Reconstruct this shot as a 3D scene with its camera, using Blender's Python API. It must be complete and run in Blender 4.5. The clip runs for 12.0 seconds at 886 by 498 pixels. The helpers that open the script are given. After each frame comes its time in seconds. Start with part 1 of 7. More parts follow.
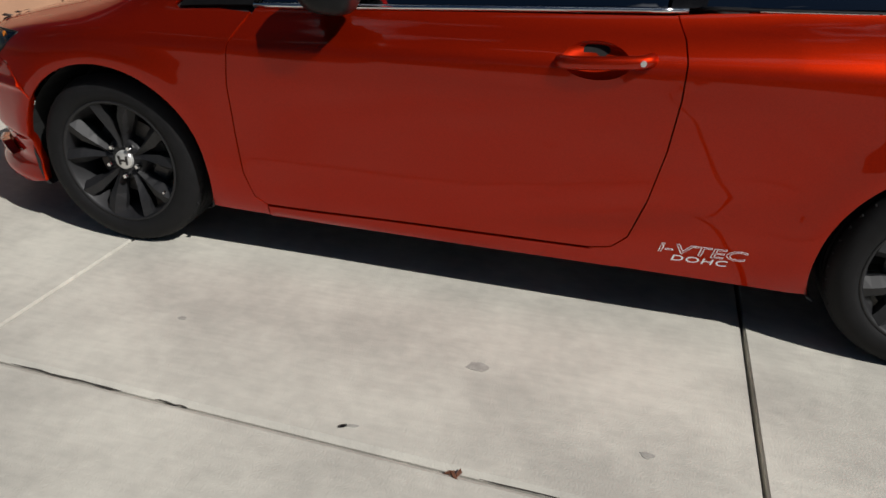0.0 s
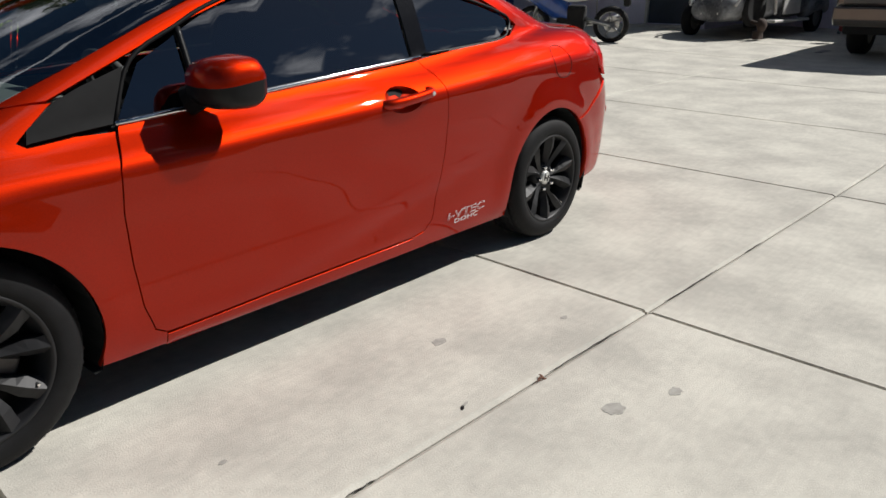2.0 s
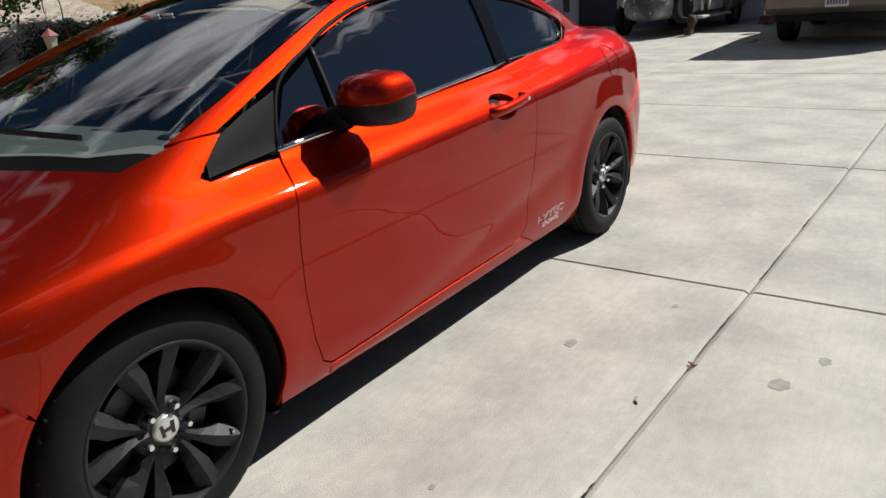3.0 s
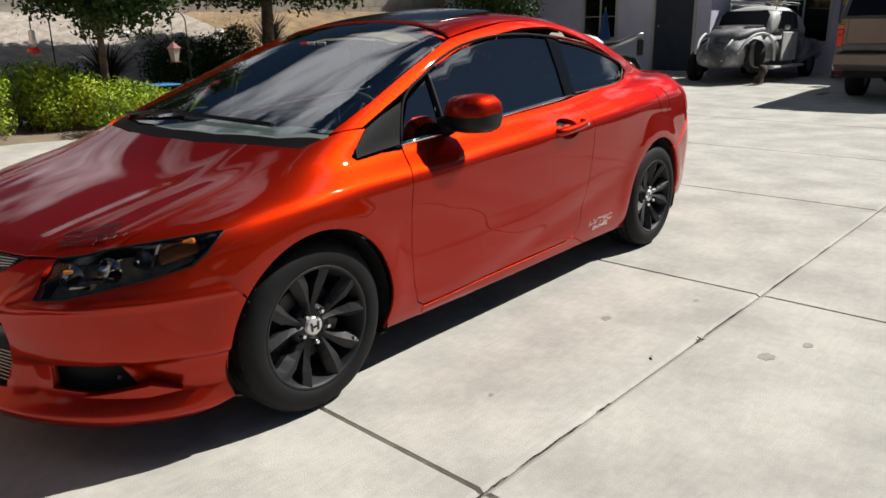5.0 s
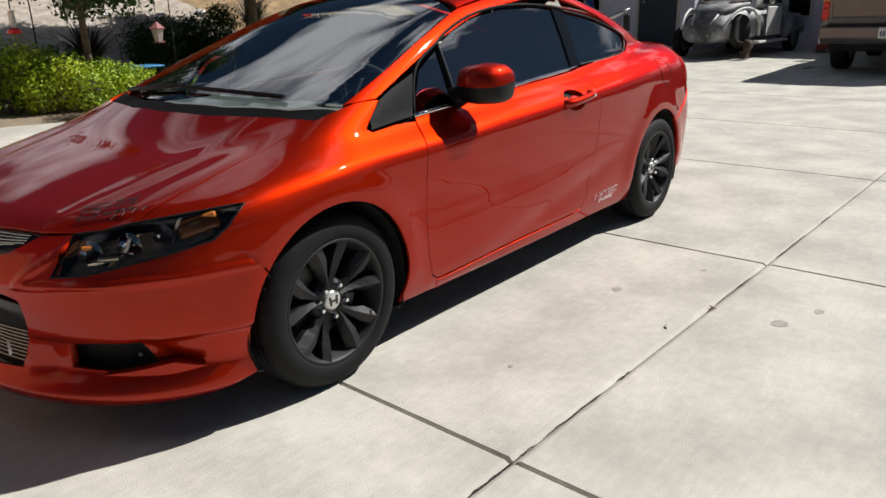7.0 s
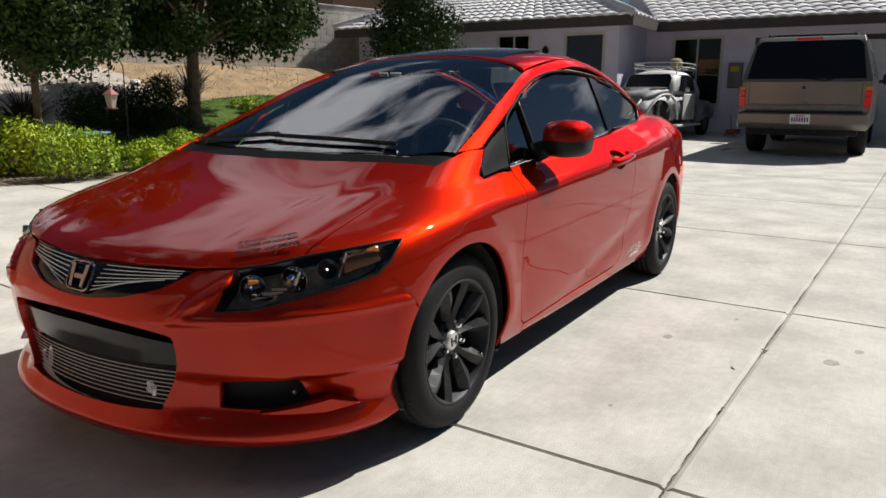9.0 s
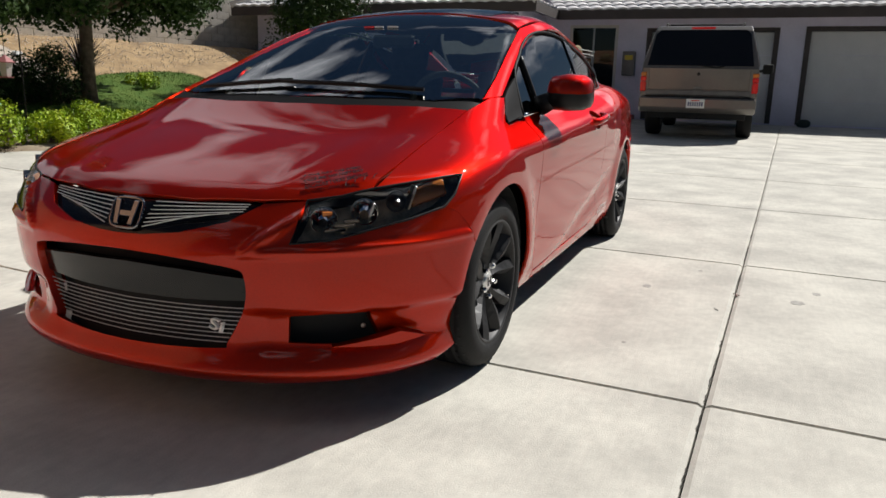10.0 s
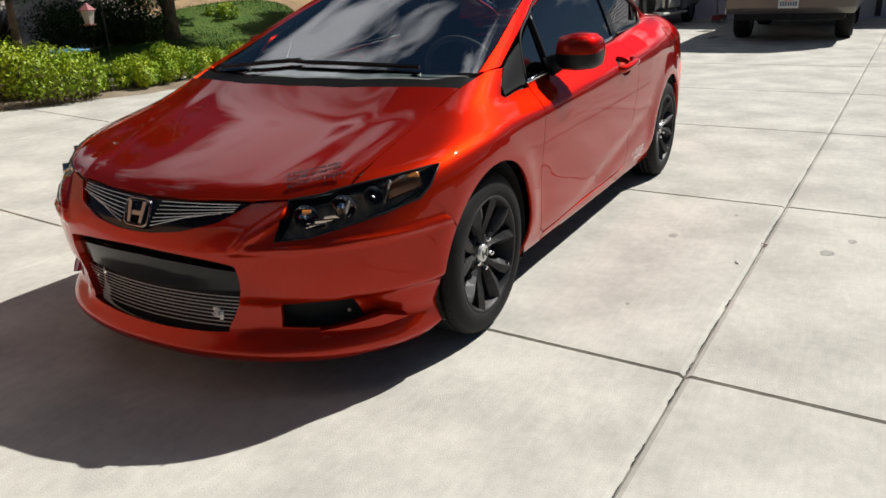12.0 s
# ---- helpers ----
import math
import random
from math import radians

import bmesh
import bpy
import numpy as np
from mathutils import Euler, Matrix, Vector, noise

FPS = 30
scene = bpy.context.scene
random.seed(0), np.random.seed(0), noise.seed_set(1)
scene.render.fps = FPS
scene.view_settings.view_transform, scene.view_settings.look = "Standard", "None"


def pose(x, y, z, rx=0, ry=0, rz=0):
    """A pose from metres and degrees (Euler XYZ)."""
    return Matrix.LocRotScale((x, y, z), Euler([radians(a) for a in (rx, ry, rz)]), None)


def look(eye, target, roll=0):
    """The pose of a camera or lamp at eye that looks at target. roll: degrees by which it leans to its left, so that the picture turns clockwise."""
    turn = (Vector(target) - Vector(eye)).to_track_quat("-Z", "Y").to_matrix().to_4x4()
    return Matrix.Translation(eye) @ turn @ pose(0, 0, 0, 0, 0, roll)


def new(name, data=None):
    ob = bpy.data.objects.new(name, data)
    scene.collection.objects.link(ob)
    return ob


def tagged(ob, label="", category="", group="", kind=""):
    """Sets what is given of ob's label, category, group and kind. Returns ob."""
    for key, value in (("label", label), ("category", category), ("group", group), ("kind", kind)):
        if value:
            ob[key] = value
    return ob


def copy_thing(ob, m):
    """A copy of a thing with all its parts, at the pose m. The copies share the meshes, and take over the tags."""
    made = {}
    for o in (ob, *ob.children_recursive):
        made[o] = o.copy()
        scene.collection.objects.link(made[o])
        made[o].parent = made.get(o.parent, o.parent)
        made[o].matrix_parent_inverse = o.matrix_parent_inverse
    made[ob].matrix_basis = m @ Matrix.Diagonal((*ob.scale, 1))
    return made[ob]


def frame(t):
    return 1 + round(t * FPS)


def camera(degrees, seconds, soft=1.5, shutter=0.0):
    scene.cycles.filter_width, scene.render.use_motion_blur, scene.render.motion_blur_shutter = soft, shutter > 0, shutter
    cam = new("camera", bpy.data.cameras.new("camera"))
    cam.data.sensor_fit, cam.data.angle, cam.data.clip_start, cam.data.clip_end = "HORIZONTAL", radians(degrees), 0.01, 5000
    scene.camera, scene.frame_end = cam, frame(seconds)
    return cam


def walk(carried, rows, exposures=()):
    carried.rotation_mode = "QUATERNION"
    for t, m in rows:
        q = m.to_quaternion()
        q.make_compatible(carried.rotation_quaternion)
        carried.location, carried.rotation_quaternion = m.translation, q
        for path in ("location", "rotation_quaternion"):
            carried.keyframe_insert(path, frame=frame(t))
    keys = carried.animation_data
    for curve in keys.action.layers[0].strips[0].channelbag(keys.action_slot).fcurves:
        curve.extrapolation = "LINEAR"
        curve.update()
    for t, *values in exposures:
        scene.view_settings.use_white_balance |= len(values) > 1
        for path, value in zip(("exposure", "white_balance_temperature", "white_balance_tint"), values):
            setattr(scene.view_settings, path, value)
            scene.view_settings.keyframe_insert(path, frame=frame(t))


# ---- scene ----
cam = camera(62.6, 12.0, 1.6)
PATH = [
    (0, (1.627, -2.917, 1.261), (1.245, -1.181, 0.343), 3.1),
    (0.5, (0.999, -3.081, 1.208), (0.737, -1.283, 0.372), 8.7),
    (1, (0.488, -3.05, 1.262), (1.139, -1.351, 0.431), 6.4),
    (1.5, (-0.028, -2.947, 1.233), (0.8, -1.263, 0.538), 2.6),
    (2, (-0.399, -2.824, 1.243), (1.0, -1.574, 0.553), -0.2),
    (2.5, (-0.609, -2.504, 1.248), (0.89, -1.412, 0.5), -1.9),
    (3, (-0.826, -2.265, 1.226), (0.708, -1.158, 0.575), -4.3),
    (3.5, (-0.929, -2.306, 1.23), (0.507, -1.095, 0.543), -2.5),
    (5.5, (-1.565, -2.736, 1.282), (-0.103, -1.484, 0.739), -0.8),
    (6, (-1.566, -2.717, 1.287), (-0.113, -1.455, 0.743), -0.9),
    (6.5, (-1.55, -2.655, 1.277), (-0.094, -1.414, 0.695), -1.0),
    (8.5, (-1.794, -2.246, 1.087), (-0.191, -1.194, 0.516), -0.9),
    (9, (-2.068, -2.048, 1.139), (-0.4, -1.026, 0.726), 0.3),
    (9.5, (-2.249, -1.792, 1.096), (-0.557, -0.829, 0.638), -1.2),
    (10, (-2.376, -1.626, 0.98), (-0.572, -0.882, 0.542), 1.5),
    (10.5, (-2.393, -1.608, 0.948), (-0.614, -0.802, 0.515), -0.4),
    (11, (-2.387, -1.588, 0.94), (-0.629, -0.726, 0.529), -0.4),
    (11.5, (-2.354, -1.648, 1.032), (-0.694, -0.684, 0.471), 0.6),
    (12, (-2.271, -1.977, 1.247), (-0.647, -1.027, 0.569), -2.2),
]
walk(cam, [(t, look(eye, target, roll)) for t, eye, target, roll in PATH],
     [(0.0, -0.32), (0.5, -0.17), (1.0, -0.03), (1.5, 0.0), (2.5, -0.02), (3.5, 0.06), (6.0, 0.14), (9.0, 0.20), (10.5, 0.20), (12.0, 0.18)])

# ---- world, sun, exposure ----
SUN = Vector((0.88, -0.45, 1.0)).normalized()
world = bpy.data.worlds.new("sky")
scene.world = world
world.use_nodes = True
wt = world.node_tree
wt.nodes.clear()
sky = wt.nodes.new("ShaderNodeTexSky")
sky.sky_type, sky.sun_disc = "NISHITA", False
sky.dust_density, sky.ozone_density = 0.2, 2.5
sky.sun_elevation = math.asin(SUN.z)
sky.sun_rotation = math.atan2(SUN.x, SUN.y)
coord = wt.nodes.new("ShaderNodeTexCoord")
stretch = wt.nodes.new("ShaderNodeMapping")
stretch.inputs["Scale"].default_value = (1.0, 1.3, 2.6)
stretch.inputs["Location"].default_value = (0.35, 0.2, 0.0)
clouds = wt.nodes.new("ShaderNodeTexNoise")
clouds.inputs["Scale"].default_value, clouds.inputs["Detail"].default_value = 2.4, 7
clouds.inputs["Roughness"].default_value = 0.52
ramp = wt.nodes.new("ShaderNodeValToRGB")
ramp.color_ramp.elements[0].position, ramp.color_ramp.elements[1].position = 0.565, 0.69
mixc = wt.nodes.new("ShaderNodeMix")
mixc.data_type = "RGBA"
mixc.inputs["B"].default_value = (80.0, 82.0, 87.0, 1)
bg = wt.nodes.new("ShaderNodeBackground")
bg.inputs["Strength"].default_value = 0.0105
wout = wt.nodes.new("ShaderNodeOutputWorld")
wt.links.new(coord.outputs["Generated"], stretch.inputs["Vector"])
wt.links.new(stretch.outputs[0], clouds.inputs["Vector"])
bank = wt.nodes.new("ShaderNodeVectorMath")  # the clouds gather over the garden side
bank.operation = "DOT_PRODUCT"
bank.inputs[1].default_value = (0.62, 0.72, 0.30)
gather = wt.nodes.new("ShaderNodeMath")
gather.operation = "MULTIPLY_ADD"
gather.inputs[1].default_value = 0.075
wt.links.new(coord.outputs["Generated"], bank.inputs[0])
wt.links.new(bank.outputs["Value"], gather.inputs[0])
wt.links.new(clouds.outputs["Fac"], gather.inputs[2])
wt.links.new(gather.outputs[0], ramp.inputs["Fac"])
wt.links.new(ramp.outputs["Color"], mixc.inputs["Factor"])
deep = wt.nodes.new("ShaderNodeHueSaturation")
deep.inputs["Saturation"].default_value, deep.inputs["Value"].default_value = 1.15, 1.95
wt.links.new(sky.outputs["Color"], deep.inputs["Color"])
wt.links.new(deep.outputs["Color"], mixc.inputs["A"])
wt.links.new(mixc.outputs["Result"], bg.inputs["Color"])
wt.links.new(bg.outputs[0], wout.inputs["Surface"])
sun = new("sun", bpy.data.lights.new("sun", "SUN"))
sun.data.energy, sun.data.angle, sun.data.color = 5.0, radians(0.55), (1.0, 0.975, 0.935)
sun.matrix_world = look(SUN * 40, (0, 0, 0))


# ---- materials ----
def mat(name, color, rough=0.5, metal=0.0, vary=0.0, scale=6.0, color2=None, bump=0.0, bump_scale=60.0, coat=0.0,
        fine=0.0, emit=0.0, rand=0.0, spec=0.5):
    """Principled surface with colour variation at two scales and a fine bump."""
    m = bpy.data.materials.new(name)
    m.use_nodes = True
    nt = m.node_tree
    b = nt.nodes["Principled BSDF"]
    b.inputs["Roughness"].default_value, b.inputs["Metallic"].default_value = rough, metal
    b.inputs["Coat Weight"].default_value, b.inputs["Coat Roughness"].default_value = coat, 0.02
    b.inputs["Specular IOR Level"].default_value = spec
    b.inputs["Base Color"].default_value = (*color, 1)
    if emit:
        b.inputs["Emission Color"].default_value, b.inputs["Emission Strength"].default_value = (*color, 1), emit
    tc = nt.nodes.new("ShaderNodeTexCoord")
    if vary or color2:
        n1, n2 = nt.nodes.new("ShaderNodeTexNoise"), nt.nodes.new("ShaderNodeTexNoise")
        n1.inputs["Scale"].default_value, n1.inputs["Detail"].default_value = scale, 5
        n2.inputs["Scale"].default_value, n2.inputs["Detail"].default_value = scale * 9, 3
        add = nt.nodes.new("ShaderNodeMath")
        add.operation = "MULTIPLY_ADD"
        add.inputs[1].default_value = 0.35
        mix = nt.nodes.new("ShaderNodeMix")
        mix.data_type = "RGBA"
        c2 = color2 or tuple(c * (1 - vary) for c in color)
        mix.inputs["A"].default_value, mix.inputs["B"].default_value = (*color, 1), (*c2, 1)
        rp = nt.nodes.new("ShaderNodeMapRange")
        rp.inputs["From Min"].default_value, rp.inputs["From Max"].default_value = 0.5, 0.85
        nt.links.new(tc.outputs["Object"], n1.inputs["Vector"])
        nt.links.new(tc.outputs["Object"], n2.inputs["Vector"])
        nt.links.new(n2.outputs["Fac"], add.inputs[0])
        nt.links.new(n1.outputs["Fac"], add.inputs[2])
        nt.links.new(add.outputs[0], rp.inputs["Value"])
        nt.links.new(rp.outputs[0], mix.inputs["Factor"])
        out = mix.outputs["Result"]
        if rand:
            info = nt.nodes.new("ShaderNodeObjectInfo")
            hsv = nt.nodes.new("ShaderNodeHueSaturation")
            mr = nt.nodes.new("ShaderNodeMapRange")
            mr.inputs["To Min"].default_value, mr.inputs["To Max"].default_value = 1 - rand, 1 + rand
            nt.links.new(info.outputs["Random"], mr.inputs["Value"])
            nt.links.new(mr.outputs[0], hsv.inputs["Value"])
            nt.links.new(out, hsv.inputs["Color"])
            out = hsv.outputs["Color"]
        nt.links.new(out, b.inputs["Base Color"])
    if bump:
        nb, bp = nt.nodes.new("ShaderNodeTexNoise"), nt.nodes.new("ShaderNodeBump")
        nb.inputs["Scale"].default_value, nb.inputs["Detail"].default_value = bump_scale, 4
        bp.inputs["Strength"].default_value, bp.inputs["Distance"].default_value = bump, 0.01
        nt.links.new(tc.outputs["Object"], nb.inputs["Vector"])
        nt.links.new(nb.outputs["Fac"], bp.inputs["Height"])
        nt.links.new(bp.outputs[0], b.inputs["Normal"])
    return m


def glass_mat(name, tint, gloss_ior=1.5):
    """Tinted sheet glass: sharp reflection over a tinted, unrefracted view."""
    m = bpy.data.materials.new(name)
    m.use_nodes = True
    nt = m.node_tree
    nt.nodes.clear()
    o, mix = nt.nodes.new("ShaderNodeOutputMaterial"), nt.nodes.new("ShaderNodeMixShader")
    tr, gl, fr = nt.nodes.new("ShaderNodeBsdfTransparent"), nt.nodes.new("ShaderNodeBsdfGlossy"), nt.nodes.new("ShaderNodeFresnel")
    tr.inputs["Color"].default_value = (*tint, 1)
    gl.inputs["Roughness"].default_value = 0.0
    fr.inputs["IOR"].default_value = gloss_ior
    nt.links.new(fr.outputs[0], mix.inputs["Fac"])
    nt.links.new(tr.outputs[0], mix.inputs[1])
    nt.links.new(gl.outputs[0], mix.inputs[2])
    nt.links.new(mix.outputs[0], o.inputs["Surface"])
    return m


PAINT = mat("orange_pearl_paint", (0.41, 0.0165, 0.0014), 0.48, 0.88, 0.14, 220, coat=1.0, spec=0.05)
PAINT.node_tree.nodes["Principled BSDF"].inputs["Coat IOR"].default_value = 1.34
PAINT.node_tree.nodes["Principled BSDF"].inputs["Specular Tint"].default_value = (0.80, 0.20, 0.06, 1)
# body paint darkened and left uncoated, so the handle recess looks shaded
RECESS_PAINT = mat("shaded_orange_paint", (0.36, 0.0150, 0.0014), 0.55, 0.5, 0.14, 120, spec=0.05)
BLACK_PLASTIC = mat("black_plastic", (0.010, 0.010, 0.011), 0.42, 0, 0.3, 30, spec=0.22, bump=0.05, bump_scale=400)
GLOSS_BLACK = mat("gloss_black", (0.008, 0.008, 0.009), 0.14, 0, 0.2, 10, coat=0.1, spec=0.22)
TRIM_BLACK = mat("matt_black_trim", (0.006, 0.006, 0.0065), 0.6, 0, 0.3, 30, spec=0.1)
RUBBER = mat("tyre_rubber", (0.009, 0.009, 0.010), 0.72, 0, 0.35, 25, bump=0.1, bump_scale=300, spec=0.25)
RIM = mat("satin_black_alloy", (0.013, 0.013, 0.015), 0.55, 0.1, 0.25, 20)
DARK = mat("dark_underbody", (0.008, 0.008, 0.008), 0.85)
CHROME = mat("chrome", (0.80, 0.80, 0.80), 0.08, 1.0)
SMOKED_CHROME = mat("smoked_chrome", (0.22, 0.22, 0.23), 0.12, 1.0)
STEEL = mat("brushed_steel", (0.42, 0.42, 0.42), 0.3, 1.0, 0.2, 40)
SILVER = mat("silver_print", (0.70, 0.70, 0.68), 0.35, 0.6)
WHITE = mat("white_print", (0.75, 0.75, 0.73), 0.5)
BLACK_INK = mat("black_print", (0.015, 0.012, 0.012), 0.4)
TINT = glass_mat("dark_tinted_glass", (0.03, 0.035, 0.04), 3.4)
SCREEN = glass_mat("windscreen_glass", (0.62, 0.74, 0.72), 3.9)
SMOKE = glass_mat("smoked_lens", (0.80, 0.74, 0.68), 1.45)
AMBER = mat("amber_lens", (0.55, 0.16, 0.02), 0.25, 0, coat=0.5)
RED_LENS = mat("red_lens", (0.78, 0.012, 0.012), 0.22, 0, 0.2, 40, coat=0.4)
CABIN = mat("dark_cabin_fabric", (0.065, 0.067, 0.068), 0.8, 0, 0.3, 30)
DASH = mat("grey_dashboard", (0.14, 0.155, 0.15), 0.65, 0, 0.2, 20)


# ---- mesh helpers ----
def finish(bm, name, material, smooth=True):
    me = bpy.data.meshes.new(name)
    bm.to_mesh(me)
    bm.free()
    if material:
        me.materials.append(material)
    if smooth:
        me.polygons.foreach_set("use_smooth", [True] * len(me.polygons))
    return me


def part(name, bm, material, parent=None, label="", smooth=False):
    """Links a bmesh as one mesh object, under a thing or a part."""
    ob = new(name, finish(bm, name, material, smooth))
    ob.parent = parent
    return tagged(ob, label)


def thing(name, label, category, group="", kind="", m=None):
    ob = new(name)
    ob.empty_display_size = 0.2
    if m is not None:
        ob.matrix_world = m
    return tagged(ob, label, category, group, kind)


def box(x0, x1, y0, y1, z0, z1, bevel=0.0, seg=1, bm=None):
    bm2 = bmesh.new()
    bmesh.ops.create_cube(bm2, size=1)
    bmesh.ops.transform(bm2, matrix=Matrix.LocRotScale(((x0 + x1) / 2, (y0 + y1) / 2, (z0 + z1) / 2), None,
                        (abs(x1 - x0), abs(y1 - y0), abs(z1 - z0))), verts=bm2.verts)
    if bevel:
        bmesh.ops.bevel(bm2, geom=bm2.edges[:], offset=bevel, segments=seg, affect="EDGES", profile=0.6)
    return joined(bm, bm2)


def joined(bm, bm2):
    if bm is None:
        return bm2
    me = bpy.data.meshes.new("tmp")
    bm2.to_mesh(me)
    bm2.free()
    bm.from_mesh(me)
    bpy.data.meshes.remove(me)
    return bm


def tube(points, radius, sides=8, closed=False, bm=None, taper=None):
    """A round bar along points; radius may be one number or one for each point."""
    bm2 = bmesh.new()
    pts = [Vector(p) for p in points]
    n = len(pts)
    rings, ref = [], None
    for i, p in enumerate(pts):
        a = pts[(i - 1) % n] if (i or closed) else p
        b = pts[(i + 1) % n] if (i < n - 1 or closed) else p
        d = (b - a).normalized()
        if ref is None:
            ref = d.orthogonal().normalized()
        ref = (ref - d * ref.dot(d)).normalized()
        s = d.cross(ref)
        r = radius[i] if isinstance(radius, (list, tuple)) else radius
        rings.append([bm2.verts.new(p + r * (math.cos(k * math.tau / sides) * ref + math.sin(k * math.tau / sides) * s)) for k in range(sides)])
    for i in range(n if closed else n - 1):
        a, b = rings[i], rings[(i + 1) % n]
        for k in range(sides):
            bm2.faces.new((a[k], a[(k + 1) % sides], b[(k + 1) % sides], b[k]))
    if not closed:
        bm2.faces.new(rings[0][::-1])
        bm2.faces.new(rings[-1])
    bmesh.ops.recalc_face_normals(bm2, faces=bm2.faces)
    return joined(bm, bm2)


def lathe(profile, steps=48, axis="y", bm=None):
    """Turns (radius, along) pairs round an axis through the origin."""
    bm2 = bmesh.new()
    rings = []
    for r, h in profile:
        ring = []
        for k in range(steps):
            c, s = r * math.cos(k * math.tau / steps), r * math.sin(k * math.tau / steps)
            ring.append(bm2.verts.new({"y": (c, h, s), "z": (c, s, h), "x": (h, c, s)}[axis]))
        rings.append(ring)
    for a, b in zip(rings, rings[1:]):
        for k in range(steps):
            bm2.faces.new((a[k], a[(k + 1) % steps], b[(k + 1) % steps], b[k]))
    bmesh.ops.remove_doubles(bm2, verts=bm2.verts, dist=1e-6)
    bmesh.ops.recalc_face_normals(bm2, faces=bm2.faces)
    return joined(bm, bm2)


def prism(outline, y0, y1, bevel=0.0, bm=None, plane="xz"):
    """A plate with an outline in one plane, between two depths."""
    bm2 = bmesh.new()
    order = {"xz": lambda a, b, c: (a, c, b), "xy": lambda a, b, c: (a, b, c), "yz": lambda a, b, c: (c, a, b)}[plane]
    lo = [bm2.verts.new(order(a, b, y0)) for a, b in outline]
    hi = [bm2.verts.new(order(a, b, y1)) for a, b in outline]
    bm2.faces.new(lo)
    bm2.faces.new(hi[::-1])
    n = len(lo)
    for i in range(n):
        bm2.faces.new((lo[i], hi[i], hi[(i + 1) % n], lo[(i + 1) % n]))
    bmesh.ops.recalc_face_normals(bm2, faces=bm2.faces)
    if bevel:
        bmesh.ops.bevel(bm2, geom=bm2.edges[:], offset=bevel, segments=1, affect="EDGES")
    return joined(bm, bm2)


def moved(bm, m):
    bmesh.ops.transform(bm, matrix=m, verts=bm.verts)
    return bm


def spline(pts, n=6, closed=False):
    """A smooth curve (Catmull-Rom) through points of any dimension."""
    P = [np.array(p, float) for p in pts]
    k, out = len(P), []
    for i in range(k if closed else k - 1):
        a, b = P[i], P[(i + 1) % k]
        p = P[(i - 1) % k] if (i or closed) else 2 * a - b
        q = P[(i + 2) % k] if (i < k - 2 or closed) else 2 * b - a
        for j in range(n):
            t = j / n
            out.append(0.5 * (2 * a + (b - p) * t + (2 * p - 5 * a + 4 * b - q) * t * t + (3 * a - p - 3 * b + q) * t ** 3))
    if not closed:
        out.append(P[-1])
    return out


def lerp_table(x, table):
    """Smooth interpolation of a short table of (x, value)."""
    xs, ys = np.array([a for a, _ in table], float), np.array([b for _, b in table], float)
    d = np.diff(ys) / np.diff(xs)
    m = np.empty_like(ys)
    m[0], m[-1] = d[0], d[-1]
    m[1:-1] = (d[:-1] + d[1:]) / 2
    x = np.clip(np.asarray(x, float), xs[0], xs[-1])
    i = np.clip(np.searchsorted(xs, x) - 1, 0, len(xs) - 2)
    h = xs[i + 1] - xs[i]
    t = (x - xs[i]) / h
    return ((2 * t**3 - 3 * t**2 + 1) * ys[i] + (t**3 - 2 * t**2 + t) * h * m[i] + (-2 * t**3 + 3 * t**2) * ys[i + 1] + (t**3 - t**2) * h * m[i + 1])


# ---- the coupe: one smooth body form, from which every panel takes its shape ----
def smax(a, b, k):
    h = np.clip(0.5 + 0.5 * (a - b) / k, 0, 1)
    return a * h + b * (1 - h) + k * h * (1 - h)


def smin(a, b, k):
    return -smax(-a, -b, k)


BELT = [(-0.9, 0.80), (0.0, 0.845), (0.5, 0.858), (1.2, 0.903), (1.85, 0.945), (2.47, 0.995), (3.0, 1.01), (3.6, 0.99)]
FLANK = [(0.10, 0.795), (0.19, 0.824), (0.28, 0.848), (0.38, 0.856), (0.50, 0.862), (0.62, 0.872), (0.73, 0.876), (0.80, 0.866), (0.85, 0.822), (0.90, 0.765), (1.0, 0.70)]
DECK = [(-1.0, 0.56), (-0.86, 0.625), (-0.76, 0.668), (-0.6, 0.722), (-0.4, 0.778), (-0.2, 0.828), (0.0, 0.878), (0.15, 0.915), (0.35, 0.94),
        (0.7, 0.935), (1.85, 0.99), (2.5, 1.03), (2.9, 1.045), (3.2, 1.035), (3.45, 1.01), (3.7, 0.96)]
ROOF = [(-1.2, 0.25), (-0.4, 0.70), (0.0, 0.925), (0.5, 1.135), (0.9, 1.280), (1.15, 1.340), (1.4, 1.372), (1.7, 1.382), (2.0, 1.357), (2.35, 1.283), (2.7, 1.175), (3.0, 1.06), (3.4, 0.86), (4.0, 0.5)]
WAIST = [(-0.4, 0.80), (0.2, 0.785), (0.5, 0.770), (1.2, 0.758), (1.85, 0.740), (2.47, 0.685), (2.9, 0.60), (3.4, 0.48)]
NOSE = [(0.10, -0.80), (0.15, -0.855), (0.20, -0.865), (0.26, -0.845), (0.36, -0.850), (0.46, -0.862), (0.53, -0.860), (0.58, -0.835), (0.64, -0.785), (0.72, -0.74), (0.9, -0.70)]
TAIL = [(0.15, 3.46), (0.25, 3.54), (0.5, 3.60), (0.65, 3.60), (0.75, 3.56), (0.9, 3.53), (1.02, 3.50), (1.1, 3.46)]
WHEELS = ((0.0, 0.303), (2.62, 0.308))
ARCH = 0.352


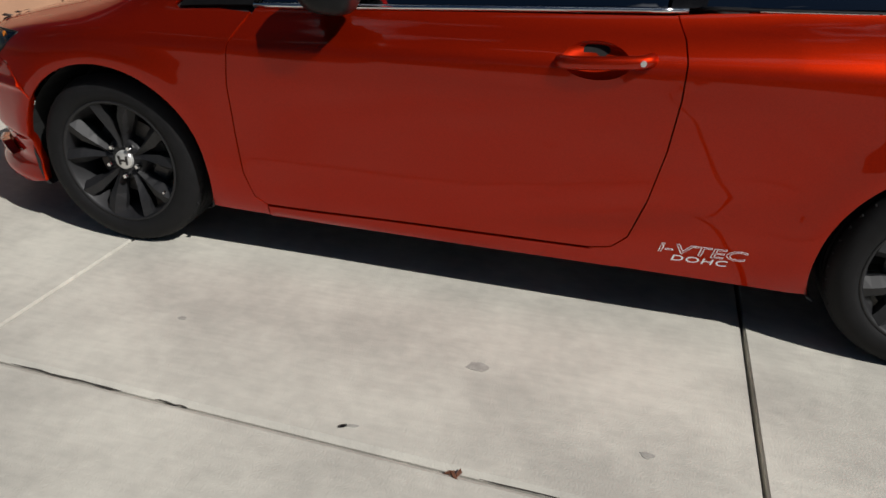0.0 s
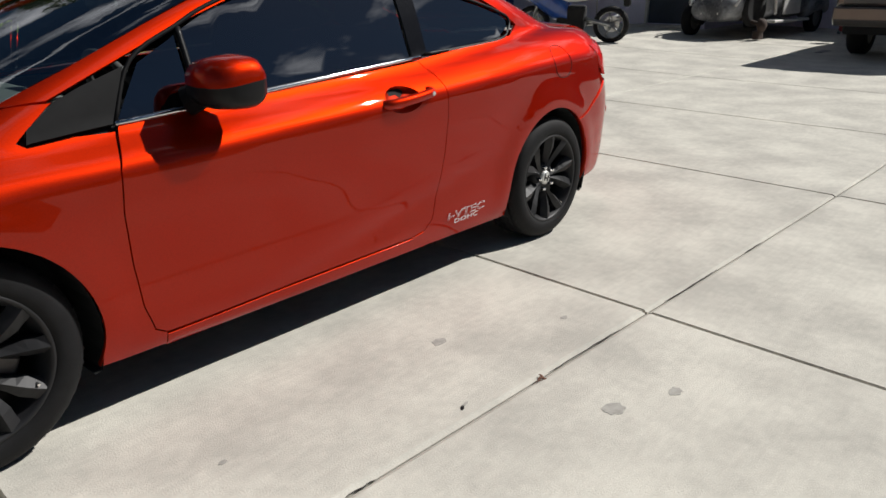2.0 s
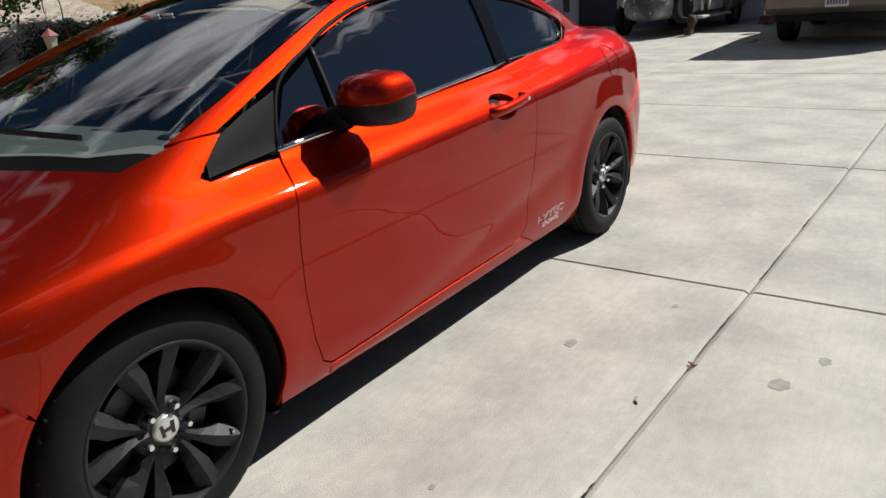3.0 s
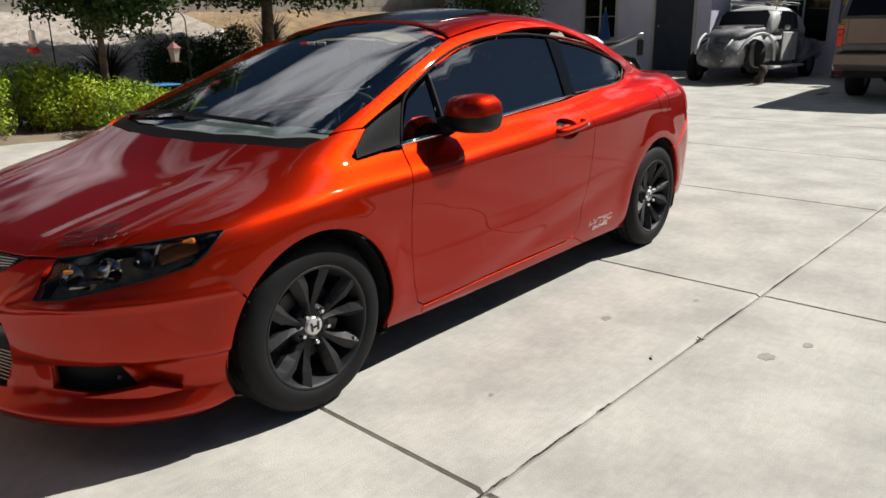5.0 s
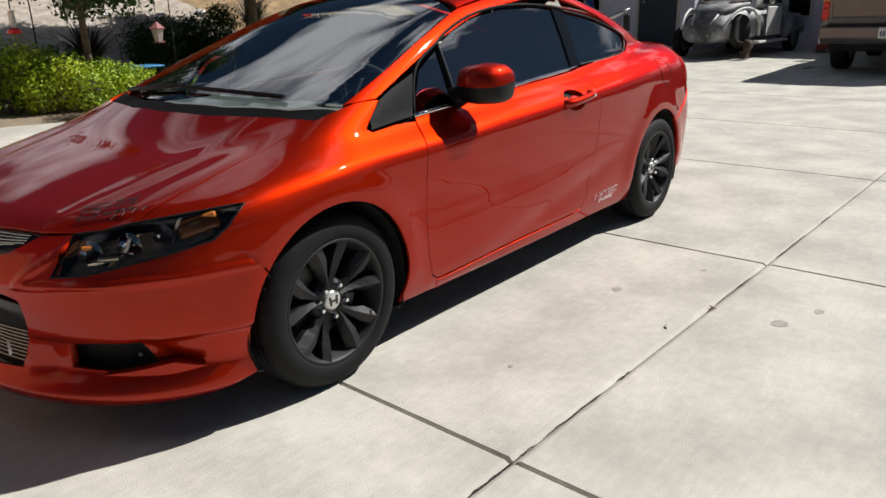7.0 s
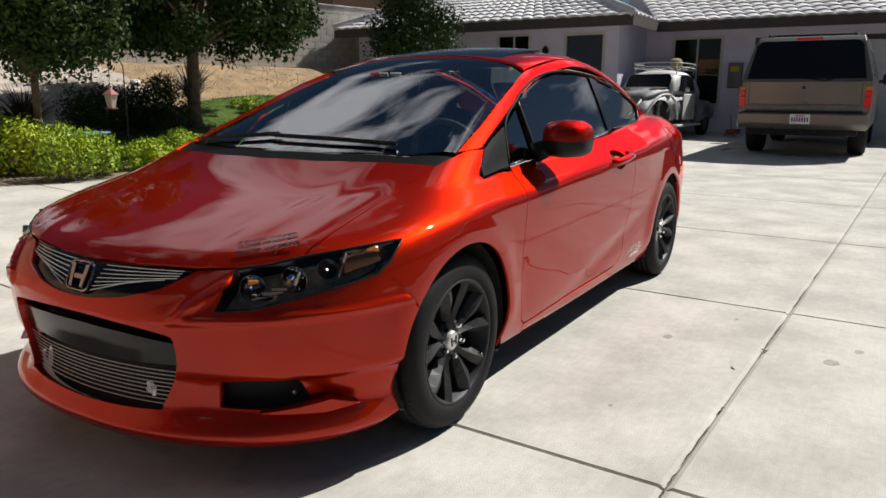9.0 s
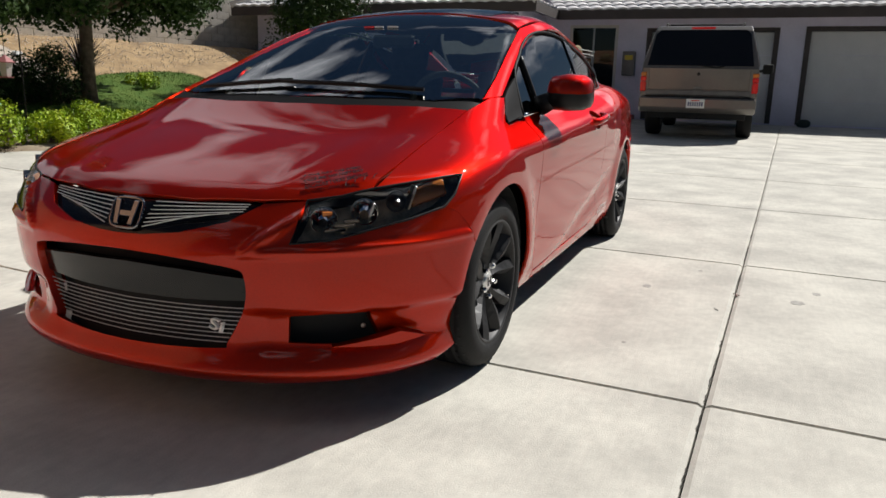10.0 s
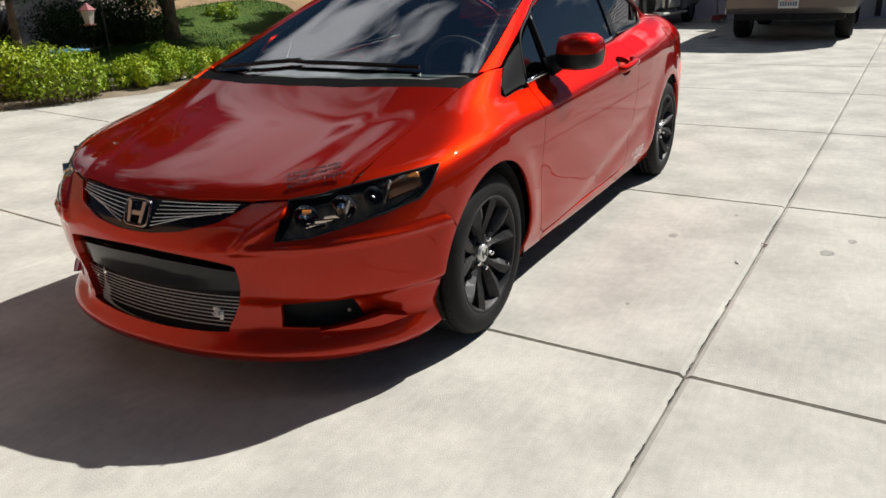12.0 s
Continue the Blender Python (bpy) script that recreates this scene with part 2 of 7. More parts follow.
def body(p):
    """Signed form of the whole body at points p (n x 3): below zero is inside."""
    x, y, z = p[:, 0], np.abs(p[:, 1]), p[:, 2]
    belt = lerp_table(x, BELT)
    zn = np.where(z < 0.5, z, 0.5 + (z - 0.5) * 0.4 / (belt - 0.5))
    w = lerp_table(zn, FLANK)
    rear = np.clip((x - 2.1) / 1.2, 0, 1)
    w = w * (1 - 0.055 * rear**2) - 0.06 * rear * np.clip((zn - 0.55) / 0.35, 0, 1)
    w = w - 0.016 * np.clip((-0.05 - x) / 0.5, 0, 1) * np.clip((zn - 0.5) / 0.25, 0, 1)
    for cx, cz in WHEELS:
        r = np.hypot(x - cx, z - cz)
        w = w + 0.016 * np.exp(-((r - 0.37) / 0.075) ** 2) * np.clip((z - 0.2) / 0.15, 0, 1)
    swage = 0.30 + 0.20 * (x - 1.0)
    w = w - 0.012 * np.exp(-((z - swage + 0.05) / 0.05) ** 2) * np.clip((x - 0.75) / 0.6, 0, 1) * np.clip((2.3 - x) / 0.4, 0, 1)
    zl = 0.775 + 0.045 * (x - 0.4)
    w = w + 0.005 * np.exp(-((z - zl) / 0.05) ** 2) * np.clip((x + 0.1) / 0.7, 0, 1) * np.clip((3.3 - x) / 0.6, 0, 1)
    nose, tail = lerp_table(z, NOSE), lerp_table(z, TAIL)
    n = 2.25
    front = np.clip((-0.22 - x) / (-0.22 - nose), 0, None)
    back = np.clip((x - 2.95) / (tail - 2.95), 0, None)
    plan = (((y / w) ** n + front**n + back ** (n + 0.6)) ** (1 / n) - 1) * 0.75
    top = (z - lerp_table(x, DECK) + 0.085 * y * y - 0.012 * np.exp(-((y - 0.62) / 0.10) ** 2) * np.clip((0.3 - x) / 0.3, 0, 1)) * 0.96
    low = lerp_table(x, [(-0.9, 0.135), (-0.45, 0.150), (-0.3, 0.16), (0.4, 0.165), (2.3, 0.170), (3.0, 0.215), (3.6, 0.25)]) - z
    lower = smax(smax(plan, top, 0.075), low, 0.03)
    side = (y - lerp_table(x, WAIST) + 0.42 * (z - belt) + 0.10 * (z - belt) ** 2) * 0.91
    slope = (z - lerp_table(x, ROOF) + 0.125 * y * y + 0.08 * y**4) * 0.94
    cabin = smax(smax(side, slope, 0.085), (belt - 0.06 - z), 0.02)
    return smin(lower, cabin, 0.035)


def cast(o, d, far=1.6, steps=260):
    """Where rays from o along d first meet the body; np.nan where they miss."""
    o, d = np.atleast_2d(o).astype(float), np.atleast_2d(d).astype(float)
    d = np.broadcast_to(d, o.shape)
    lo, hi = np.zeros(len(o)), np.full(len(o), np.nan)
    prev = np.zeros(len(o))
    for s in np.linspace(0, far, steps)[1:]:
        inside = np.isnan(hi) & (body(o + d * s) < 0)
        lo[inside], hi[inside] = prev[inside], s
        prev[:] = s
    for _ in range(22):
        mid = (lo + hi) / 2
        neg = body(o + d * np.nan_to_num(mid)[:, None]) < 0
        hi, lo = np.where(neg, mid, hi), np.where(neg, lo, mid)
    return o + d * hi[:, None]


def normals_at(p):
    e = 0.0025
    g = np.stack([body(p + np.eye(3)[i] * e) - body(p - np.eye(3)[i] * e) for i in range(3)], 1)
    return g / np.maximum(np.linalg.norm(g, axis=1), 1e-9)[:, None]


def flank(*xz):
    """Points on the left flank, given in side view."""
    q = np.array(xz, float)
    return cast(np.stack([q[:, 0], np.full(len(q), -1.3), q[:, 1]], 1), (0, 1, 0))


def above(*xy):
    q = np.array(xy, float)
    return cast(np.stack([q[:, 0], q[:, 1], np.full(len(q), 1.7)], 1), (0, 0, -1))


def ahead(*yz):
    q = np.array(yz, float)
    return cast(np.stack([np.full(len(q), -1.3), q[:, 0], q[:, 1]], 1), (1, 0, 0))


class View:
    """A way of looking at the body, in which panel outlines are flat: 'side' tilted down by so many degrees, 'top', or 'round' the nose."""

    def __init__(self, kind, tilt=0.0, mirror=False):
        self.kind, self.a = kind, radians(tilt)

    def flat(self, p):
        p = np.asarray(p, float)
        if self.kind == "side":
            return np.stack([p[:, 0], p[:, 1] * math.sin(self.a) + p[:, 2] * math.cos(self.a)], 1)
        if self.kind == "top":
            return p[:, :2].copy()
        return np.stack([np.arctan2(p[:, 1], 0.15 - p[:, 0]) * 0.9, p[:, 2]], 1)

    def lift(self, q):
        if self.kind == "side":
            d = np.array([0, math.cos(self.a), -math.sin(self.a)])
            up = np.array([0, math.sin(self.a), math.cos(self.a)])
            o = np.array([1, 0, 0]) * q[:, :1] + up * q[:, 1:] - d * 1.55
            return cast(o, d, 2.2)
        if self.kind == "top":
            return above(*q)
        ang = q[:, 0] / 0.9
        d = np.stack([np.cos(ang), -np.sin(ang), np.zeros(len(q))], 1)
        o = np.stack([np.full(len(q), 0.15), np.zeros(len(q)), q[:, 1]], 1) - d * 1.5
        return cast(o, d, 1.45)


def in_poly(q, poly):
    x, y, inside = q[:, 0], q[:, 1], np.zeros(len(q), bool)
    for (ax, ay), (bx, by) in zip(poly, np.roll(poly, -1, 0)):
        hit = (ay > y) != (by > y)
        with np.errstate(divide="ignore", invalid="ignore"):
            inside ^= hit & (x < (bx - ax) * (y - ay) / (by - ay) + ax)
    return inside


def densify(q, step):
    out = []
    for a, b in zip(q, np.roll(q, -1, 0)):
        k = max(1, int(np.linalg.norm(b - a) / step))
        out += [a + (b - a) * i / k for i in range(k)]
    return np.array(out)


def shrink(q, gap):
    """Moves an outline inwards by a gap."""
    area = np.sum(q[:, 0] * np.roll(q[:, 1], -1) - np.roll(q[:, 0], -1) * q[:, 1])
    t = np.roll(q, -1, 0) - np.roll(q, 1, 0)
    nrm = np.stack([-t[:, 1], t[:, 0]], 1) * np.sign(area)
    return q + gap * nrm / np.maximum(np.linalg.norm(nrm, axis=1), 1e-9)[:, None]


def panel(name, view, outline, material, parent, holes=(), gap=0.0022, step=0.035, depth=0.014, offset=0.0, label="", mirror=True, relief=None):
    """A sheet of bodywork: an outline of points on the body, filled, laid on the form, with a turned-in edge. mirror: its twin on the other side too."""
    from mathutils.geometry import delaunay_2d_cdt
    loops = [shrink(densify(view.flat(outline), step * 0.5), gap)] + [shrink(densify(view.flat(h), step * 0.5), -gap) for h in holes]
    lo, hi = loops[0].min(0), loops[0].max(0)
    gx, gy = np.meshgrid(np.arange(lo[0], hi[0], step), np.arange(lo[1], hi[1], step))
    grid = np.stack([gx.ravel(), gy.ravel()], 1)
    keep = in_poly(grid, loops[0])
    for h in loops[1:]:
        keep &= ~in_poly(grid, h)
    rim = np.concatenate(loops)
    keep &= np.array([np.min((rim[:, 0] - g[0]) ** 2 + (rim[:, 1] - g[1]) ** 2) > (0.42 * step) ** 2 if k else False for g, k in zip(grid, keep)])
    pts, edges, at = [tuple(p) for p in rim], [], 0
    for l in loops:
        edges += [(at + i, at + (i + 1) % len(l)) for i in range(len(l))]
        at += len(l)
    pts += [tuple(p) for p in grid[keep]]
    V, _, Fc, *_ = delaunay_2d_cdt([Vector(p) for p in pts], edges, [], 0, 1e-6)
    q = np.array([(v.x, v.y) for v in V])
    tri = np.array([f for f in Fc if len(f) == 3])
    mid = q[tri].mean(1)
    ok = in_poly(mid, loops[0])
    for h in loops[1:]:
        ok &= ~in_poly(mid, h)
    tri = tri[ok]
    P = view.lift(q)
    bad = np.isnan(P).any(1)
    tri = tri[~bad[tri].any(1)]
    P = np.nan_to_num(P)
    N = normals_at(P)
    P = P + N * offset
    if relief is not None:
        P = P + N * relief(P)[:, None]
    fn = np.cross(P[tri[:, 1]] - P[tri[:, 0]], P[tri[:, 2]] - P[tri[:, 0]])
    flip = np.sum(fn * N[tri[:, 0]], 1) < 0
    tri[flip] = tri[flip][:, ::-1]
    if relief is not None:
        g = np.stack([relief(P + np.eye(3)[i] * 0.002) - relief(P - np.eye(3)[i] * 0.002) for i in range(3)], 1) / 0.004
        N = N - (g - N * np.sum(g * N, 1)[:, None])
        N /= np.linalg.norm(N, axis=1)[:, None]
    # turned-in edge
    count = {}
    for a, b, c in tri:
        for e in ((a, b), (b, c), (c, a)):
            count[e] = 1
    border = [e for e in count if (e[1], e[0]) not in count]
    verts, norms, faces = [tuple(p) for p in P], [tuple(n) for n in N], [tuple(t) for t in tri]
    if depth:
        for a, b in border:
            k = len(verts)
            t = P[b] - P[a]
            out = np.cross(t, N[a])
            out /= max(np.linalg.norm(out), 1e-9)
            soft = out + N[a] * 0.6
            soft /= np.linalg.norm(soft)
            verts += [tuple(P[a]), tuple(P[b]), tuple(P[b] - N[b] * depth), tuple(P[a] - N[a] * depth)]
            norms += [tuple(soft), tuple(soft), tuple(out), tuple(out)]
            faces.append((k + 1, k, k + 3, k + 2))
    made = None
    for s in ((1, -1) if mirror else (1,)):
        me = bpy.data.meshes.new(name)
        vs = [(x, y * s, z) for x, y, z in verts]
        me.from_pydata(vs, [], faces if s == 1 else [f[::-1] for f in faces])
        me.materials.append(material)
        me.polygons.foreach_set("use_smooth", [True] * len(me.polygons))
        me.normals_split_custom_set_from_vertices([(x, y * s, z) for x, y, z in norms])
        ob = new(name, me)
        ob.parent = parent
        tagged(ob, label)
        made = made or ob
    return made


def arc(cx, cz, r, a0, a1, n=22):
    """Points of a wheel arch on the flank, angles in degrees from the rear (0) over the top (90) to the front (180)."""
    return flank(*[(cx + r * math.cos(radians(a0 + (a1 - a0) * i / n)), cz + r * math.sin(radians(a0 + (a1 - a0) * i / n))) for i in range(n + 1)])


def cat(*groups):
    return np.concatenate([np.atleast_2d(g) for g in groups])


def on_body(points, view):
    """Points laid on the body in a view."""
    return view.lift(view.flat(points))


SIDE, OBL, TOP, ROUND = View("side"), View("side", 38), View("top"), View("round")
car = thing("coupe", "orange-red pearl two-door coupe with black wheels, parked on concrete", "car")

# shared seams, left side
SEAM_DOOR_F = flank((0.548, 0.226), (0.508, 0.252), (0.478, 0.34), (0.463, 0.48), (0.455, 0.64), (0.466, 0.76), (0.508, 0.850))
SEAM_DOOR_R = flank((1.775, 0.945), (1.803, 0.893), (1.815, 0.84), (1.817, 0.74), (1.806, 0.592), (1.779, 0.427), (1.741, 0.306), (1.697, 0.263), (1.629, 0.250))
HOOD_SIDE = above((0.10, -0.685), (-0.04, -0.667), (-0.221, -0.662), (-0.428, -0.666), (-0.565, -0.662))
LAMP_TOP = cat(above((-0.565, -0.662)), on_body([(-0.481, -0.736, 0.704), (-0.383, -0.802, 0.716), (-0.318, -0.833, 0.721)], ROUND))
LAMP_TOP_IN = above((-0.565, -0.662), (-0.628, -0.594), (-0.672, -0.515))
LAMP_LOW = on_body([(-0.318, -0.833, 0.721), (-0.385, -0.838, 0.668), (-0.43, -0.824, 0.635), (-0.54, -0.76, 0.608), (-0.645, -0.668, 0.580), (-0.706, -0.60, 0.560), (-0.757, -0.51, 0.551)], ROUND)
A_BASE = above((0.085, -0.70), (0.20, -0.735))

# front fender
fender = cat(arc(*WHEELS[0], ARCH, 145, -19, 30), flank((0.345, 0.182), (0.40, 0.178), (0.548, 0.174)), SEAM_DOOR_F,
             flank((0.40, 0.852), (0.27, 0.842)), on_body([(0.25, -0.79, 0.862)], OBL), on_body([(0.37, -0.745, 0.95)], OBL),
             above((0.26, -0.715)), HOOD_SIDE, LAMP_TOP[1:], LAMP_LOW[1:3], on_body([(-0.374, -0.85, 0.609)], ROUND))
panel("front_fender", OBL, fender, PAINT, car, step=0.028)
lip = on_body([(-0.385, -0.838, 0.668), (-0.445, -0.82, 0.628), (-0.40, -0.845, 0.59), (-0.325, -0.870, 0.513), (-0.297, -0.876, 0.521), (-0.315, -0.870, 0.57), (-0.345, -0.85, 0.63)], ROUND)
panel("fender_lip", ROUND, lip, PAINT, car, step=0.015, depth=0, offset=-0.0015)
# door
belt_edge = flank(*[(x, float(lerp_table(x, BELT)) + 0.004) for x in np.linspace(1.765, 0.52, 12)])
door = cat(SEAM_DOOR_F[:-1], belt_edge[::-1], SEAM_DOOR_R, flank((1.2, 0.240), (0.62, 0.226)))
HANDLE_HOLE = flank(*[(1.575 + 0.092 * math.cos(a), 0.822 + 0.046 * math.sin(a)) for a in np.linspace(0, math.tau, 28, endpoint=False)])
panel("door", View("side", 12), door, PAINT, car, holes=(HANDLE_HOLE,), step=0.03)
# sill under the door
sill = cat(flank((0.548, 0.219), (0.62, 0.220), (1.2, 0.234), (1.63, 0.244), (1.70, 0.255)), flank((1.72, 0.184), (1.2, 0.178), (0.548, 0.172)))
panel("sill", SIDE, sill, PAINT, car, step=0.03)
# rear quarter
quarter = cat(flank((1.72, 0.184)), SEAM_DOOR_R[::-1], flank((1.86, 0.955), (2.2, 0.982), (2.47, 1.003)), on_body([(2.56, -0.64, 1.04), (2.45, -0.625, 1.10), (2.25, -0.605, 1.20), (2.0, -0.585, 1.275), (1.85, -0.575, 1.305)], OBL),
              on_body([(1.85, -0.54, 1.33), (2.1, -0.53, 1.29), (2.5, -0.50, 1.19), (2.85, -0.50, 1.075), (3.1, -0.56, 1.01), (3.25, -0.62, 0.97)], OBL),
              flank((3.12, 0.90), (3.10, 0.80), (3.19, 0.74), (3.05, 0.665), (2.95, 0.61)), arc(*WHEELS[1], ARCH, 50, 200, 30), flank((2.24, 0.180)))
panel("quarter_panel", OBL, quarter, PAINT, car, step=0.03)
# front bumper with its openings
GRILLE_LOW = ahead((-0.392, 0.643), (-0.324, 0.600), (-0.20, 0.568), (-0.08, 0.554), (0, 0.551))
half = cat(GRILLE_LOW[::-1], above((-0.718, -0.40)), LAMP_TOP_IN[-1:], LAMP_LOW[::-1][:5], on_body([(-0.374, -0.85, 0.609)], ROUND),
           arc(*WHEELS[0], ARCH, 145, 199, 14), on_body([(-0.5, -0.8, 0.158), (-0.62, -0.68, 0.152), (-0.78, -0.4, 0.148), (-0.84, -0.2, 0.145)], ROUND))
flip = np.array([1, -1, 1])
bumper = cat(half, [half[0] * 0 + (-0.86, 0, 0.145)], (half * flip)[::-1][:-1])
LOWER_HOLE = ahead((-0.36, 0.478), (-0.20, 0.496), (0, 0.503), (0.20, 0.496), (0.36, 0.478), (0.392, 0.455), (0.385, 0.37), (0.33, 0.262), (0.30, 0.243), (0, 0.232), (-0.30, 0.243), (-0.33, 0.262), (-0.385, 0.37), (-0.392, 0.455))
FOG_HOLE = ahead((-0.500, 0.335), (-0.592, 0.343), (-0.690, 0.342), (-0.702, 0.300), (-0.715, 0.262), (-0.664, 0.254), (-0.495, 0.262))
LOWER_HOLE = np.array(spline(LOWER_HOLE, 4, closed=True))


def lip(p):
    """The chin spoiler stands proud along the bottom, and the brow over the lower opening."""
    y, z = np.abs(p[:, 1]), p[:, 2]
    out = np.clip((y - 0.36) / 0.08, 0, 1)
    channel = out / (1 + np.exp((z - 0.350) / 0.006)) / (1 + np.exp((0.235 - z) / 0.008))
    pocket = 1 / (1 + np.exp((0.69 - y) / 0.012)) / (1 + np.exp((z - 0.335 + 0.9 * (y - 0.70)) / 0.012)) / (1 + np.exp((0.266 - z) / 0.010))
    brow = np.exp(-((z - 0.522 - 0.05 * (y - 0.4)) / 0.013) ** 2) * np.clip((y - 0.3) / 0.15, 0, 1)
    fin = np.exp(-(((z - 0.55) - 0.75 * (y - 0.425)) / 0.020) ** 2) * np.clip((0.56 - y) / 0.05, 0, 1) * np.clip((y - 0.38) / 0.05, 0, 1)
    return 0.020 * np.exp(-((z - 0.178) / 0.032) ** 2) - 0.018 * channel - 0.022 * pocket + 0.011 * brow + 0.016 * fin


panel("front_bumper", ROUND, bumper, PAINT, car, holes=(LOWER_HOLE, FOG_HOLE, FOG_HOLE * flip), step=0.0125, mirror=False, depth=0.03, relief=lip)
# bonnet
HOOD_FRONT = above((-0.672, -0.515), (-0.715, -0.40), (-0.757, -0.19), (-0.768, 0.0))
hood = cat(HOOD_SIDE, LAMP_TOP_IN[1:], HOOD_FRONT[1:])
hood = cat(hood, (hood * flip)[::-1][1:], above((0.025, 0.5), (-0.03, 0.25), (-0.045, 0), (-0.03, -0.25), (0.025, -0.5)))


def crease(p):
    return 0.005 * np.exp(-((np.abs(p[:, 1]) - 0.50 - 0.12 * (p[:, 0])) / 0.06) ** 2)


panel("bonnet", TOP, hood, PAINT, car, step=0.03, mirror=False, relief=crease)
# cowl and windscreen
WS_TOP = above((1.02, -0.575), (1.06, -0.4), (1.085, -0.2), (1.09, 0), (1.085, 0.2), (1.06, 0.4), (1.02, 0.575))
WS_SIDE = above((0.22, -0.70), (0.45, -0.672), (0.72, -0.628), (1.0, -0.580))
WS_BASE = above((0.105, 0.55), (0.035, 0.28), (0.015, 0), (0.035, -0.28), (0.105, -0.55))
cowl = cat(above((0.102, -0.68), (0.03, -0.5), (-0.025, -0.25), (-0.04, 0), (-0.025, 0.25), (0.03, 0.5), (0.102, 0.68), (0.20, 0.71)), WS_BASE, above((0.20, -0.71)))
panel("cowl_panel", TOP, cowl, TRIM_BLACK, car, step=0.03, mirror=False, offset=-0.008)
screen = cat(WS_SIDE, WS_TOP[1:-1], (WS_SIDE * flip)[::-1], WS_BASE)
glass = panel("windscreen", TOP, screen, SCREEN, car, step=0.05, mirror=False, depth=0, offset=-0.004)
glass.visible_shadow = False
# roof with its rails down the windscreen pillars
RAIL_OUT = cat(on_body([(0.36, -0.742, 0.955), (0.55, -0.715, 1.035), (0.8, -0.675, 1.135), (1.05, -0.635, 1.215), (1.3, -0.61, 1.265), (1.6, -0.588, 1.298), (1.85, -0.578, 1.305)], OBL))
pillar = cat(above((0.262, -0.715)), RAIL_OUT, on_body([(1.85, -0.54, 1.33)], OBL), above((1.5, -0.54), (1.05, -0.572)), WS_SIDE[::-1])
panel("roof_rail", OBL, pillar, PAINT, car, step=0.025)
panel("pillar_lining", OBL, pillar, CABIN, car, step=0.05, offset=-0.020, depth=0, gap=0.004)
SUN_R = above((1.13, -0.40), (1.13, 0.40), (1.56, 0.41), (1.56, -0.41))
roof = cat(above((1.05, -0.568), (1.5, -0.536), (1.85, -0.536), (2.07, -0.52), (2.13, -0.3), (2.15, 0), (2.13, 0.3), (2.07, 0.52), (1.85, 0.536), (1.5, 0.536), (1.05, 0.568), (1.09, 0.4), (1.115, 0.2), (1.12, 0), (1.115, -0.2), (1.09, -0.4)))
panel("roof", TOP, roof, PAINT, car, holes=(SUN_R,), step=0.04, mirror=False)
panel("headliner", TOP, roof, CABIN, car, step=0.08, mirror=False, offset=-0.022, depth=0)
sg = panel("sunroof_glass", TOP, SUN_R, GLOSS_BLACK, car, step=0.06, mirror=False, depth=0.01, relief=lambda p: 0.014 * np.clip((p[:, 0] - 1.13) / 0.43, 0, 1), label="dark glass sunroof tilted up at its rear edge")
back_glass = cat(above((2.10, -0.50), (2.5, -0.475), (2.86, -0.47), (2.93, -0.3), (2.96, 0), (2.93, 0.3), (2.86, 0.47), (2.5, 0.475), (2.10, 0.50), (2.165, 0.3), (2.185, 0), (2.165, -0.3)))
rg = panel("rear_window", TOP, back_glass, TINT, car, step=0.05, mirror=False, depth=0, offset=-0.004)
lid = cat(above((2.90, -0.485), (3.12, -0.54), (3.3, -0.60), (3.42, -0.50), (3.49, -0.25), (3.50, 0), (3.49, 0.25), (3.42, 0.50), (3.3, 0.60), (3.12, 0.54), (2.90, 0.485), (2.965, 0.3), (2.99, 0), (2.965, -0.3)))
panel("boot_lid", TOP, lid, PAINT, car, step=0.04, mirror=False)
# side windows
win_top = flank((0.62, 1.02), (0.82, 1.115), (0.92, 1.160), (1.10, 1.212), (1.33, 1.243), (1.58, 1.248), (1.762, 1.236))
door_win = cat(flank((1.745, 0.955), (1.2, 0.918), (0.80, 0.892)), flank((0.812, 1.108)), win_top[1:])
panel("door_window", SIDE, door_win, TINT, car, step=0.06, depth=0, offset=-0.006, label="dark tinted door window")
vent = cat(flank((0.775, 0.890), (0.525, 0.874), (0.64, 1.025), (0.785, 1.095)))
panel("vent_window", SIDE, vent, TINT, car, step=0.05, depth=0, offset=-0.006)
quarter_win = cat(flank((1.845, 0.970), (2.1, 0.982), (2.38, 1.000), (2.47, 1.035), (2.495, 1.065), (2.47, 1.088), (2.3, 1.140), (2.1, 1.186), (1.86, 1.220)))
panel("quarter_window", SIDE, quarter_win, TINT, car, step=0.05, depth=0, offset=-0.006, label="dark tinted rear side window")
tri_trim = cat(flank((0.268, 0.847), (0.40, 0.858), (0.512, 0.866), (0.595, 1.018)), on_body([(0.45, -0.735, 0.985), (0.37, -0.742, 0.948), (0.28, -0.77, 0.885)], OBL))
panel("corner_trim", View("side", 20), tri_trim, TRIM_BLACK, car, step=0.03, offset=0.003)


def frame_bar(name, pts, r, material, twin=True, label="", flat=1.0):
    """A slim moulding that follows the body through points of the flank."""
    P = flank(*pts)
    P = spline(P, 5)
    for s in ((1, -1) if twin else (1,)):
        part(name, tube([(p[0], p[1] * s, p[2]) for p in P], r, 8), material, car, label, smooth=True)


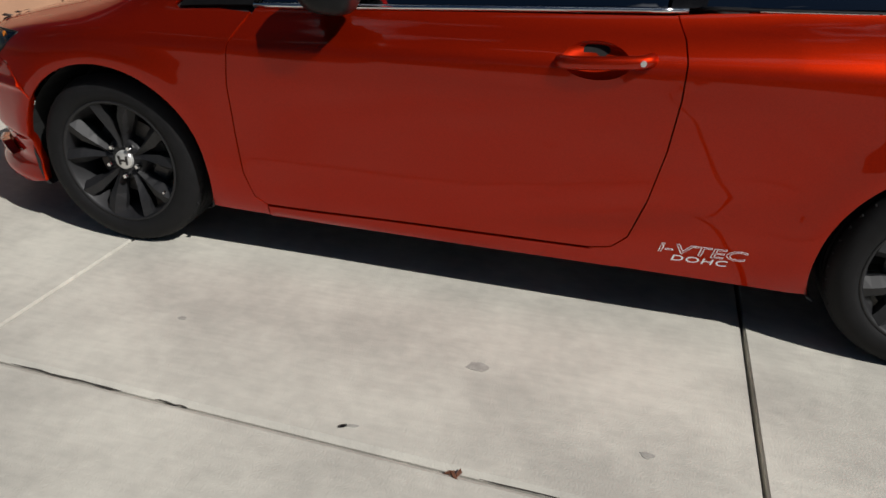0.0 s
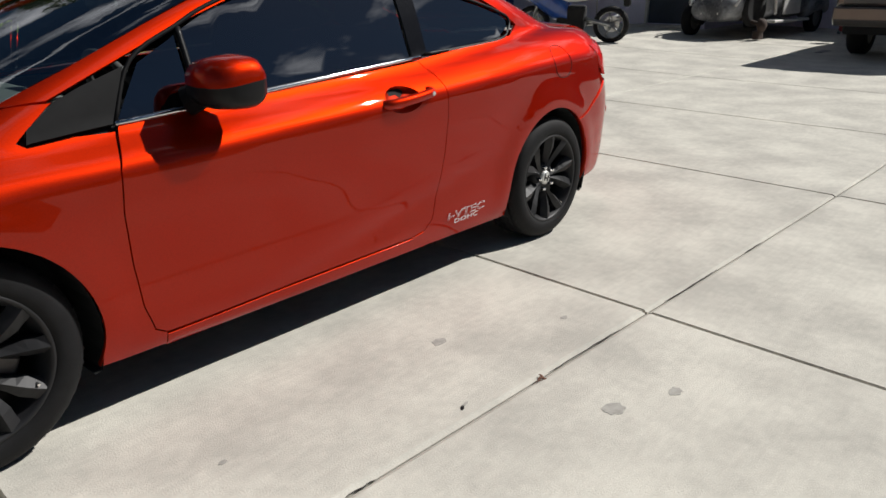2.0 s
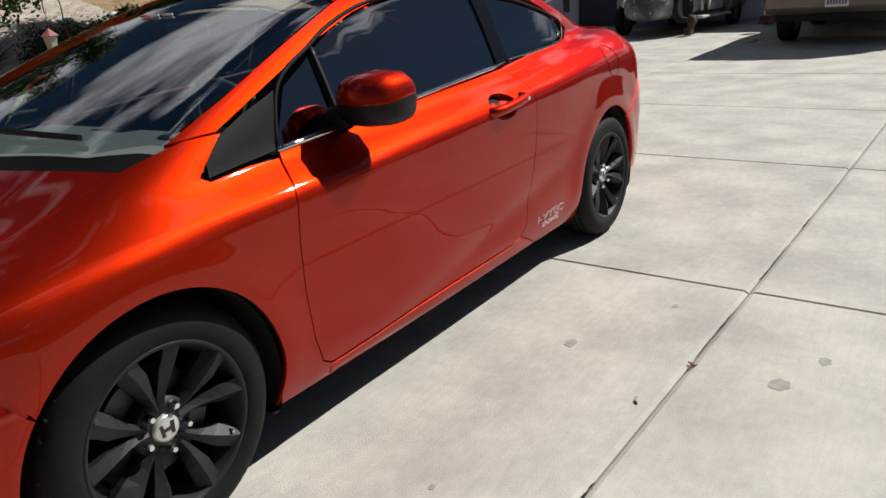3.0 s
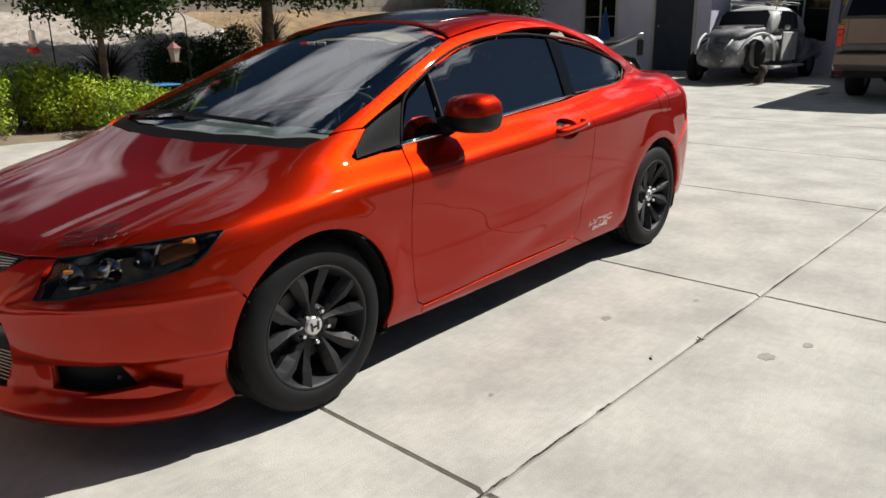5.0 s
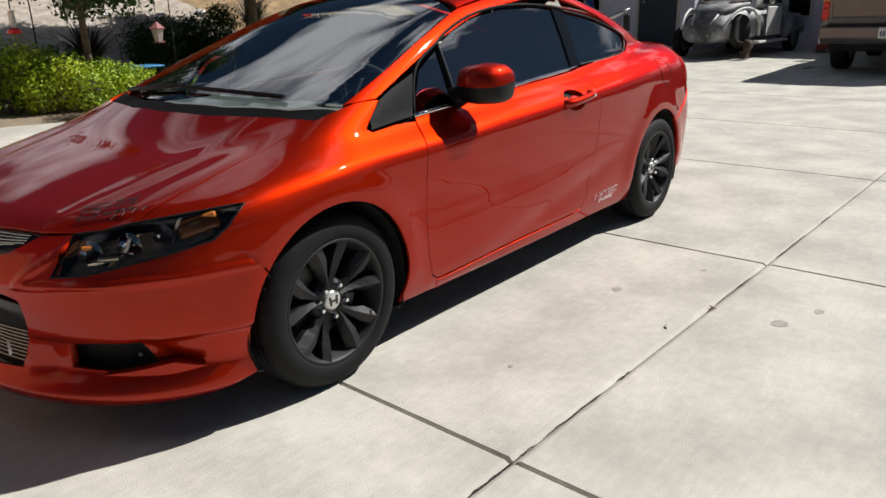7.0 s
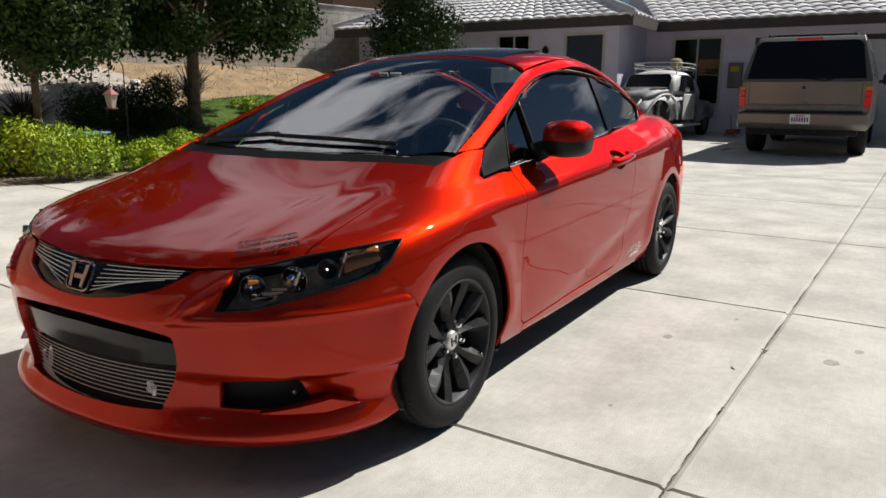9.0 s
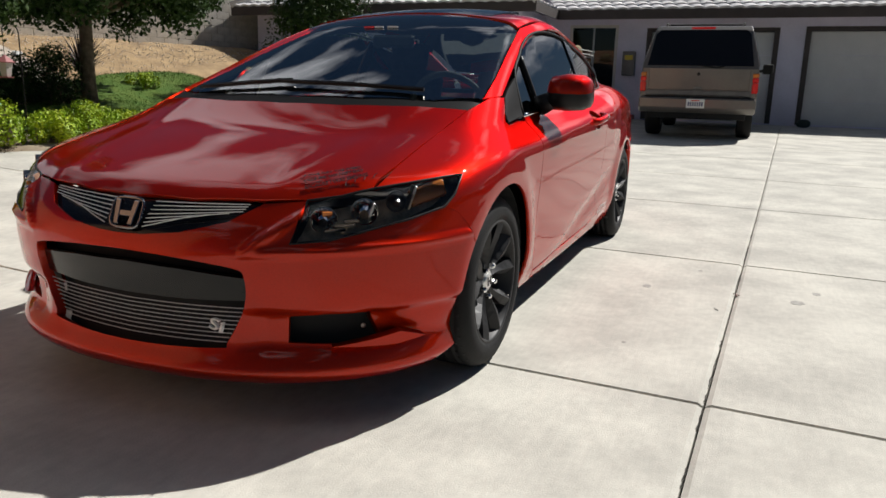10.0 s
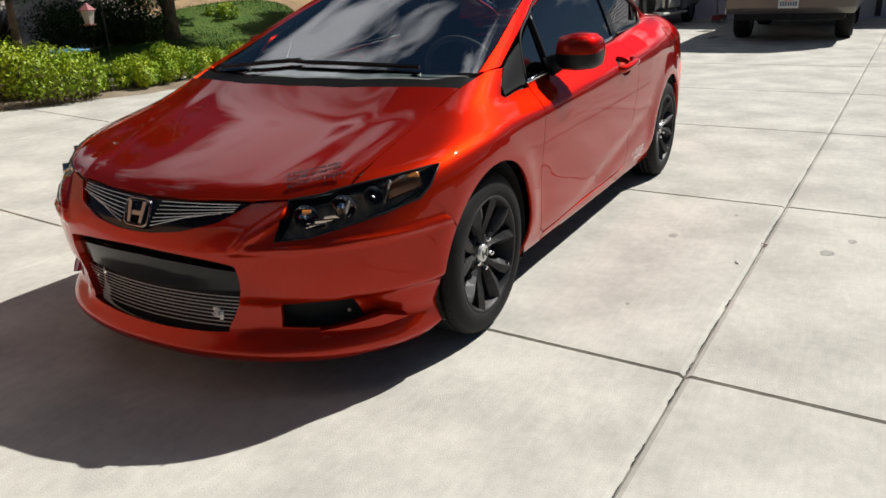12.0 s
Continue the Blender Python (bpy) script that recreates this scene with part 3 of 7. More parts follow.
frame_bar("window_seal", [(0.515, 0.868), (0.62, 1.030), (0.80, 1.118), (0.92, 1.170), (1.10, 1.222), (1.33, 1.254), (1.58, 1.259), (1.80, 1.244), (1.86, 1.232)], 0.007, TRIM_BLACK)
panel("pillar_cover", SIDE, flank((1.752, 0.956), (1.80, 0.960), (1.848, 0.966), (1.860, 1.10), (1.866, 1.222), (1.82, 1.232), (1.762, 1.240), (1.760, 1.10)), GLOSS_BLACK, car, step=0.05, offset=0.0015)
frame_bar("belt_moulding", [(0.515, 0.868), (0.9, 0.893), (1.3, 0.922), (1.80, 0.956)], 0.009, CHROME, label="bright window-sill moulding")
frame_bar("window_divider", [(0.800, 1.112), (0.795, 1.0), (0.788, 0.890)], 0.011, BLACK_PLASTIC)
frame_bar("quarter_seal", [(1.83, 0.964), (2.1, 0.976), (2.38, 0.993), (2.475, 1.028), (2.505, 1.065), (2.475, 1.096), (2.3, 1.148), (2.1, 1.195), (1.85, 1.230)], 0.006, BLACK_PLASTIC)
frame_bar("quarter_sill", [(1.85, 0.964), (2.1, 0.975), (2.38, 0.992), (2.47, 1.022)], 0.005, CHROME, label="bright rear window moulding")
# rear bumper and tail lamps


class Tailview(View):
    def flat(self, p):
        p = np.asarray(p, float)
        return np.stack([np.arctan2(p[:, 1], p[:, 0] - 2.5) * 0.9, p[:, 2]], 1)

    def lift(self, q):
        ang = q[:, 0] / 0.9
        d = np.stack([-np.cos(ang), -np.sin(ang), np.zeros(len(q))], 1)
        o = np.stack([np.full(len(q), 2.5), np.zeros(len(q)), q[:, 1]], 1) - d * 1.6
        return cast(o, d, 1.6)


BACK = Tailview("back")
rbh = cat(on_body([(3.57, -0.001, 0.70), (3.5, -0.4, 0.70), (3.36, -0.65, 0.73), (3.19, -0.77, 0.735), (3.05, -0.80, 0.66), (2.95, -0.82, 0.605)], BACK), arc(*WHEELS[1], ARCH, 50, -12, 16),
          on_body([(3.2, -0.72, 0.245), (3.45, -0.4, 0.26), (3.5, -0.001, 0.26)], BACK))
panel("rear_bumper", BACK, cat(rbh, (rbh * flip)[::-1]), PAINT, car, step=0.035, mirror=False, depth=0.03)
tl = on_body([(3.050, -0.77, 0.925), (3.25, -0.70, 0.93), (3.40, -0.55, 0.94), (3.44, -0.48, 0.90), (3.46, -0.48, 0.78), (3.36, -0.65, 0.745), (3.22, -0.75, 0.76), (3.125, -0.78, 0.84)], BACK)
panel("tail_lamp", BACK, tl, RED_LENS, car, step=0.03, offset=0.004, label="red tail lamp")
panel("tail_lamp_corner", View("side", 20), flank((3.050, 0.925), (3.10, 0.930), (3.15, 0.925), (3.165, 0.88), (3.165, 0.80), (3.125, 0.85)), RED_LENS, car, step=0.02, offset=0.003, label="red tail lamp")
rear_face = cat(on_body([(3.46, -0.47, 0.93), (3.52, -0.001, 0.96), (3.46, 0.47, 0.93), (3.50, 0.47, 0.72), (3.57, -0.001, 0.71), (3.50, -0.47, 0.72)], BACK))
panel("boot_face", BACK, rear_face, PAINT, car, step=0.04, mirror=False)
reflector = on_body([(3.30, -0.70, 0.57), (3.38, -0.62, 0.575), (3.38, -0.62, 0.545), (3.30, -0.70, 0.54)], BACK)
panel("reflector", BACK, reflector, RED_LENS, car, step=0.03, offset=0.006)
# fuel flap
ring = [(2.705 + 0.080 * math.copysign(abs(math.cos(a)) ** 0.85, math.cos(a)), 0.873 + 0.074 * math.copysign(abs(math.sin(a)) ** 0.85, math.sin(a))) for a in np.linspace(0, math.tau, 28, endpoint=False)]
part("fuel_flap_gap", tube(flank(*ring), 0.0022, 5, closed=True), DARK, car)

# inner shell: dark behind the panel gaps, up to the waist
bm = bmesh.new()
xs, zs = np.linspace(-0.80, 3.52, 56), np.linspace(0.19, 0.86, 9)
rows = []
for z in zs:
    row = []
    q = np.stack([xs, np.full(len(xs), -1.3), np.full(len(xs), z)], 1)
    hit = cast(q, (0, 1, 0))
    row = [bm.verts.new((x, (h[1] + 0.024 if not np.isnan(h[1]) else -0.02), z)) for x, h in zip(xs, hit)]
    rows.append(row)
for k, (a, b) in enumerate(zip(rows, rows[1:])):
    for i in range(len(xs) - 1):
        x, z = (xs[i] + xs[i + 1]) / 2, (zs[k] + zs[k + 1]) / 2
        if x > -0.40 and all(math.hypot(x - cx, z - cz) > ARCH + 0.045 for cx, cz in WHEELS) and max(a[i].co.y, a[i + 1].co.y, b[i].co.y, b[i + 1].co.y) < -0.45:
            bm.faces.new((a[i], a[i + 1], b[i + 1], b[i]))
for v in list(bm.verts):
    if not v.link_faces:
        bm.verts.remove(v)
geo = bmesh.ops.duplicate(bm, geom=bm.verts[:] + bm.faces[:])["geom"]
bmesh.ops.scale(bm, vec=(1, -1, 1), verts=[g for g in geo if isinstance(g, bmesh.types.BMVert)])
part("inner_body", bm, DARK, car)
part("floor_pan", box(-0.62, 3.35, -0.56, 0.56, 0.17, 0.24, 0.02), DARK, car)
part("floor_pan", box(0.40, 2.22, -0.80, 0.80, 0.178, 0.21, 0.005), DARK, car)
part("engine_block", box(-0.45, 0.1, -0.55, 0.55, 0.22, 0.60, 0.03), DARK, car)
part("radiator", box(-0.70, -0.62, -0.42, 0.42, 0.22, 0.60, 0.01), DARK, car)


def wheel_well(cx, cz, side):
    bm = bmesh.new()
    for s in (side,):
        rings = []
        for yy in (0.835, 0.60, 0.55):
            r = ARCH + 0.006 if yy > 0.56 else 0.05
            rings.append([bm.verts.new((cx + r * math.cos(a), s * yy, max(cz + r * math.sin(a), 0.175))) for a in np.linspace(-0.5, math.pi + 0.5, 28)])
        for a, b in zip(rings, rings[1:]):
            for i in range(len(a) - 1):
                bm.faces.new((a[i], a[i + 1], b[i + 1], b[i]))
    return bm


for cx, cz in WHEELS:
    for s in (-1, 1):
        part("wheel_arch_liner", wheel_well(cx, cz, s), DARK, car)


CAST = mat("cast_iron", (0.13, 0.12, 0.115), 0.55, 0.6, 0.3, 20)


# wheels
def make_wheel(name_parent):
    w = new("wheel")
    w.parent = name_parent
    R, T = 0.308, 0.107
    prof = [(0.216, -T + 0.010), (0.222, -T + 0.002), (0.24, -T - 0.004), (0.265, -T - 0.003), (0.285, -T + 0.006), (0.298, -T + 0.020), (0.304, -T + 0.034)]
    for g in (-0.05, -0.02, 0.015, 0.045):
        prof += [(R, g - 0.011), (R - 0.007, g - 0.006), (R - 0.007, g + 0.001), (R, g + 0.006)]
    prof += [(0.304, T - 0.034), (0.298, T - 0.020), (0.285, T - 0.006), (0.265, T), (0.24, T), (0.216, T - 0.01)]
    bm = lathe(prof, 72)
    for k in range(44):
        a = k * math.tau / 44
        for s in (-1, 1):
            b2 = box(-0.005, 0.005, s * 0.066 - 0.017, s * 0.066 + 0.017, R - 0.012, R - 0.0045)
            joined(bm, moved(b2, Matrix.Rotation(a + s * 0.03, 4, "Y") @ Matrix.Rotation(0.25 * s, 4, "Z")))
    part("tyre", bm, RUBBER, w, smooth=True)
    bm = lathe([(0.218, T - 0.01), (0.19, T - 0.03), (0.185, 0.0), (0.192, -0.06), (0.204, -T + 0.022), (0.207, -T + 0.010), (0.212, -T + 0.003), (0.219, -T + 0.002), (0.221, -T + 0.008)], 72)
    part("rim", bm, RIM, w, smooth=True)
    # five pairs of twisted spokes
    bm = bmesh.new()
    for k in range(5):
        base = k * math.tau / 5 + radians(90)
        for s in (-1, 1):
            def sp(r, off, y):
                a = base + off
                return Vector((r * math.cos(a), y, r * math.sin(a)))
            sec = []
            for r, c, hw, y in ((0.045, 0.16, 0.26, -0.066), (0.07, 0.175, 0.185, -0.068), (0.10, 0.215, 0.155, -0.074), (0.135, 0.255, 0.165, -0.084), (0.158, 0.275, 0.178, -0.090), (0.185, 0.300, 0.150, -0.095), (0.209, 0.318, 0.150, -0.097)):
                c *= s
                ridge = c + s * hw * 0.1
                sec.append([bm.verts.new(sp(r, c - s * hw, y + 0.004)), bm.verts.new(sp(r, ridge, y - 0.007)), bm.verts.new(sp(r, c + s * hw, y + 0.022)),
                            bm.verts.new(sp(r, c + s * hw * 0.9, y + 0.045)), bm.verts.new(sp(r, c - s * hw * 0.9, y + 0.045))])
            for a, b in zip(sec, sec[1:]):
                for i in range(5):
                    bm.faces.new((a[i], a[(i + 1) % 5], b[(i + 1) % 5], b[i]))
            bm.faces.new(sec[0])
            bm.faces.new(sec[-1][::-1])
    bmesh.ops.recalc_face_normals(bm, faces=bm.faces)
    part("spokes", bm, RIM, w)
    part("hub", lathe([(0.0, -0.066), (0.052, -0.066), (0.075, -0.060), (0.080, -0.02), (0.08, 0.03)], 32), RIM, w, smooth=True)
    part("hub_cap", lathe([(0.0, -0.079), (0.028, -0.079), (0.0335, -0.076), (0.0345, -0.066)], 32), SILVER, w, "silver centre cap with a dark emblem shape", smooth=True)
    bm = bmesh.new()
    for s in (-1, 1):
        prism([(s * 0.017, -0.016), (s * 0.009, -0.016), (s * 0.011, 0.016), (s * 0.020, 0.016)], -0.0812, -0.079, bm=bm)
    prism([(-0.011, -0.005), (0.011, -0.005), (0.011, 0.003), (-0.011, 0.003)], -0.0811, -0.079, bm=bm)
    part("emblem", bm, BLACK_INK, w)
    for k in range(5):
        a = base = k * math.tau / 5 + radians(54)
        nut = lathe([(0.0, -0.088), (0.007, -0.088), (0.0105, -0.082), (0.0105, -0.060)], 6)
        part("lug_nut", moved(nut, Matrix.Translation((0.0572 * math.cos(a), 0, 0.0572 * math.sin(a)))), CHROME, w)
    part("brake_disc", lathe([(0.07, -0.018), (0.138, -0.018), (0.138, 0.004), (0.07, 0.004)], 40), CAST, w)
    part("brake_caliper", moved(box(-0.035, 0.035, -0.03, 0.05, 0.085, 0.155, 0.01), Matrix.Rotation(radians(115), 4, "Y")), CAST, w)
    part("valve", moved(lathe([(0.0, -0.103), (0.004, -0.103), (0.004, -0.07)], 8), Matrix.Translation((0.155, 0, -0.10))), CHROME, w)
    return w


w0 = make_wheel(car)
w0.matrix_local = pose(0, -0.748, 0.308)
for (cx, cy, turn, spin) in ((2.62, -0.75, 0, 20), (0.0, 0.748, 180, 10), (2.62, 0.75, 180, 40)):
    c = copy_thing(w0, pose(cx, cy, 0.308, 0, 0, turn) @ pose(0, 0, 0, 0, spin, 0))
w0.matrix_local = pose(0, -0.748, 0.308, 0, -3, 0)

# door mirrors
bm = bmesh.new()
secs = []
for t_, sx, zc, hz in ((0.0, 0.06, 0.958, 0.052), (0.10, 0.105, 0.960, 0.072), (0.45, 0.118, 0.964, 0.080), (0.8, 0.108, 0.964, 0.074), (0.95, 0.084, 0.961, 0.058), (1.0, 0.052, 0.958, 0.040)):
    yy = -0.800 - 0.180 * t_
    xc = 0.818 + 0.025 * t_
    ring = []
    for k in range(24):
        a = k * math.tau / 24
        cx_, cz_ = math.cos(a), math.sin(a)
        ex = math.copysign(abs(cx_) ** 0.7, cx_) * sx * (0.62 if cx_ > 0 else 1.0)
        ring.append(bm.verts.new((xc + ex, yy, zc + math.copysign(abs(cz_) ** 0.75, cz_) * hz)))
    secs.append(ring)
for a, b in zip(secs, secs[1:]):
    for k in range(24):
        bm.faces.new((a[k], a[(k + 1) % 24], b[(k + 1) % 24], b[k]))
bm.faces.new(secs[0])
bm.faces.new(secs[-1][::-1])
bmesh.ops.recalc_face_normals(bm, faces=bm.faces)
lowbm = bm.copy()
bmesh.ops.bisect_plane(bm, geom=bm.verts[:] + bm.edges[:] + bm.faces[:], plane_co=(0, 0, 0.917), plane_no=(0.12, 0.05, -1), clear_outer=True)
bmesh.ops.bisect_plane(lowbm, geom=lowbm.verts[:] + lowbm.edges[:] + lowbm.faces[:], plane_co=(0, 0, 0.917), plane_no=(0.12, 0.05, -1), clear_inner=True)
lowbm2, bm2 = lowbm.copy(), bm.copy()
for b_ in (lowbm2, bm2):
    bmesh.ops.scale(b_, vec=(1, -1, 1), verts=b_.verts)
    bmesh.ops.reverse_faces(b_, faces=b_.faces)
for cap, base in ((bm, lowbm), (bm2, lowbm2)):
    mirror_ob = part("door_mirror", cap, PAINT, car, "orange-red mirror housing with a black base", smooth=True)
    part("mirror_base", base, BLACK_PLASTIC, mirror_ob, "black plastic underside", smooth=True)
for s in (-1, 1):
    stalk = tube([(0.74, s * 0.775, 0.905), (0.78, s * 0.82, 0.93), (0.82, s * 0.86, 0.945)], [0.045, 0.038, 0.035], 12)
    part("mirror_stalk", stalk, BLACK_PLASTIC, car, smooth=True)
    mg = box(0.868, 0.872, s * 0.85, s * 0.955, 0.935, 1.005, 0.0015)
    part("mirror_glass", mg, CHROME, car)

# door handles
for s in (-1, 1):
    hy = float(flank((1.62, 0.83))[0][1])
    P = [(1.475, hy + 0.012, 0.812), (1.492, hy - 0.014, 0.815), (1.54, hy - 0.026, 0.820), (1.61, hy - 0.029, 0.827), (1.68, hy - 0.024, 0.834), (1.712, hy - 0.012, 0.838), (1.722, hy + 0.014, 0.839)]
    P = [(p[0], p[1] * -s, p[2]) for p in P]
    P = [tuple(p) for p in spline(P, 4)]
    h = tube(P, 0.019, 12)
    part("door_handle", h, PAINT, car, smooth=True)
    cb = bmesh.new()
    n_ = len(HANDLE_HOLE)
    rings = [[cb.verts.new((1.575 + (p[0] - 1.575) * f, -s * (p[1] + d_), 0.822 + (p[2] - 0.822) * f)) for p in HANDLE_HOLE] for f, d_ in ((1.03, 0.001), (0.96, 0.006), (0.82, 0.016), (0.5, 0.021))]
    for r0, r1 in zip(rings, rings[1:]):
        for i in range(n_):
            cb.faces.new((r0[i], r0[(i + 1) % n_], r1[(i + 1) % n_], r1[i]))
    cb.faces.new(rings[-1])
    bmesh.ops.recalc_face_normals(cb, faces=cb.faces)
    part("handle_recess", cb, RECESS_PAINT, car, smooth=True)
    if s == -1:
        part("lock", moved(lathe([(0, -0.003), (0.008, -0.003), (0.009, 0.004)], 14), Matrix.Translation((1.700, hy - 0.038, 0.836))), SILVER, car)

# headlamps
lamp_out = cat(LAMP_TOP_IN[::-1], LAMP_TOP[1:], LAMP_LOW[1:-1], LAMP_LOW[-1:])
lens = panel("headlamp_lens", ROUND, lamp_out, SMOKE, car, step=0.03, depth=0, offset=0.0, label="smoked headlamp lens")
house_l = panel("headlamp_housing", ROUND, lamp_out, mat("lamp_reflector", (0.85, 0.68, 0.46), 0.35, 0.1, 0.6, 26, bump=0.6, bump_scale=16), car, step=0.04, depth=0, offset=-0.055, gap=0.002)
rimb = [tuple(p) for p in densify(lamp_out, 0.03)]
for s in (-1, 1):
    part("headlamp_seal", tube([(p[0], p[1] * -s, p[2]) for p in rimb], 0.004, 6, closed=True), BLACK_PLASTIC, car, smooth=True)
    for (px, py, pz, rad, mt) in ((-0.685, 0.560, 0.604, 0.036, CHROME), (-0.615, 0.650, 0.626, 0.036, CHROME), (-0.54, 0.712, 0.650, 0.028, STEEL)):
        bowl = lathe([(rad * 0.35, 0.03), (rad * 0.75, 0.01), (rad, -0.012), (rad * 1.08, -0.012)], 24, "x")
        part("lamp_bowl", moved(bowl, Matrix.Translation((px + 0.02, s * py, pz)) @ Matrix.Rotation(radians(-s * 28), 4, "Z") @ Matrix.Rotation(radians(180), 4, "Z") @ Matrix.Rotation(math.pi, 4, "X")), mt, car, smooth=True)
    for q in range(3):
        strip = box(-0.03, 0.03, -0.003, 0.003, -0.005, 0.005, 0.001)
        part("lamp_trim", moved(strip, Matrix.Translation((-0.655 + 0.02 * q, s * (0.59 + 0.02 * q), 0.580 + 0.012 * q)) @ Matrix.Rotation(radians(s * 50), 4, "Z")), CHROME, car)
    for q, (dx, dy, dz, dh) in enumerate(((-0.60, 0.668, 0.628, 0.030), (-0.49, 0.742, 0.664, 0.036))):
        part("lamp_divider", moved(box(-0.004, 0.004, -0.018, 0.018, -dh, dh, 0.002), Matrix.Translation((dx, s * dy, dz)) @ Matrix.Rotation(radians(s * 45), 4, "Z") @ Matrix.Rotation(radians(20), 4, "Y")), STEEL, car)
    part("side_marker", moved(box(-0.014, 0.014, -0.008, 0.008, -0.006, 0.006, 0.002), Matrix.Translation((-0.672, s * 0.575, 0.628)) @ Matrix.Rotation(radians(s * 45), 4, "Z")), AMBER, car, "amber bulb")
    part("indicator", moved(box(-0.060, 0.060, -0.006, 0.006, -0.026, 0.026, 0.006), Matrix.Translation((-0.440, s * 0.772, 0.672)) @ Matrix.Rotation(radians(s * 40), 4, "Z") @ Matrix.Rotation(radians(-16), 4, "Y")), AMBER, car, "amber turn signal")

# grilles
gbx = cat(GRILLE_LOW, (GRILLE_LOW * flip)[::-1][1:], (HOOD_FRONT * flip)[1:], HOOD_FRONT[::-1][1:-1])
panel("grille", View("round"), gbx, GLOSS_BLACK, car, step=0.03, mirror=False, depth=0, offset=-0.016, gap=-0.004)
for s in (-1, 1):
    for k in range(7):
        f = k / 6.0
        y1 = 0.365 - 0.13 * max(0, f - 0.55) / 0.45 - 0.02 * f
        z0, z1 = 0.634 - 0.064 * f, 0.643 - 0.036 * f
        pts = [(s * (0.07 + (y1 - 0.07) * t), z0 + (z1 - z0) * t) for t in np.linspace(0, 1, 7)]
        P = ahead(*pts)
        part("grille_bar", tube([(p[0] + 0.003, p[1], p[2]) for p in P], 0.0015, 6), SILVER, car)
em = ahead((0, 0.602))[0]
bm = bmesh.new()
for s in (-1, 1):
    prism([(s * 0.034, -0.036), (s * 0.017, -0.036), (s * 0.024, 0.036), (s * 0.044, 0.036)], -0.008, 0.006, 0.002, bm=bm, plane="yz")
prism([(-0.024, -0.012), (0.024, -0.012), (0.024, 0.006), (-0.024, 0.006)], -0.006, 0.006, 0.002, bm=bm, plane="yz")
frame_pts = [(0, 0.056 * math.copysign(abs(math.cos(a)) ** 0.5, math.cos(a)), 0.045 * math.copysign(abs(math.sin(a)) ** 0.5, math.sin(a))) for a in np.linspace(0, math.tau, 32, endpoint=False)]
tube(frame_pts, 0.0045, 8, True, bm=bm)
part("front_emblem", moved(bm, Matrix.Translation((em[0] - 0.006, 0, 0.602)) @ Matrix.Rotation(radians(24), 4, "Y")), SMOKED_CHROME, car, "chrome emblem shape in a rounded frame")
# lower opening: dark back, gloss beam and bright bars
panel("lower_grille_back", View("round"), LOWER_HOLE, DARK, car, step=0.04, mirror=False, depth=0, offset=-0.075, gap=-0.05)
beam = ahead((-0.40, 0.444), (-0.2, 0.460), (0, 0.465), (0.2, 0.460), (0.40, 0.444), (0.392, 0.375), (0.2, 0.366), (0, 0.363), (-0.2, 0.366), (-0.392, 0.375))
panel("bumper_beam", View("round"), beam, GLOSS_BLACK, car, step=0.04, mirror=False, depth=0.03, offset=-0.022, label="gloss black bumper beam")
for k in range(9):
    z = 0.252 + 0.0130 * k
    wy = 0.312 + 0.068 * (z - 0.25) / 0.115
    P = ahead(*[(y, z - 0.006 + 0.006 * abs(y) / 0.4) for y in np.linspace(-wy, wy, 15)])
    part("lower_grille_bar", tube([(p[0] + 0.024, p[1], p[2]) for p in P], 0.0014, 6), SILVER, car)


def lettering(name, text, size, material, parent, m, extrude=0.0005, outline=False, shear=0.0, spacing=1.0, xscale=1.0, label="", bold=0.0):
    cu = bpy.data.curves.new(name, "FONT")
    cu.body, cu.size, cu.extrude, cu.shear, cu.space_character = text, size, extrude, shear, spacing
    cu.offset = bold
    if outline:
        cu.fill_mode, cu.extrude, cu.bevel_depth, cu.bevel_resolution = "NONE", 0.0, size * 0.015, 0
    tmp = bpy.data.objects.new("tmp", cu)
    me = bpy.data.meshes.new_from_object(tmp)
    bpy.data.objects.remove(tmp)
    me.transform(Matrix.Diagonal((xscale, 1, 1, 1)))
    me.transform(m)
    me.name = name
    me.materials.clear()
    me.materials.append(material)
    ob = new(name, me)
    ob.parent = parent
    return tagged(ob, label)


# decals on the flank behind the door: text lies in side view
dy = float(flank((1.98, 0.30))[0][1]) - 0.004
dm = Matrix.Translation((1.832, dy, 0.278)) @ Matrix.Rotation(radians(-1.0), 4, "Y") @ Matrix.Rotation(radians(90), 4, "X")
lettering("decal", "i-VTEC", 0.044, WHITE, car, dm, outline=True, shear=0.15, xscale=1.95, label="outlined engine decal on the rear quarter")
lettering("decal", "DOHC", 0.026, WHITE, car, dm @ Matrix.Translation((0.042, -0.024, 0)), shear=0.15, spacing=1.1, xscale=2.0)
# badge on the lower grille
sb = ahead((-0.30, 0.315))[0]
lettering("badge", "Si", 0.050, WHITE, car, Matrix.Translation((sb[0] - 0.006, -0.280, 0.300)) @ Matrix.Rotation(radians(-18), 4, "Z") @ Matrix.Rotation(radians(-90), 4, "Z") @ Matrix.Rotation(radians(90), 4, "X"), extrude=0.004, shear=0.2, xscale=2.1)
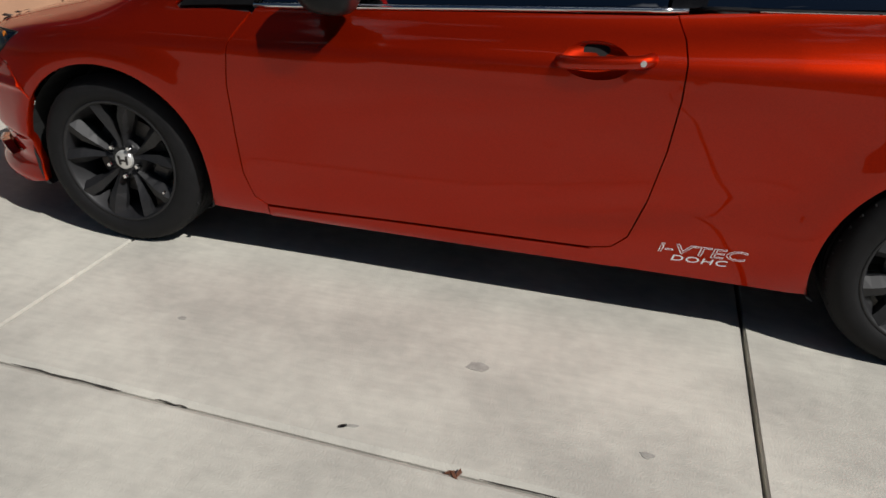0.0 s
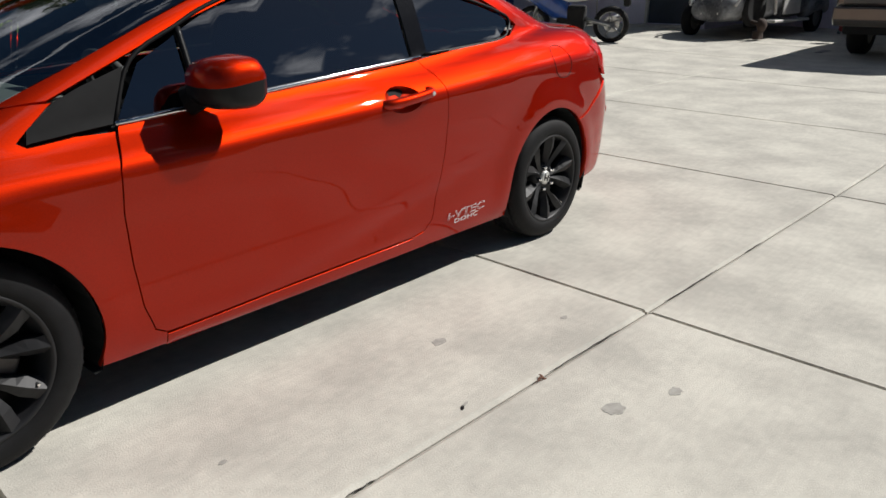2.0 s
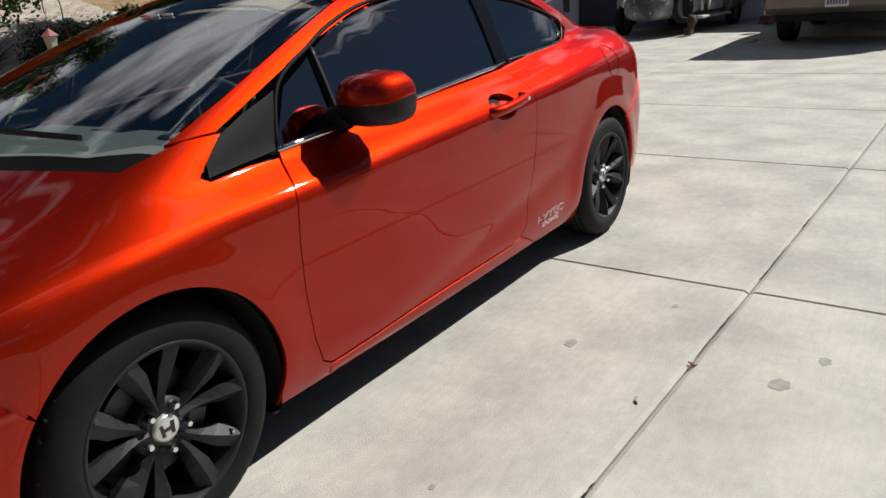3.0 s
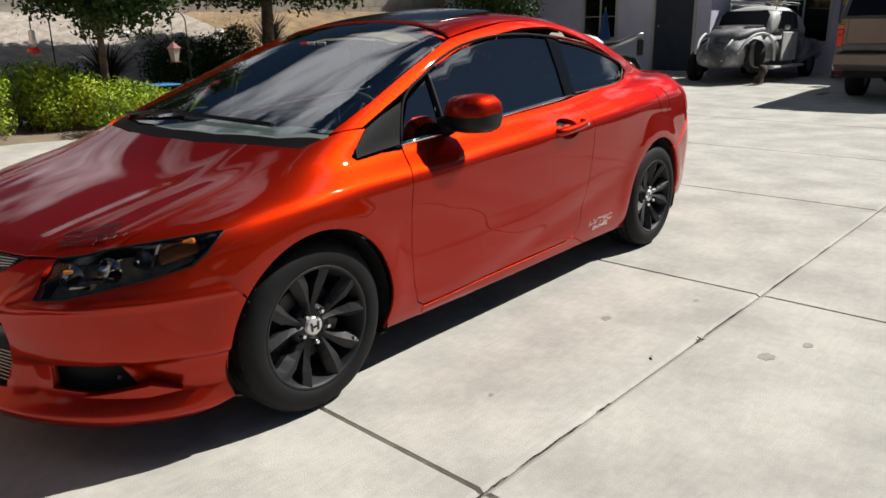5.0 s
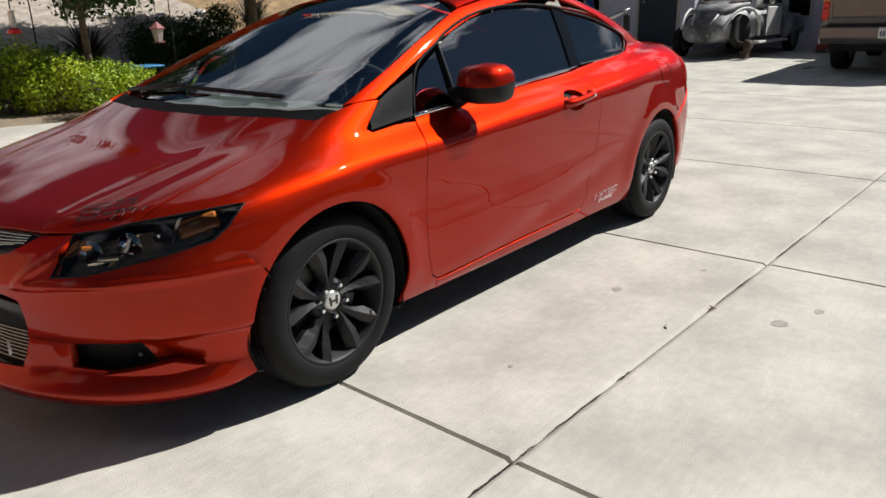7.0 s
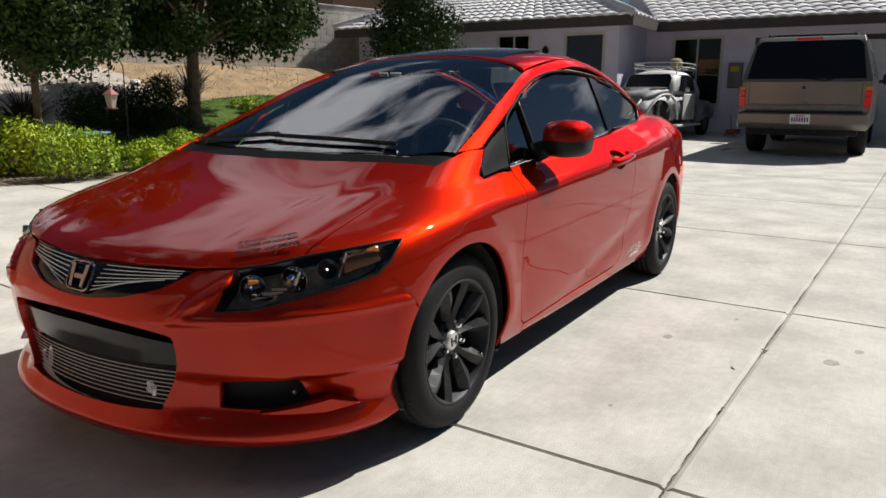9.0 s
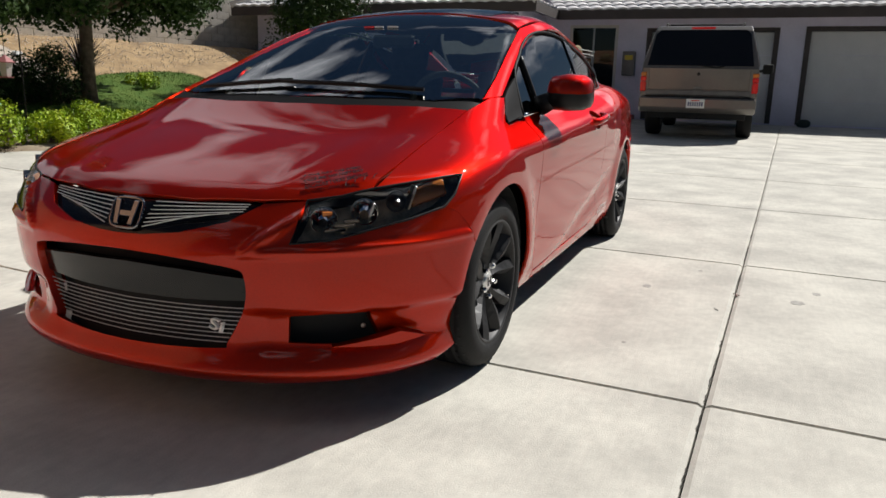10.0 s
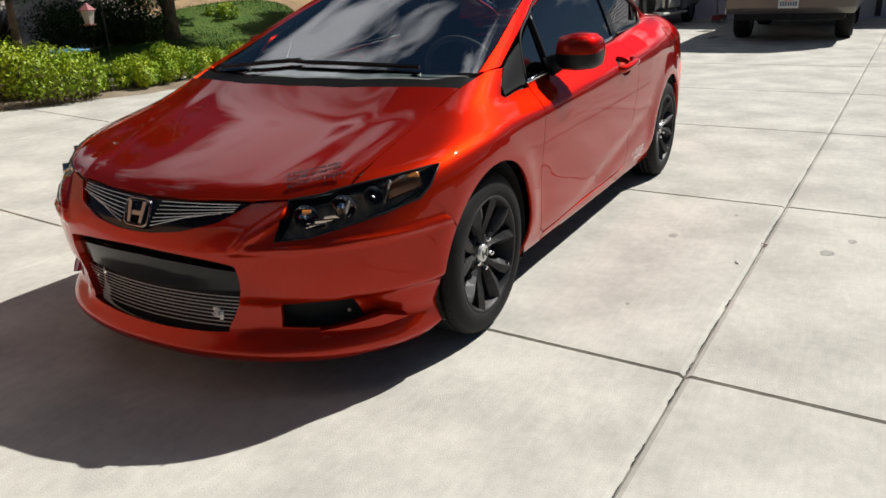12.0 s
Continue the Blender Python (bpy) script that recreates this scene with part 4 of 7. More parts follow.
# fog lamp recesses
panel("fog_recess", View("round"), FOG_HOLE, DARK, car, step=0.03, depth=0, offset=-0.075, gap=-0.05)
ledge = ahead((-0.60, 0.254), (-0.664, 0.250), (-0.735, 0.246), (-0.788, 0.258), (-0.745, 0.285), (-0.68, 0.268))
panel("fog_ledge", View("round"), ledge, PAINT, car, step=0.02, depth=0.03, offset=0.012, gap=0)
fl = ahead((-0.655, 0.298))[0]
for s in (-1, 1):
    part("fog_screw", moved(lathe([(0.0, -0.004), (0.006, -0.003), (0.007, 0.004)], 10, "x"), Matrix.Translation((fl[0] + 0.045, s * -fl[1] * -1 if s > 0 else fl[1], fl[2]))), STEEL, car)
# windscreen wipers
for pts, r in (([(0.13, -0.50), (0.09, -0.22), (0.085, 0.02), (0.10, 0.12)], 0.009), ([(0.10, 0.05), (0.085, 0.25), (0.10, 0.50)], 0.009)):
    P = spline(above(*pts), 5)
    part("wiper", tube([(p[0], p[1], p[2] + 0.014) for p in P], r, 6), BLACK_PLASTIC, car)
# cabin
part("dashboard", moved(box(0.16, 0.66, -0.62, 0.62, 0.78, 0.872, 0.03, 2), Matrix.Identity(4)), DASH, car, "grey dashboard top")
part("cabin_floor", box(0.3, 2.9, -0.66, 0.66, 0.25, 0.32), CABIN, car)
for s in (-1, 1):
    part("door_card", box(0.55, 2.4, s * 0.70, s * 0.68, 0.30, 0.86, 0.005), CABIN, car)
    seat = box(1.05, 1.55, s * 0.36 - 0.24, s * 0.36 + 0.24, 0.40, 0.55, 0.05, 2)
    joined(seat, moved(box(-0.07, 0.07, -0.24, 0.24, 0, 0.62, 0.05, 2), Matrix.Translation((1.55, s * 0.36, 0.48)) @ Matrix.Rotation(radians(22), 4, "Y")))
    joined(seat, moved(box(-0.045, 0.045, -0.12, 0.12, 0, 0.17, 0.04, 2), Matrix.Translation((1.80, s * 0.36, 1.06)) @ Matrix.Rotation(radians(14), 4, "Y")))
    part("seat", seat, CABIN, car, smooth=True)
part("rear_bench", box(2.15, 2.55, -0.6, 0.6, 0.4, 0.9, 0.06, 2), CABIN, car)
part("parcel_shelf", box(2.5, 2.95, -0.55, 0.55, 0.93, 0.96, 0.01), CABIN, car)
wheel_pts = [(0.0, 0.185 * math.cos(a), 0.185 * math.sin(a)) for a in np.linspace(0, math.tau, 32, endpoint=False)]
sw = tube(wheel_pts, 0.014, 8, True)
for a in (0, 180, 270):
    tube([(0, 0, 0), (0, 0.18 * math.cos(radians(a)), 0.18 * math.sin(radians(a)))], 0.014, 6, bm=sw)
part("steering_wheel", moved(sw, Matrix.Translation((0.74, -0.36, 0.86)) @ Matrix.Rotation(radians(-24), 4, "Y")), CABIN, car, smooth=True)
part("rear_view_mirror", box(0.86, 0.89, -0.11, 0.11, 1.15, 1.21, 0.012), CABIN, car)
# quotation printed on the bonnet, beside the lamp
for k, line in enumerate(("IF ONE DAY THE SPEED", "KILLS ME, DO NOT CRY", "BECAUSE I WAS SMILING")):
    base = above((-0.606 - 0.0225 * k, -0.455 - 0.0185 * k))[0]
    nb = Vector(normals_at(base[None])[0])
    xd = Vector((0.66, -0.75, 0))
    xd = (xd - nb * xd.dot(nb)).normalized()
    m3 = Matrix((xd, nb.cross(xd), nb)).transposed().to_4x4()
    lettering("bonnet_print", line, 0.0205, BLACK_INK, car, Matrix.Translation(Vector(base) + nb * (0.0055 + float(crease(base[None])[0]))) @ m3, shear=0.1, xscale=0.80, bold=0.0004)
for k in range(4):
    a = Vector(above((-0.60 + 0.022 * k, -0.592 - 0.018 * k))[0])
    b = Vector(above((-0.575 + 0.022 * k, -0.585 - 0.020 * k))[0])
    part("signature_stroke", tube([a + Vector((0, 0, 0.003)), (a + b) / 2 + Vector((0.004, 0.004, 0.004)), b + Vector((0, 0, 0.003))], 0.0012, 5), BLACK_INK, car)
# small sticker along the top of the windscreen
for k, (y0, y1, mt) in enumerate(((0.10, 0.05, RED_LENS), (0.045, 0.0, WHITE), (-0.02, -0.075, WHITE))):
    P = above((0.77, y0), (0.77, y1))
    part("windscreen_sticker", tube([tuple(p + (0, 0, 0.001)) for p in P], 0.004, 6), mt, car)


# ---- ground, driveway, garden ----
def rise(x, y):
    """The drive climbs gently towards the house and the garden."""
    return 0.0185 * 0.8 * np.log1p(np.exp((np.asarray(x, float) - 4.6) / 0.8)) + 0.035 * 0.6 * np.log1p(np.exp((np.minimum(np.asarray(y, float), 14) - 1.7) / 0.6))


CONCRETE = mat("concrete", (0.60, 0.578, 0.510), 0.88, 0, 0, 2.2, color2=(0.43, 0.412, 0.368), bump=0.2, bump_scale=170, rand=0.012, spec=0.3)
nt = CONCRETE.node_tree
broom, along, tone, soft_ = (nt.nodes.new(k) for k in ("ShaderNodeTexNoise", "ShaderNodeMapping", "ShaderNodeHueSaturation", "ShaderNodeMapRange"))
along.inputs["Scale"].default_value = (6.0, 38.0, 1.0)
broom.inputs["Scale"].default_value, broom.inputs["Detail"].default_value = 1.6, 6
soft_.inputs["From Min"].default_value, soft_.inputs["From Max"].default_value = 0.3, 0.7
soft_.inputs["To Min"].default_value, soft_.inputs["To Max"].default_value = 0.955, 1.035
pcol = nt.nodes["Principled BSDF"].inputs["Base Color"]
was = pcol.links[0].from_socket
nt.links.new([n for n in nt.nodes if n.bl_idname == "ShaderNodeTexCoord"][0].outputs["Object"], along.inputs["Vector"])
nt.links.new(along.outputs[0], broom.inputs["Vector"])
nt.links.new(broom.outputs["Fac"], soft_.inputs["Value"])
nt.links.new(soft_.outputs[0], tone.inputs["Value"])
nt.links.new(was, tone.inputs["Color"])
nt.links.new(tone.outputs["Color"], pcol)
JOINT = mat("joint_grit", (0.055, 0.05, 0.045), 0.95, 0, 0.4, 20, bump=0.3, bump_scale=80)
SOIL = mat("dry_soil", (0.20, 0.15, 0.10), 0.95, 0, 0.4, 3, color2=(0.30, 0.24, 0.17), bump=0.4, bump_scale=30)
GRAVEL = mat("pale_gravel", (0.56, 0.50, 0.43), 0.9, 0, 0.4, 5, color2=(0.36, 0.30, 0.24), bump=0.8, bump_scale=25)
GRASS = mat("lawn_grass", (0.060, 0.120, 0.018), 0.8, 0, 0.4, 4, color2=(0.10, 0.15, 0.025), spec=0.2)
DRY = mat("dry_bank", (0.42, 0.29, 0.15), 0.95, 0, 0.4, 2.5, color2=(0.24, 0.16, 0.085), bump=0.7, bump_scale=30)
LEAF_BRIGHT = mat("bright_leaf", (0.17, 0.30, 0.012), 0.42, 0, 0, 3, color2=(0.38, 0.46, 0.02), spec=0.25)
LEAF_DARK = mat("dark_leaf", (0.016, 0.038, 0.009), 0.5, 0, 0, 4, color2=(0.044, 0.078, 0.015), spec=0.15)
LEAF_RED = mat("russet_leaf", (0.10, 0.045, 0.02), 0.5, 0, 0, 4, color2=(0.05, 0.06, 0.02))
BLADE = mat("bronze_blade", (0.05, 0.03, 0.025), 0.5, 0, 0.4, 5)
BARK = mat("bark", (0.19, 0.14, 0.10), 0.9, 0, 0.5, 12, bump=0.5, bump_scale=40)
BLOCK = mat("grey_block", (0.66, 0.62, 0.56), 0.92, 0, 0.25, 1.1, color2=(0.42, 0.395, 0.355), bump=0.25, bump_scale=60, rand=0.06)
MORTAR = mat("mortar", (0.52, 0.49, 0.44), 0.95, 0, 0.2, 6)
STUCCO = mat("grey_stucco", (0.74, 0.71, 0.83), 0.92, 0, 0.12, 2, bump=0.35, bump_scale=70)
PEACH = mat("peach_stucco", (0.52, 0.30, 0.19), 0.92, 0, 0.12, 1.5, bump=0.3, bump_scale=70)
PEACH_BASE = mat("brown_base", (0.20, 0.10, 0.06), 0.9, 0, 0.3, 5)
TILE = mat("concrete_roof_tile", (0.80, 0.78, 0.78), 0.85, 0, 0.35, 1.6, color2=(0.52, 0.505, 0.51), bump=0.2, bump_scale=40)
FASCIA = mat("brown_fascia", (0.07, 0.055, 0.05), 0.7, 0, 0.2, 4)
TRIM = mat("pale_trim", (0.62, 0.60, 0.56), 0.6, 0, 0.1, 4)
DOOR_WHITE = mat("white_door_panel", (0.72, 0.71, 0.69), 0.5, 0, 0.08, 2)
DOOR_DARK = mat("dark_security_screen", (0.035, 0.045, 0.065), 0.6, 0, 0.2, 6)
PANE = glass_mat("house_glass", (0.10, 0.11, 0.12), 1.5)
ROOM_DARK = mat("dim_room", (0.10, 0.10, 0.095), 0.9, 0, 0.3, 3)


def sheet(x0, x1, y0, y1, nx, ny, zf, keep=None):
    bm = bmesh.new()
    X, Y = np.linspace(x0, x1, nx + 1), np.linspace(y0, y1, ny + 1)
    v = [[bm.verts.new((x, y, float(zf(x, y)))) for x in X] for y in Y]
    for j in range(ny):
        for i in range(nx):
            if keep is None or keep((X[i] + X[i + 1]) / 2, (Y[j] + Y[j + 1]) / 2):
                bm.faces.new((v[j][i], v[j][i + 1], v[j + 1][i + 1], v[j + 1][i]))
    for w in [w for w in bm.verts if not w.link_faces]:
        bm.verts.remove(w)
    return bm


far = lambda x, y: float(rise(min(x, 30), y)) - 0.055
g = part("ground", sheet(-300, 300, -300, 300, 120, 120, far), JOINT, smooth=True)
tagged(g, "grey grit ground under the drive", "ground", kind="structure")
gm = part("ground", sheet(-12, 30, -16, 15, 84, 62, lambda x, y: float(rise(x, y)) - 0.045), JOINT, smooth=True)
tagged(gm, "dark grit bed beneath the concrete slabs", "ground", kind="structure")

# garden bed and hillside
BED = spline([(-1.2, 7.0), (0.9, 6.2), (2.7, 5.86), (4.0, 5.5), (5.6, 5.5), (7.2, 6.8), (9.0, 8.2), (11.5, 9.0), (15.0, 9.6)], 8)


def bed_edge(x):
    xs, ys = [p[0] for p in BED], [p[1] for p in BED]
    return float(np.interp(x, xs, ys))


def wall_line(x):
    """Where the block wall stands."""
    return 15.0 - 0.30 * (x - 5.0)


def hill(x, y):
    base = float(rise(x, y)) + 0.035
    w = wall_line(x)
    t = np.clip((y - (w - 5.2)) / 5.0, 0, 1)
    return base + (1.85 - base) * t * t * (3 - 2 * t) * 0.55 + (1.85 - base) * t * 0.45


def bed_sheet(u0, u1, nx, ny, zf, x0=-14, x1=17):
    """A sheet between the bed's edge and the wall, in shares of the way from one to the other."""
    bm = bmesh.new()
    rows = []
    for j in range(ny + 1):
        u = u0 + (u1 - u0) * j / ny
        row = []
        for i in range(nx + 1):
            x = x0 + (x1 - x0) * i / nx
            e = bed_edge(x)
            y = e + (wall_line(x) + 0.2 - e) * u
            row.append(bm.verts.new((x, y, float(rise(x, y)) - 0.02 if u == 0 else zf(x, y) + 0.05 * noise.noise(Vector((x, y, 0)) * 0.9) + 0.03 * noise.noise(Vector((x, y, 3)) * 3.1))))
        rows.append(row)
    for a, b in zip(rows, rows[1:]):
        for i in range(nx):
            bm.faces.new((a[i], a[i + 1], b[i + 1], b[i]))
    return bm


tagged(part("soil_bed", bed_sheet(0, 0.14, 80, 4, hill), SOIL, smooth=True), "dry soil under the hedge", "soil", kind="structure")
tagged(part("hillside", bed_sheet(0.13, 1.0, 80, 40, hill, -14, 8.2), GRAVEL, smooth=True), "gravelly slope up to the block wall", "slope", kind="structure")
tagged(part("hillside", bed_sheet(0.13, 1.0, 40, 40, hill, 8.2, 17), DRY, smooth=True), "dry brown bank of sparse dead grass below the block wall", "slope", kind="structure")


def scatter_stones(n, seed):
    rnd = np.random.RandomState(seed)
    V, Fc = [], []
    for _ in range(n):
        x = rnd.uniform(-6, 15)
        u = rnd.uniform(0.40, 0.98)
        e = bed_edge(x)
        y = e + (wall_line(x) - e) * u
        r = rnd.uniform(0.008, 0.026)
        c = np.array((x, y, hill(x, y) + r * 0.3))
        k = len(V)
        for d in ((1, 0, 0), (-0.5, 0.87, 0), (-0.5, -0.87, 0), (0, 0, 0.9), (0, 0, -0.6)):
            V.append(tuple(c + r * np.array(d) * rnd.uniform(0.7, 1.3)))
        Fc += [(k, k + 1, k + 3), (k + 1, k + 2, k + 3), (k + 2, k, k + 3)]
    me = bpy.data.meshes.new("stones")
    me.from_pydata(V, [], Fc)
    me.materials.append(GRAVEL)
    return tagged(new("stones", me), "loose pale stones over the slope", "gravel", kind="stuff")


scatter_stones(7000, 3)
lawn_c = (5.6, 8.3)
bm = bmesh.new()
LAWN = [tuple(p) for p in spline([(1.0, 8.3), (2.6, 7.6), (4.2, 7.05), (5.8, 6.9), (7.2, 7.3), (9.2, 8.5), (11.0, 9.4), (10.8, 10.3), (8.6, 10.6), (6.6, 9.8), (4.6, 9.6), (2.6, 9.6)], 6, closed=True)]
ctr = bm.verts.new((5.4, 8.6, hill(5.4, 8.6) + 0.07))
lv = [bm.verts.new((x, y, hill(x, y) + 0.055)) for x, y in LAWN]
mid_ = [bm.verts.new(((x + 5.4) / 2, (y + 8.6) / 2, hill((x + 5.4) / 2, (y + 8.6) / 2) + 0.065)) for x, y in LAWN]
for i in range(len(lv)):
    j = (i + 1) % len(lv)
    bm.faces.new((lv[i], lv[j], mid_[j], mid_[i]))
    bm.faces.new((mid_[i], mid_[j], ctr))
tagged(part("lawn", bm, GRASS, smooth=True), "small mown green lawn", "lawn", kind="structure")


def blades(n, seed):
    rnd = np.random.RandomState(seed)
    poly = np.array(LAWN)
    V, Fc = [], []
    lo, hi = poly.min(0), poly.max(0)
    q = rnd.uniform(lo, hi, (n, 2))
    q = q[in_poly(q, poly)]
    for x, y in q:
        a, h = rnd.uniform(0, 6.28), rnd.uniform(0.03, 0.07)
        z = hill(x, y) + 0.05
        k = len(V)
        V += [(x - 0.006 * math.cos(a), y - 0.006 * math.sin(a), z), (x + 0.006 * math.cos(a), y + 0.006 * math.sin(a), z), (x + rnd.uniform(-.02, .02), y + rnd.uniform(-.02, .02), z + h)]
        Fc.append((k, k + 1, k + 2))
    me = bpy.data.meshes.new("grass")
    me.from_pydata(V, [], Fc)
    me.materials.append(GRASS)
    return tagged(new("grass", me), "short green grass blades of the lawn", "grass", kind="stuff")


blades(60000, 5)


def leaves(name, centres, radii, n, size, material, parent, seed, lean=0.5, squash=1.0, shell=0.75):
    """Leaves scattered through overlapping clumps, denser near their skins."""
    rnd = np.random.RandomState(seed)
    C, R = np.array(centres, float), np.array(radii, float)
    pick = rnd.choice(len(C), n, p=R**2 / np.sum(R**2))
    d = rnd.normal(size=(n, 3))
    d /= np.linalg.norm(d, axis=1)[:, None]
    rad = R[pick] * (shell + (1.05 - shell) * rnd.uniform(0, 1, n)) * (0.85 + 0.3 * rnd.uniform(0, 1, n))
    P = C[pick] + d * rad[:, None] * np.array([1, 1, squash])
    axis = d + rnd.normal(size=(n, 3)) * lean + np.array([0, 0, 0.25])
    axis /= np.linalg.norm(axis, axis=1)[:, None]
    side = np.cross(axis, rnd.normal(size=(n, 3)))
    side /= np.linalg.norm(side, axis=1)[:, None]
    L = size * rnd.uniform(0.6, 1.3, n)[:, None]
    up = np.cross(side, axis)
    tip = side * L
    wid = axis * 0.25 * L * 0 + np.cross(axis, side) * L * 0.26
    V = np.empty((n, 4, 3))
    V[:, 0], V[:, 1], V[:, 2], V[:, 3] = P - tip * 0.5, P + wid + axis * L * 0.05, P + tip * 0.5, P - wid + axis * L * 0.05
    me = bpy.data.meshes.new(name)
    me.from_pydata(V.reshape(-1, 3).tolist(), [], [(4 * i, 4 * i + 1, 4 * i + 2, 4 * i + 3) for i in range(n)])
    me.materials.append(material)
    ob = new(name, me)
    ob.parent = parent
    return ob


def shrub(label, x, y, w, d, h, n, size, material, seed, clumps=14, category="shrub", name="shrub", turn=0.0, second=None):
    z = hill(x, y)
    s = thing(name, label, category)
    rnd = np.random.RandomState(seed)
    cs, rs = [], []
    for _ in range(clumps):
        a, b = rnd.uniform(-1, 1), rnd.uniform(-1, 1)
        r = rnd.uniform(0.22, 0.36) * min(h, d)
        px, py = a * (w / 2 - r * 0.7), b * (d / 2 - r * 0.7)
        top = h * (1 - 0.25 * max(abs(a), abs(b)) ** 2) * rnd.uniform(0.85, 1.06)
        cs.append((x + px * math.cos(turn) - py * math.sin(turn), y + px * math.sin(turn) + py * math.cos(turn), z + max(top - r, r * 0.6)))
        rs.append(r)
        if h > 2.2 * r:
            cs.append((cs[-1][0], cs[-1][1], z + r * 0.9))
            rs.append(r)
    stems = bmesh.new()
    for c, r in zip(cs[:40], rs):
        tube([(x + (c[0] - x) * 0.5, y + (c[1] - y) * 0.5, z - 0.05), (c[0], c[1], c[2])], [0.014, 0.006], 5, bm=stems)
    part("branching", stems, BARK, s)
    leaves("leaves", cs, rs, n, size, material, s, seed + 1, squash=0.9, shell=0.55)
    if second:
        leaves("dead_leaves", [(c[0], c[1], c[2] - r * 0.6) for c, r in zip(cs, rs)], rs, n // 3, size * 0.7, second, s, seed + 2, shell=0.5)
    return s


shrub("bright green clipped hedge bush beside the concrete", 1.75, 6.85, 2.2, 1.35, 0.92, 22000, 0.045, LEAF_BRIGHT, 11, 26, "hedge", "hedge", -0.3, BARK)
shrub("rounded bright green hedge bush with bare lower twigs", 2.75, 6.35, 1.5, 1.1, 0.70, 16000, 0.04, LEAF_BRIGHT, 12, 18, "hedge", "hedge", -0.3, BARK)
shrub("low bright green hedge beside the lawn", 3.75, 6.15, 1.0, 0.8, 0.40, 8000, 0.04, LEAF_BRIGHT, 13, 13, "hedge", "hedge", -0.2)
shrub("lumpy low bright green hedge in front of the lawn", 4.6, 6.15, 1.1, 0.85, 0.50, 8000, 0.04, LEAF_BRIGHT, 43, 12, "hedge", "hedge", -0.2)
shrub("low yellow-green hedge end at the lawn", 5.8, 6.4, 1.3, 0.8, 0.40, 6000, 0.04, LEAF_BRIGHT, 14, 14, "hedge", "hedge", 0.3)
shrub("dark green rounded shrub at the foot of the slope", 6.0, 9.95, 1.8, 1.2, 1.0, 7500, 0.055, LEAF_DARK, 15, 18)
shrub("russet-tipped dark shrub at the foot of the slope", 6.95, 9.75, 1.3, 1.1, 1.25, 6000, 0.055, LEAF_DARK, 16, 14, second=LEAF_RED)
shrub("dark low shrub beside the gravel slope", 3.2, 9.3, 1.9, 1.2, 0.72, 7500, 0.055, LEAF_DARK, 17, 18)
shrub("tiny green shrub on the slope", 9.3, 9.9, 0.7, 0.6, 0.4, 1500, 0.05, LEAF_BRIGHT, 18, 8)


def spiky(x, y, h, n, seed):
    """A clump of sword-shaped blades."""
    s = thing("flax_plant", "bronze spiky flax clump at the foot of the slope", "plant")
    rnd = np.random.RandomState(seed)
    z = hill(x, y)
    bm = bmesh.new()
    for _ in range(n):
        a, out, L = rnd.uniform(0, 6.28), rnd.uniform(0.15, 0.9), h * rnd.uniform(0.7, 1.15)
        d = Vector((math.cos(a), math.sin(a), 0))
        s_ = Vector((-d.y, d.x, 0)) * 0.018
        pts = [Vector((x, y, z)) + d * (out * L * t * t * 0.9 + 0.05 * t) + Vector((0, 0, L * (t - 0.35 * out * t * t))) for t in (0, 0.35, 0.7, 1.0)]
        rows = [(bm.verts.new(p - s_ * w), bm.verts.new(p + s_ * w)) for p, w in zip(pts, (1.0, 1.2, 0.8, 0.1))]
        for (p, q), (r, t) in zip(rows, rows[1:]):
            bm.faces.new((p, q, t, r))
    part("foliage", bm, BLADE, s)
    return s


spiky(4.35, 9.55, 0.95, 170, 21)
spiky(8.25, 10.35, 1.05, 90, 22)


def tree(label, x, y, trunk_r, fork, crown, radii, n, size, seed, lean=(0, 0)):
    s = thing("tree", label, "tree")
    z = hill(x, y) - 0.05
    top = Vector((x + lean[0], y + lean[1], z + fork))
    bm = tube([(x, y, z), (x + lean[0] * 0.2, y + lean[1] * 0.2, z + fork * 0.3), (x + lean[0] * 0.6, y + lean[1] * 0.6, z + fork * 0.7), top],
              [trunk_r * 1.35, trunk_r, trunk_r * 0.9, trunk_r * 0.8], 12)
    for c, r in zip(crown, radii):
        c = Vector(c)
        m = top.lerp(c, 0.5) + Vector((0, 0, 0.1))
        tube([top - Vector((0, 0, 0.1)), m, c], [trunk_r * 0.45, trunk_r * 0.25, trunk_r * 0.08], 6, bm=bm)
    part("trunk", bm, BARK, s, smooth=True)
    leaves("crown", crown, radii, n, size, LEAF_DARK, s, seed, lean=0.8, shell=0.35)
    return s


def crown_cloud(x, y, z0, z1, w, n, seed, r=(0.35, 0.6)):
    rnd = np.random.RandomState(seed)
    cs, rs = [], []
    for _ in range(n):
        a, t = rnd.uniform(0, 6.28), rnd.uniform(0, 1)
        rad = w * math.sqrt(rnd.uniform(0.02, 1)) * (1 - 0.45 * abs(t - 0.35))
        cs.append((x + rad * math.cos(a), y + rad * math.sin(a), z0 + (z1 - z0) * t))
        rs.append(rnd.uniform(*r))
    return cs, rs


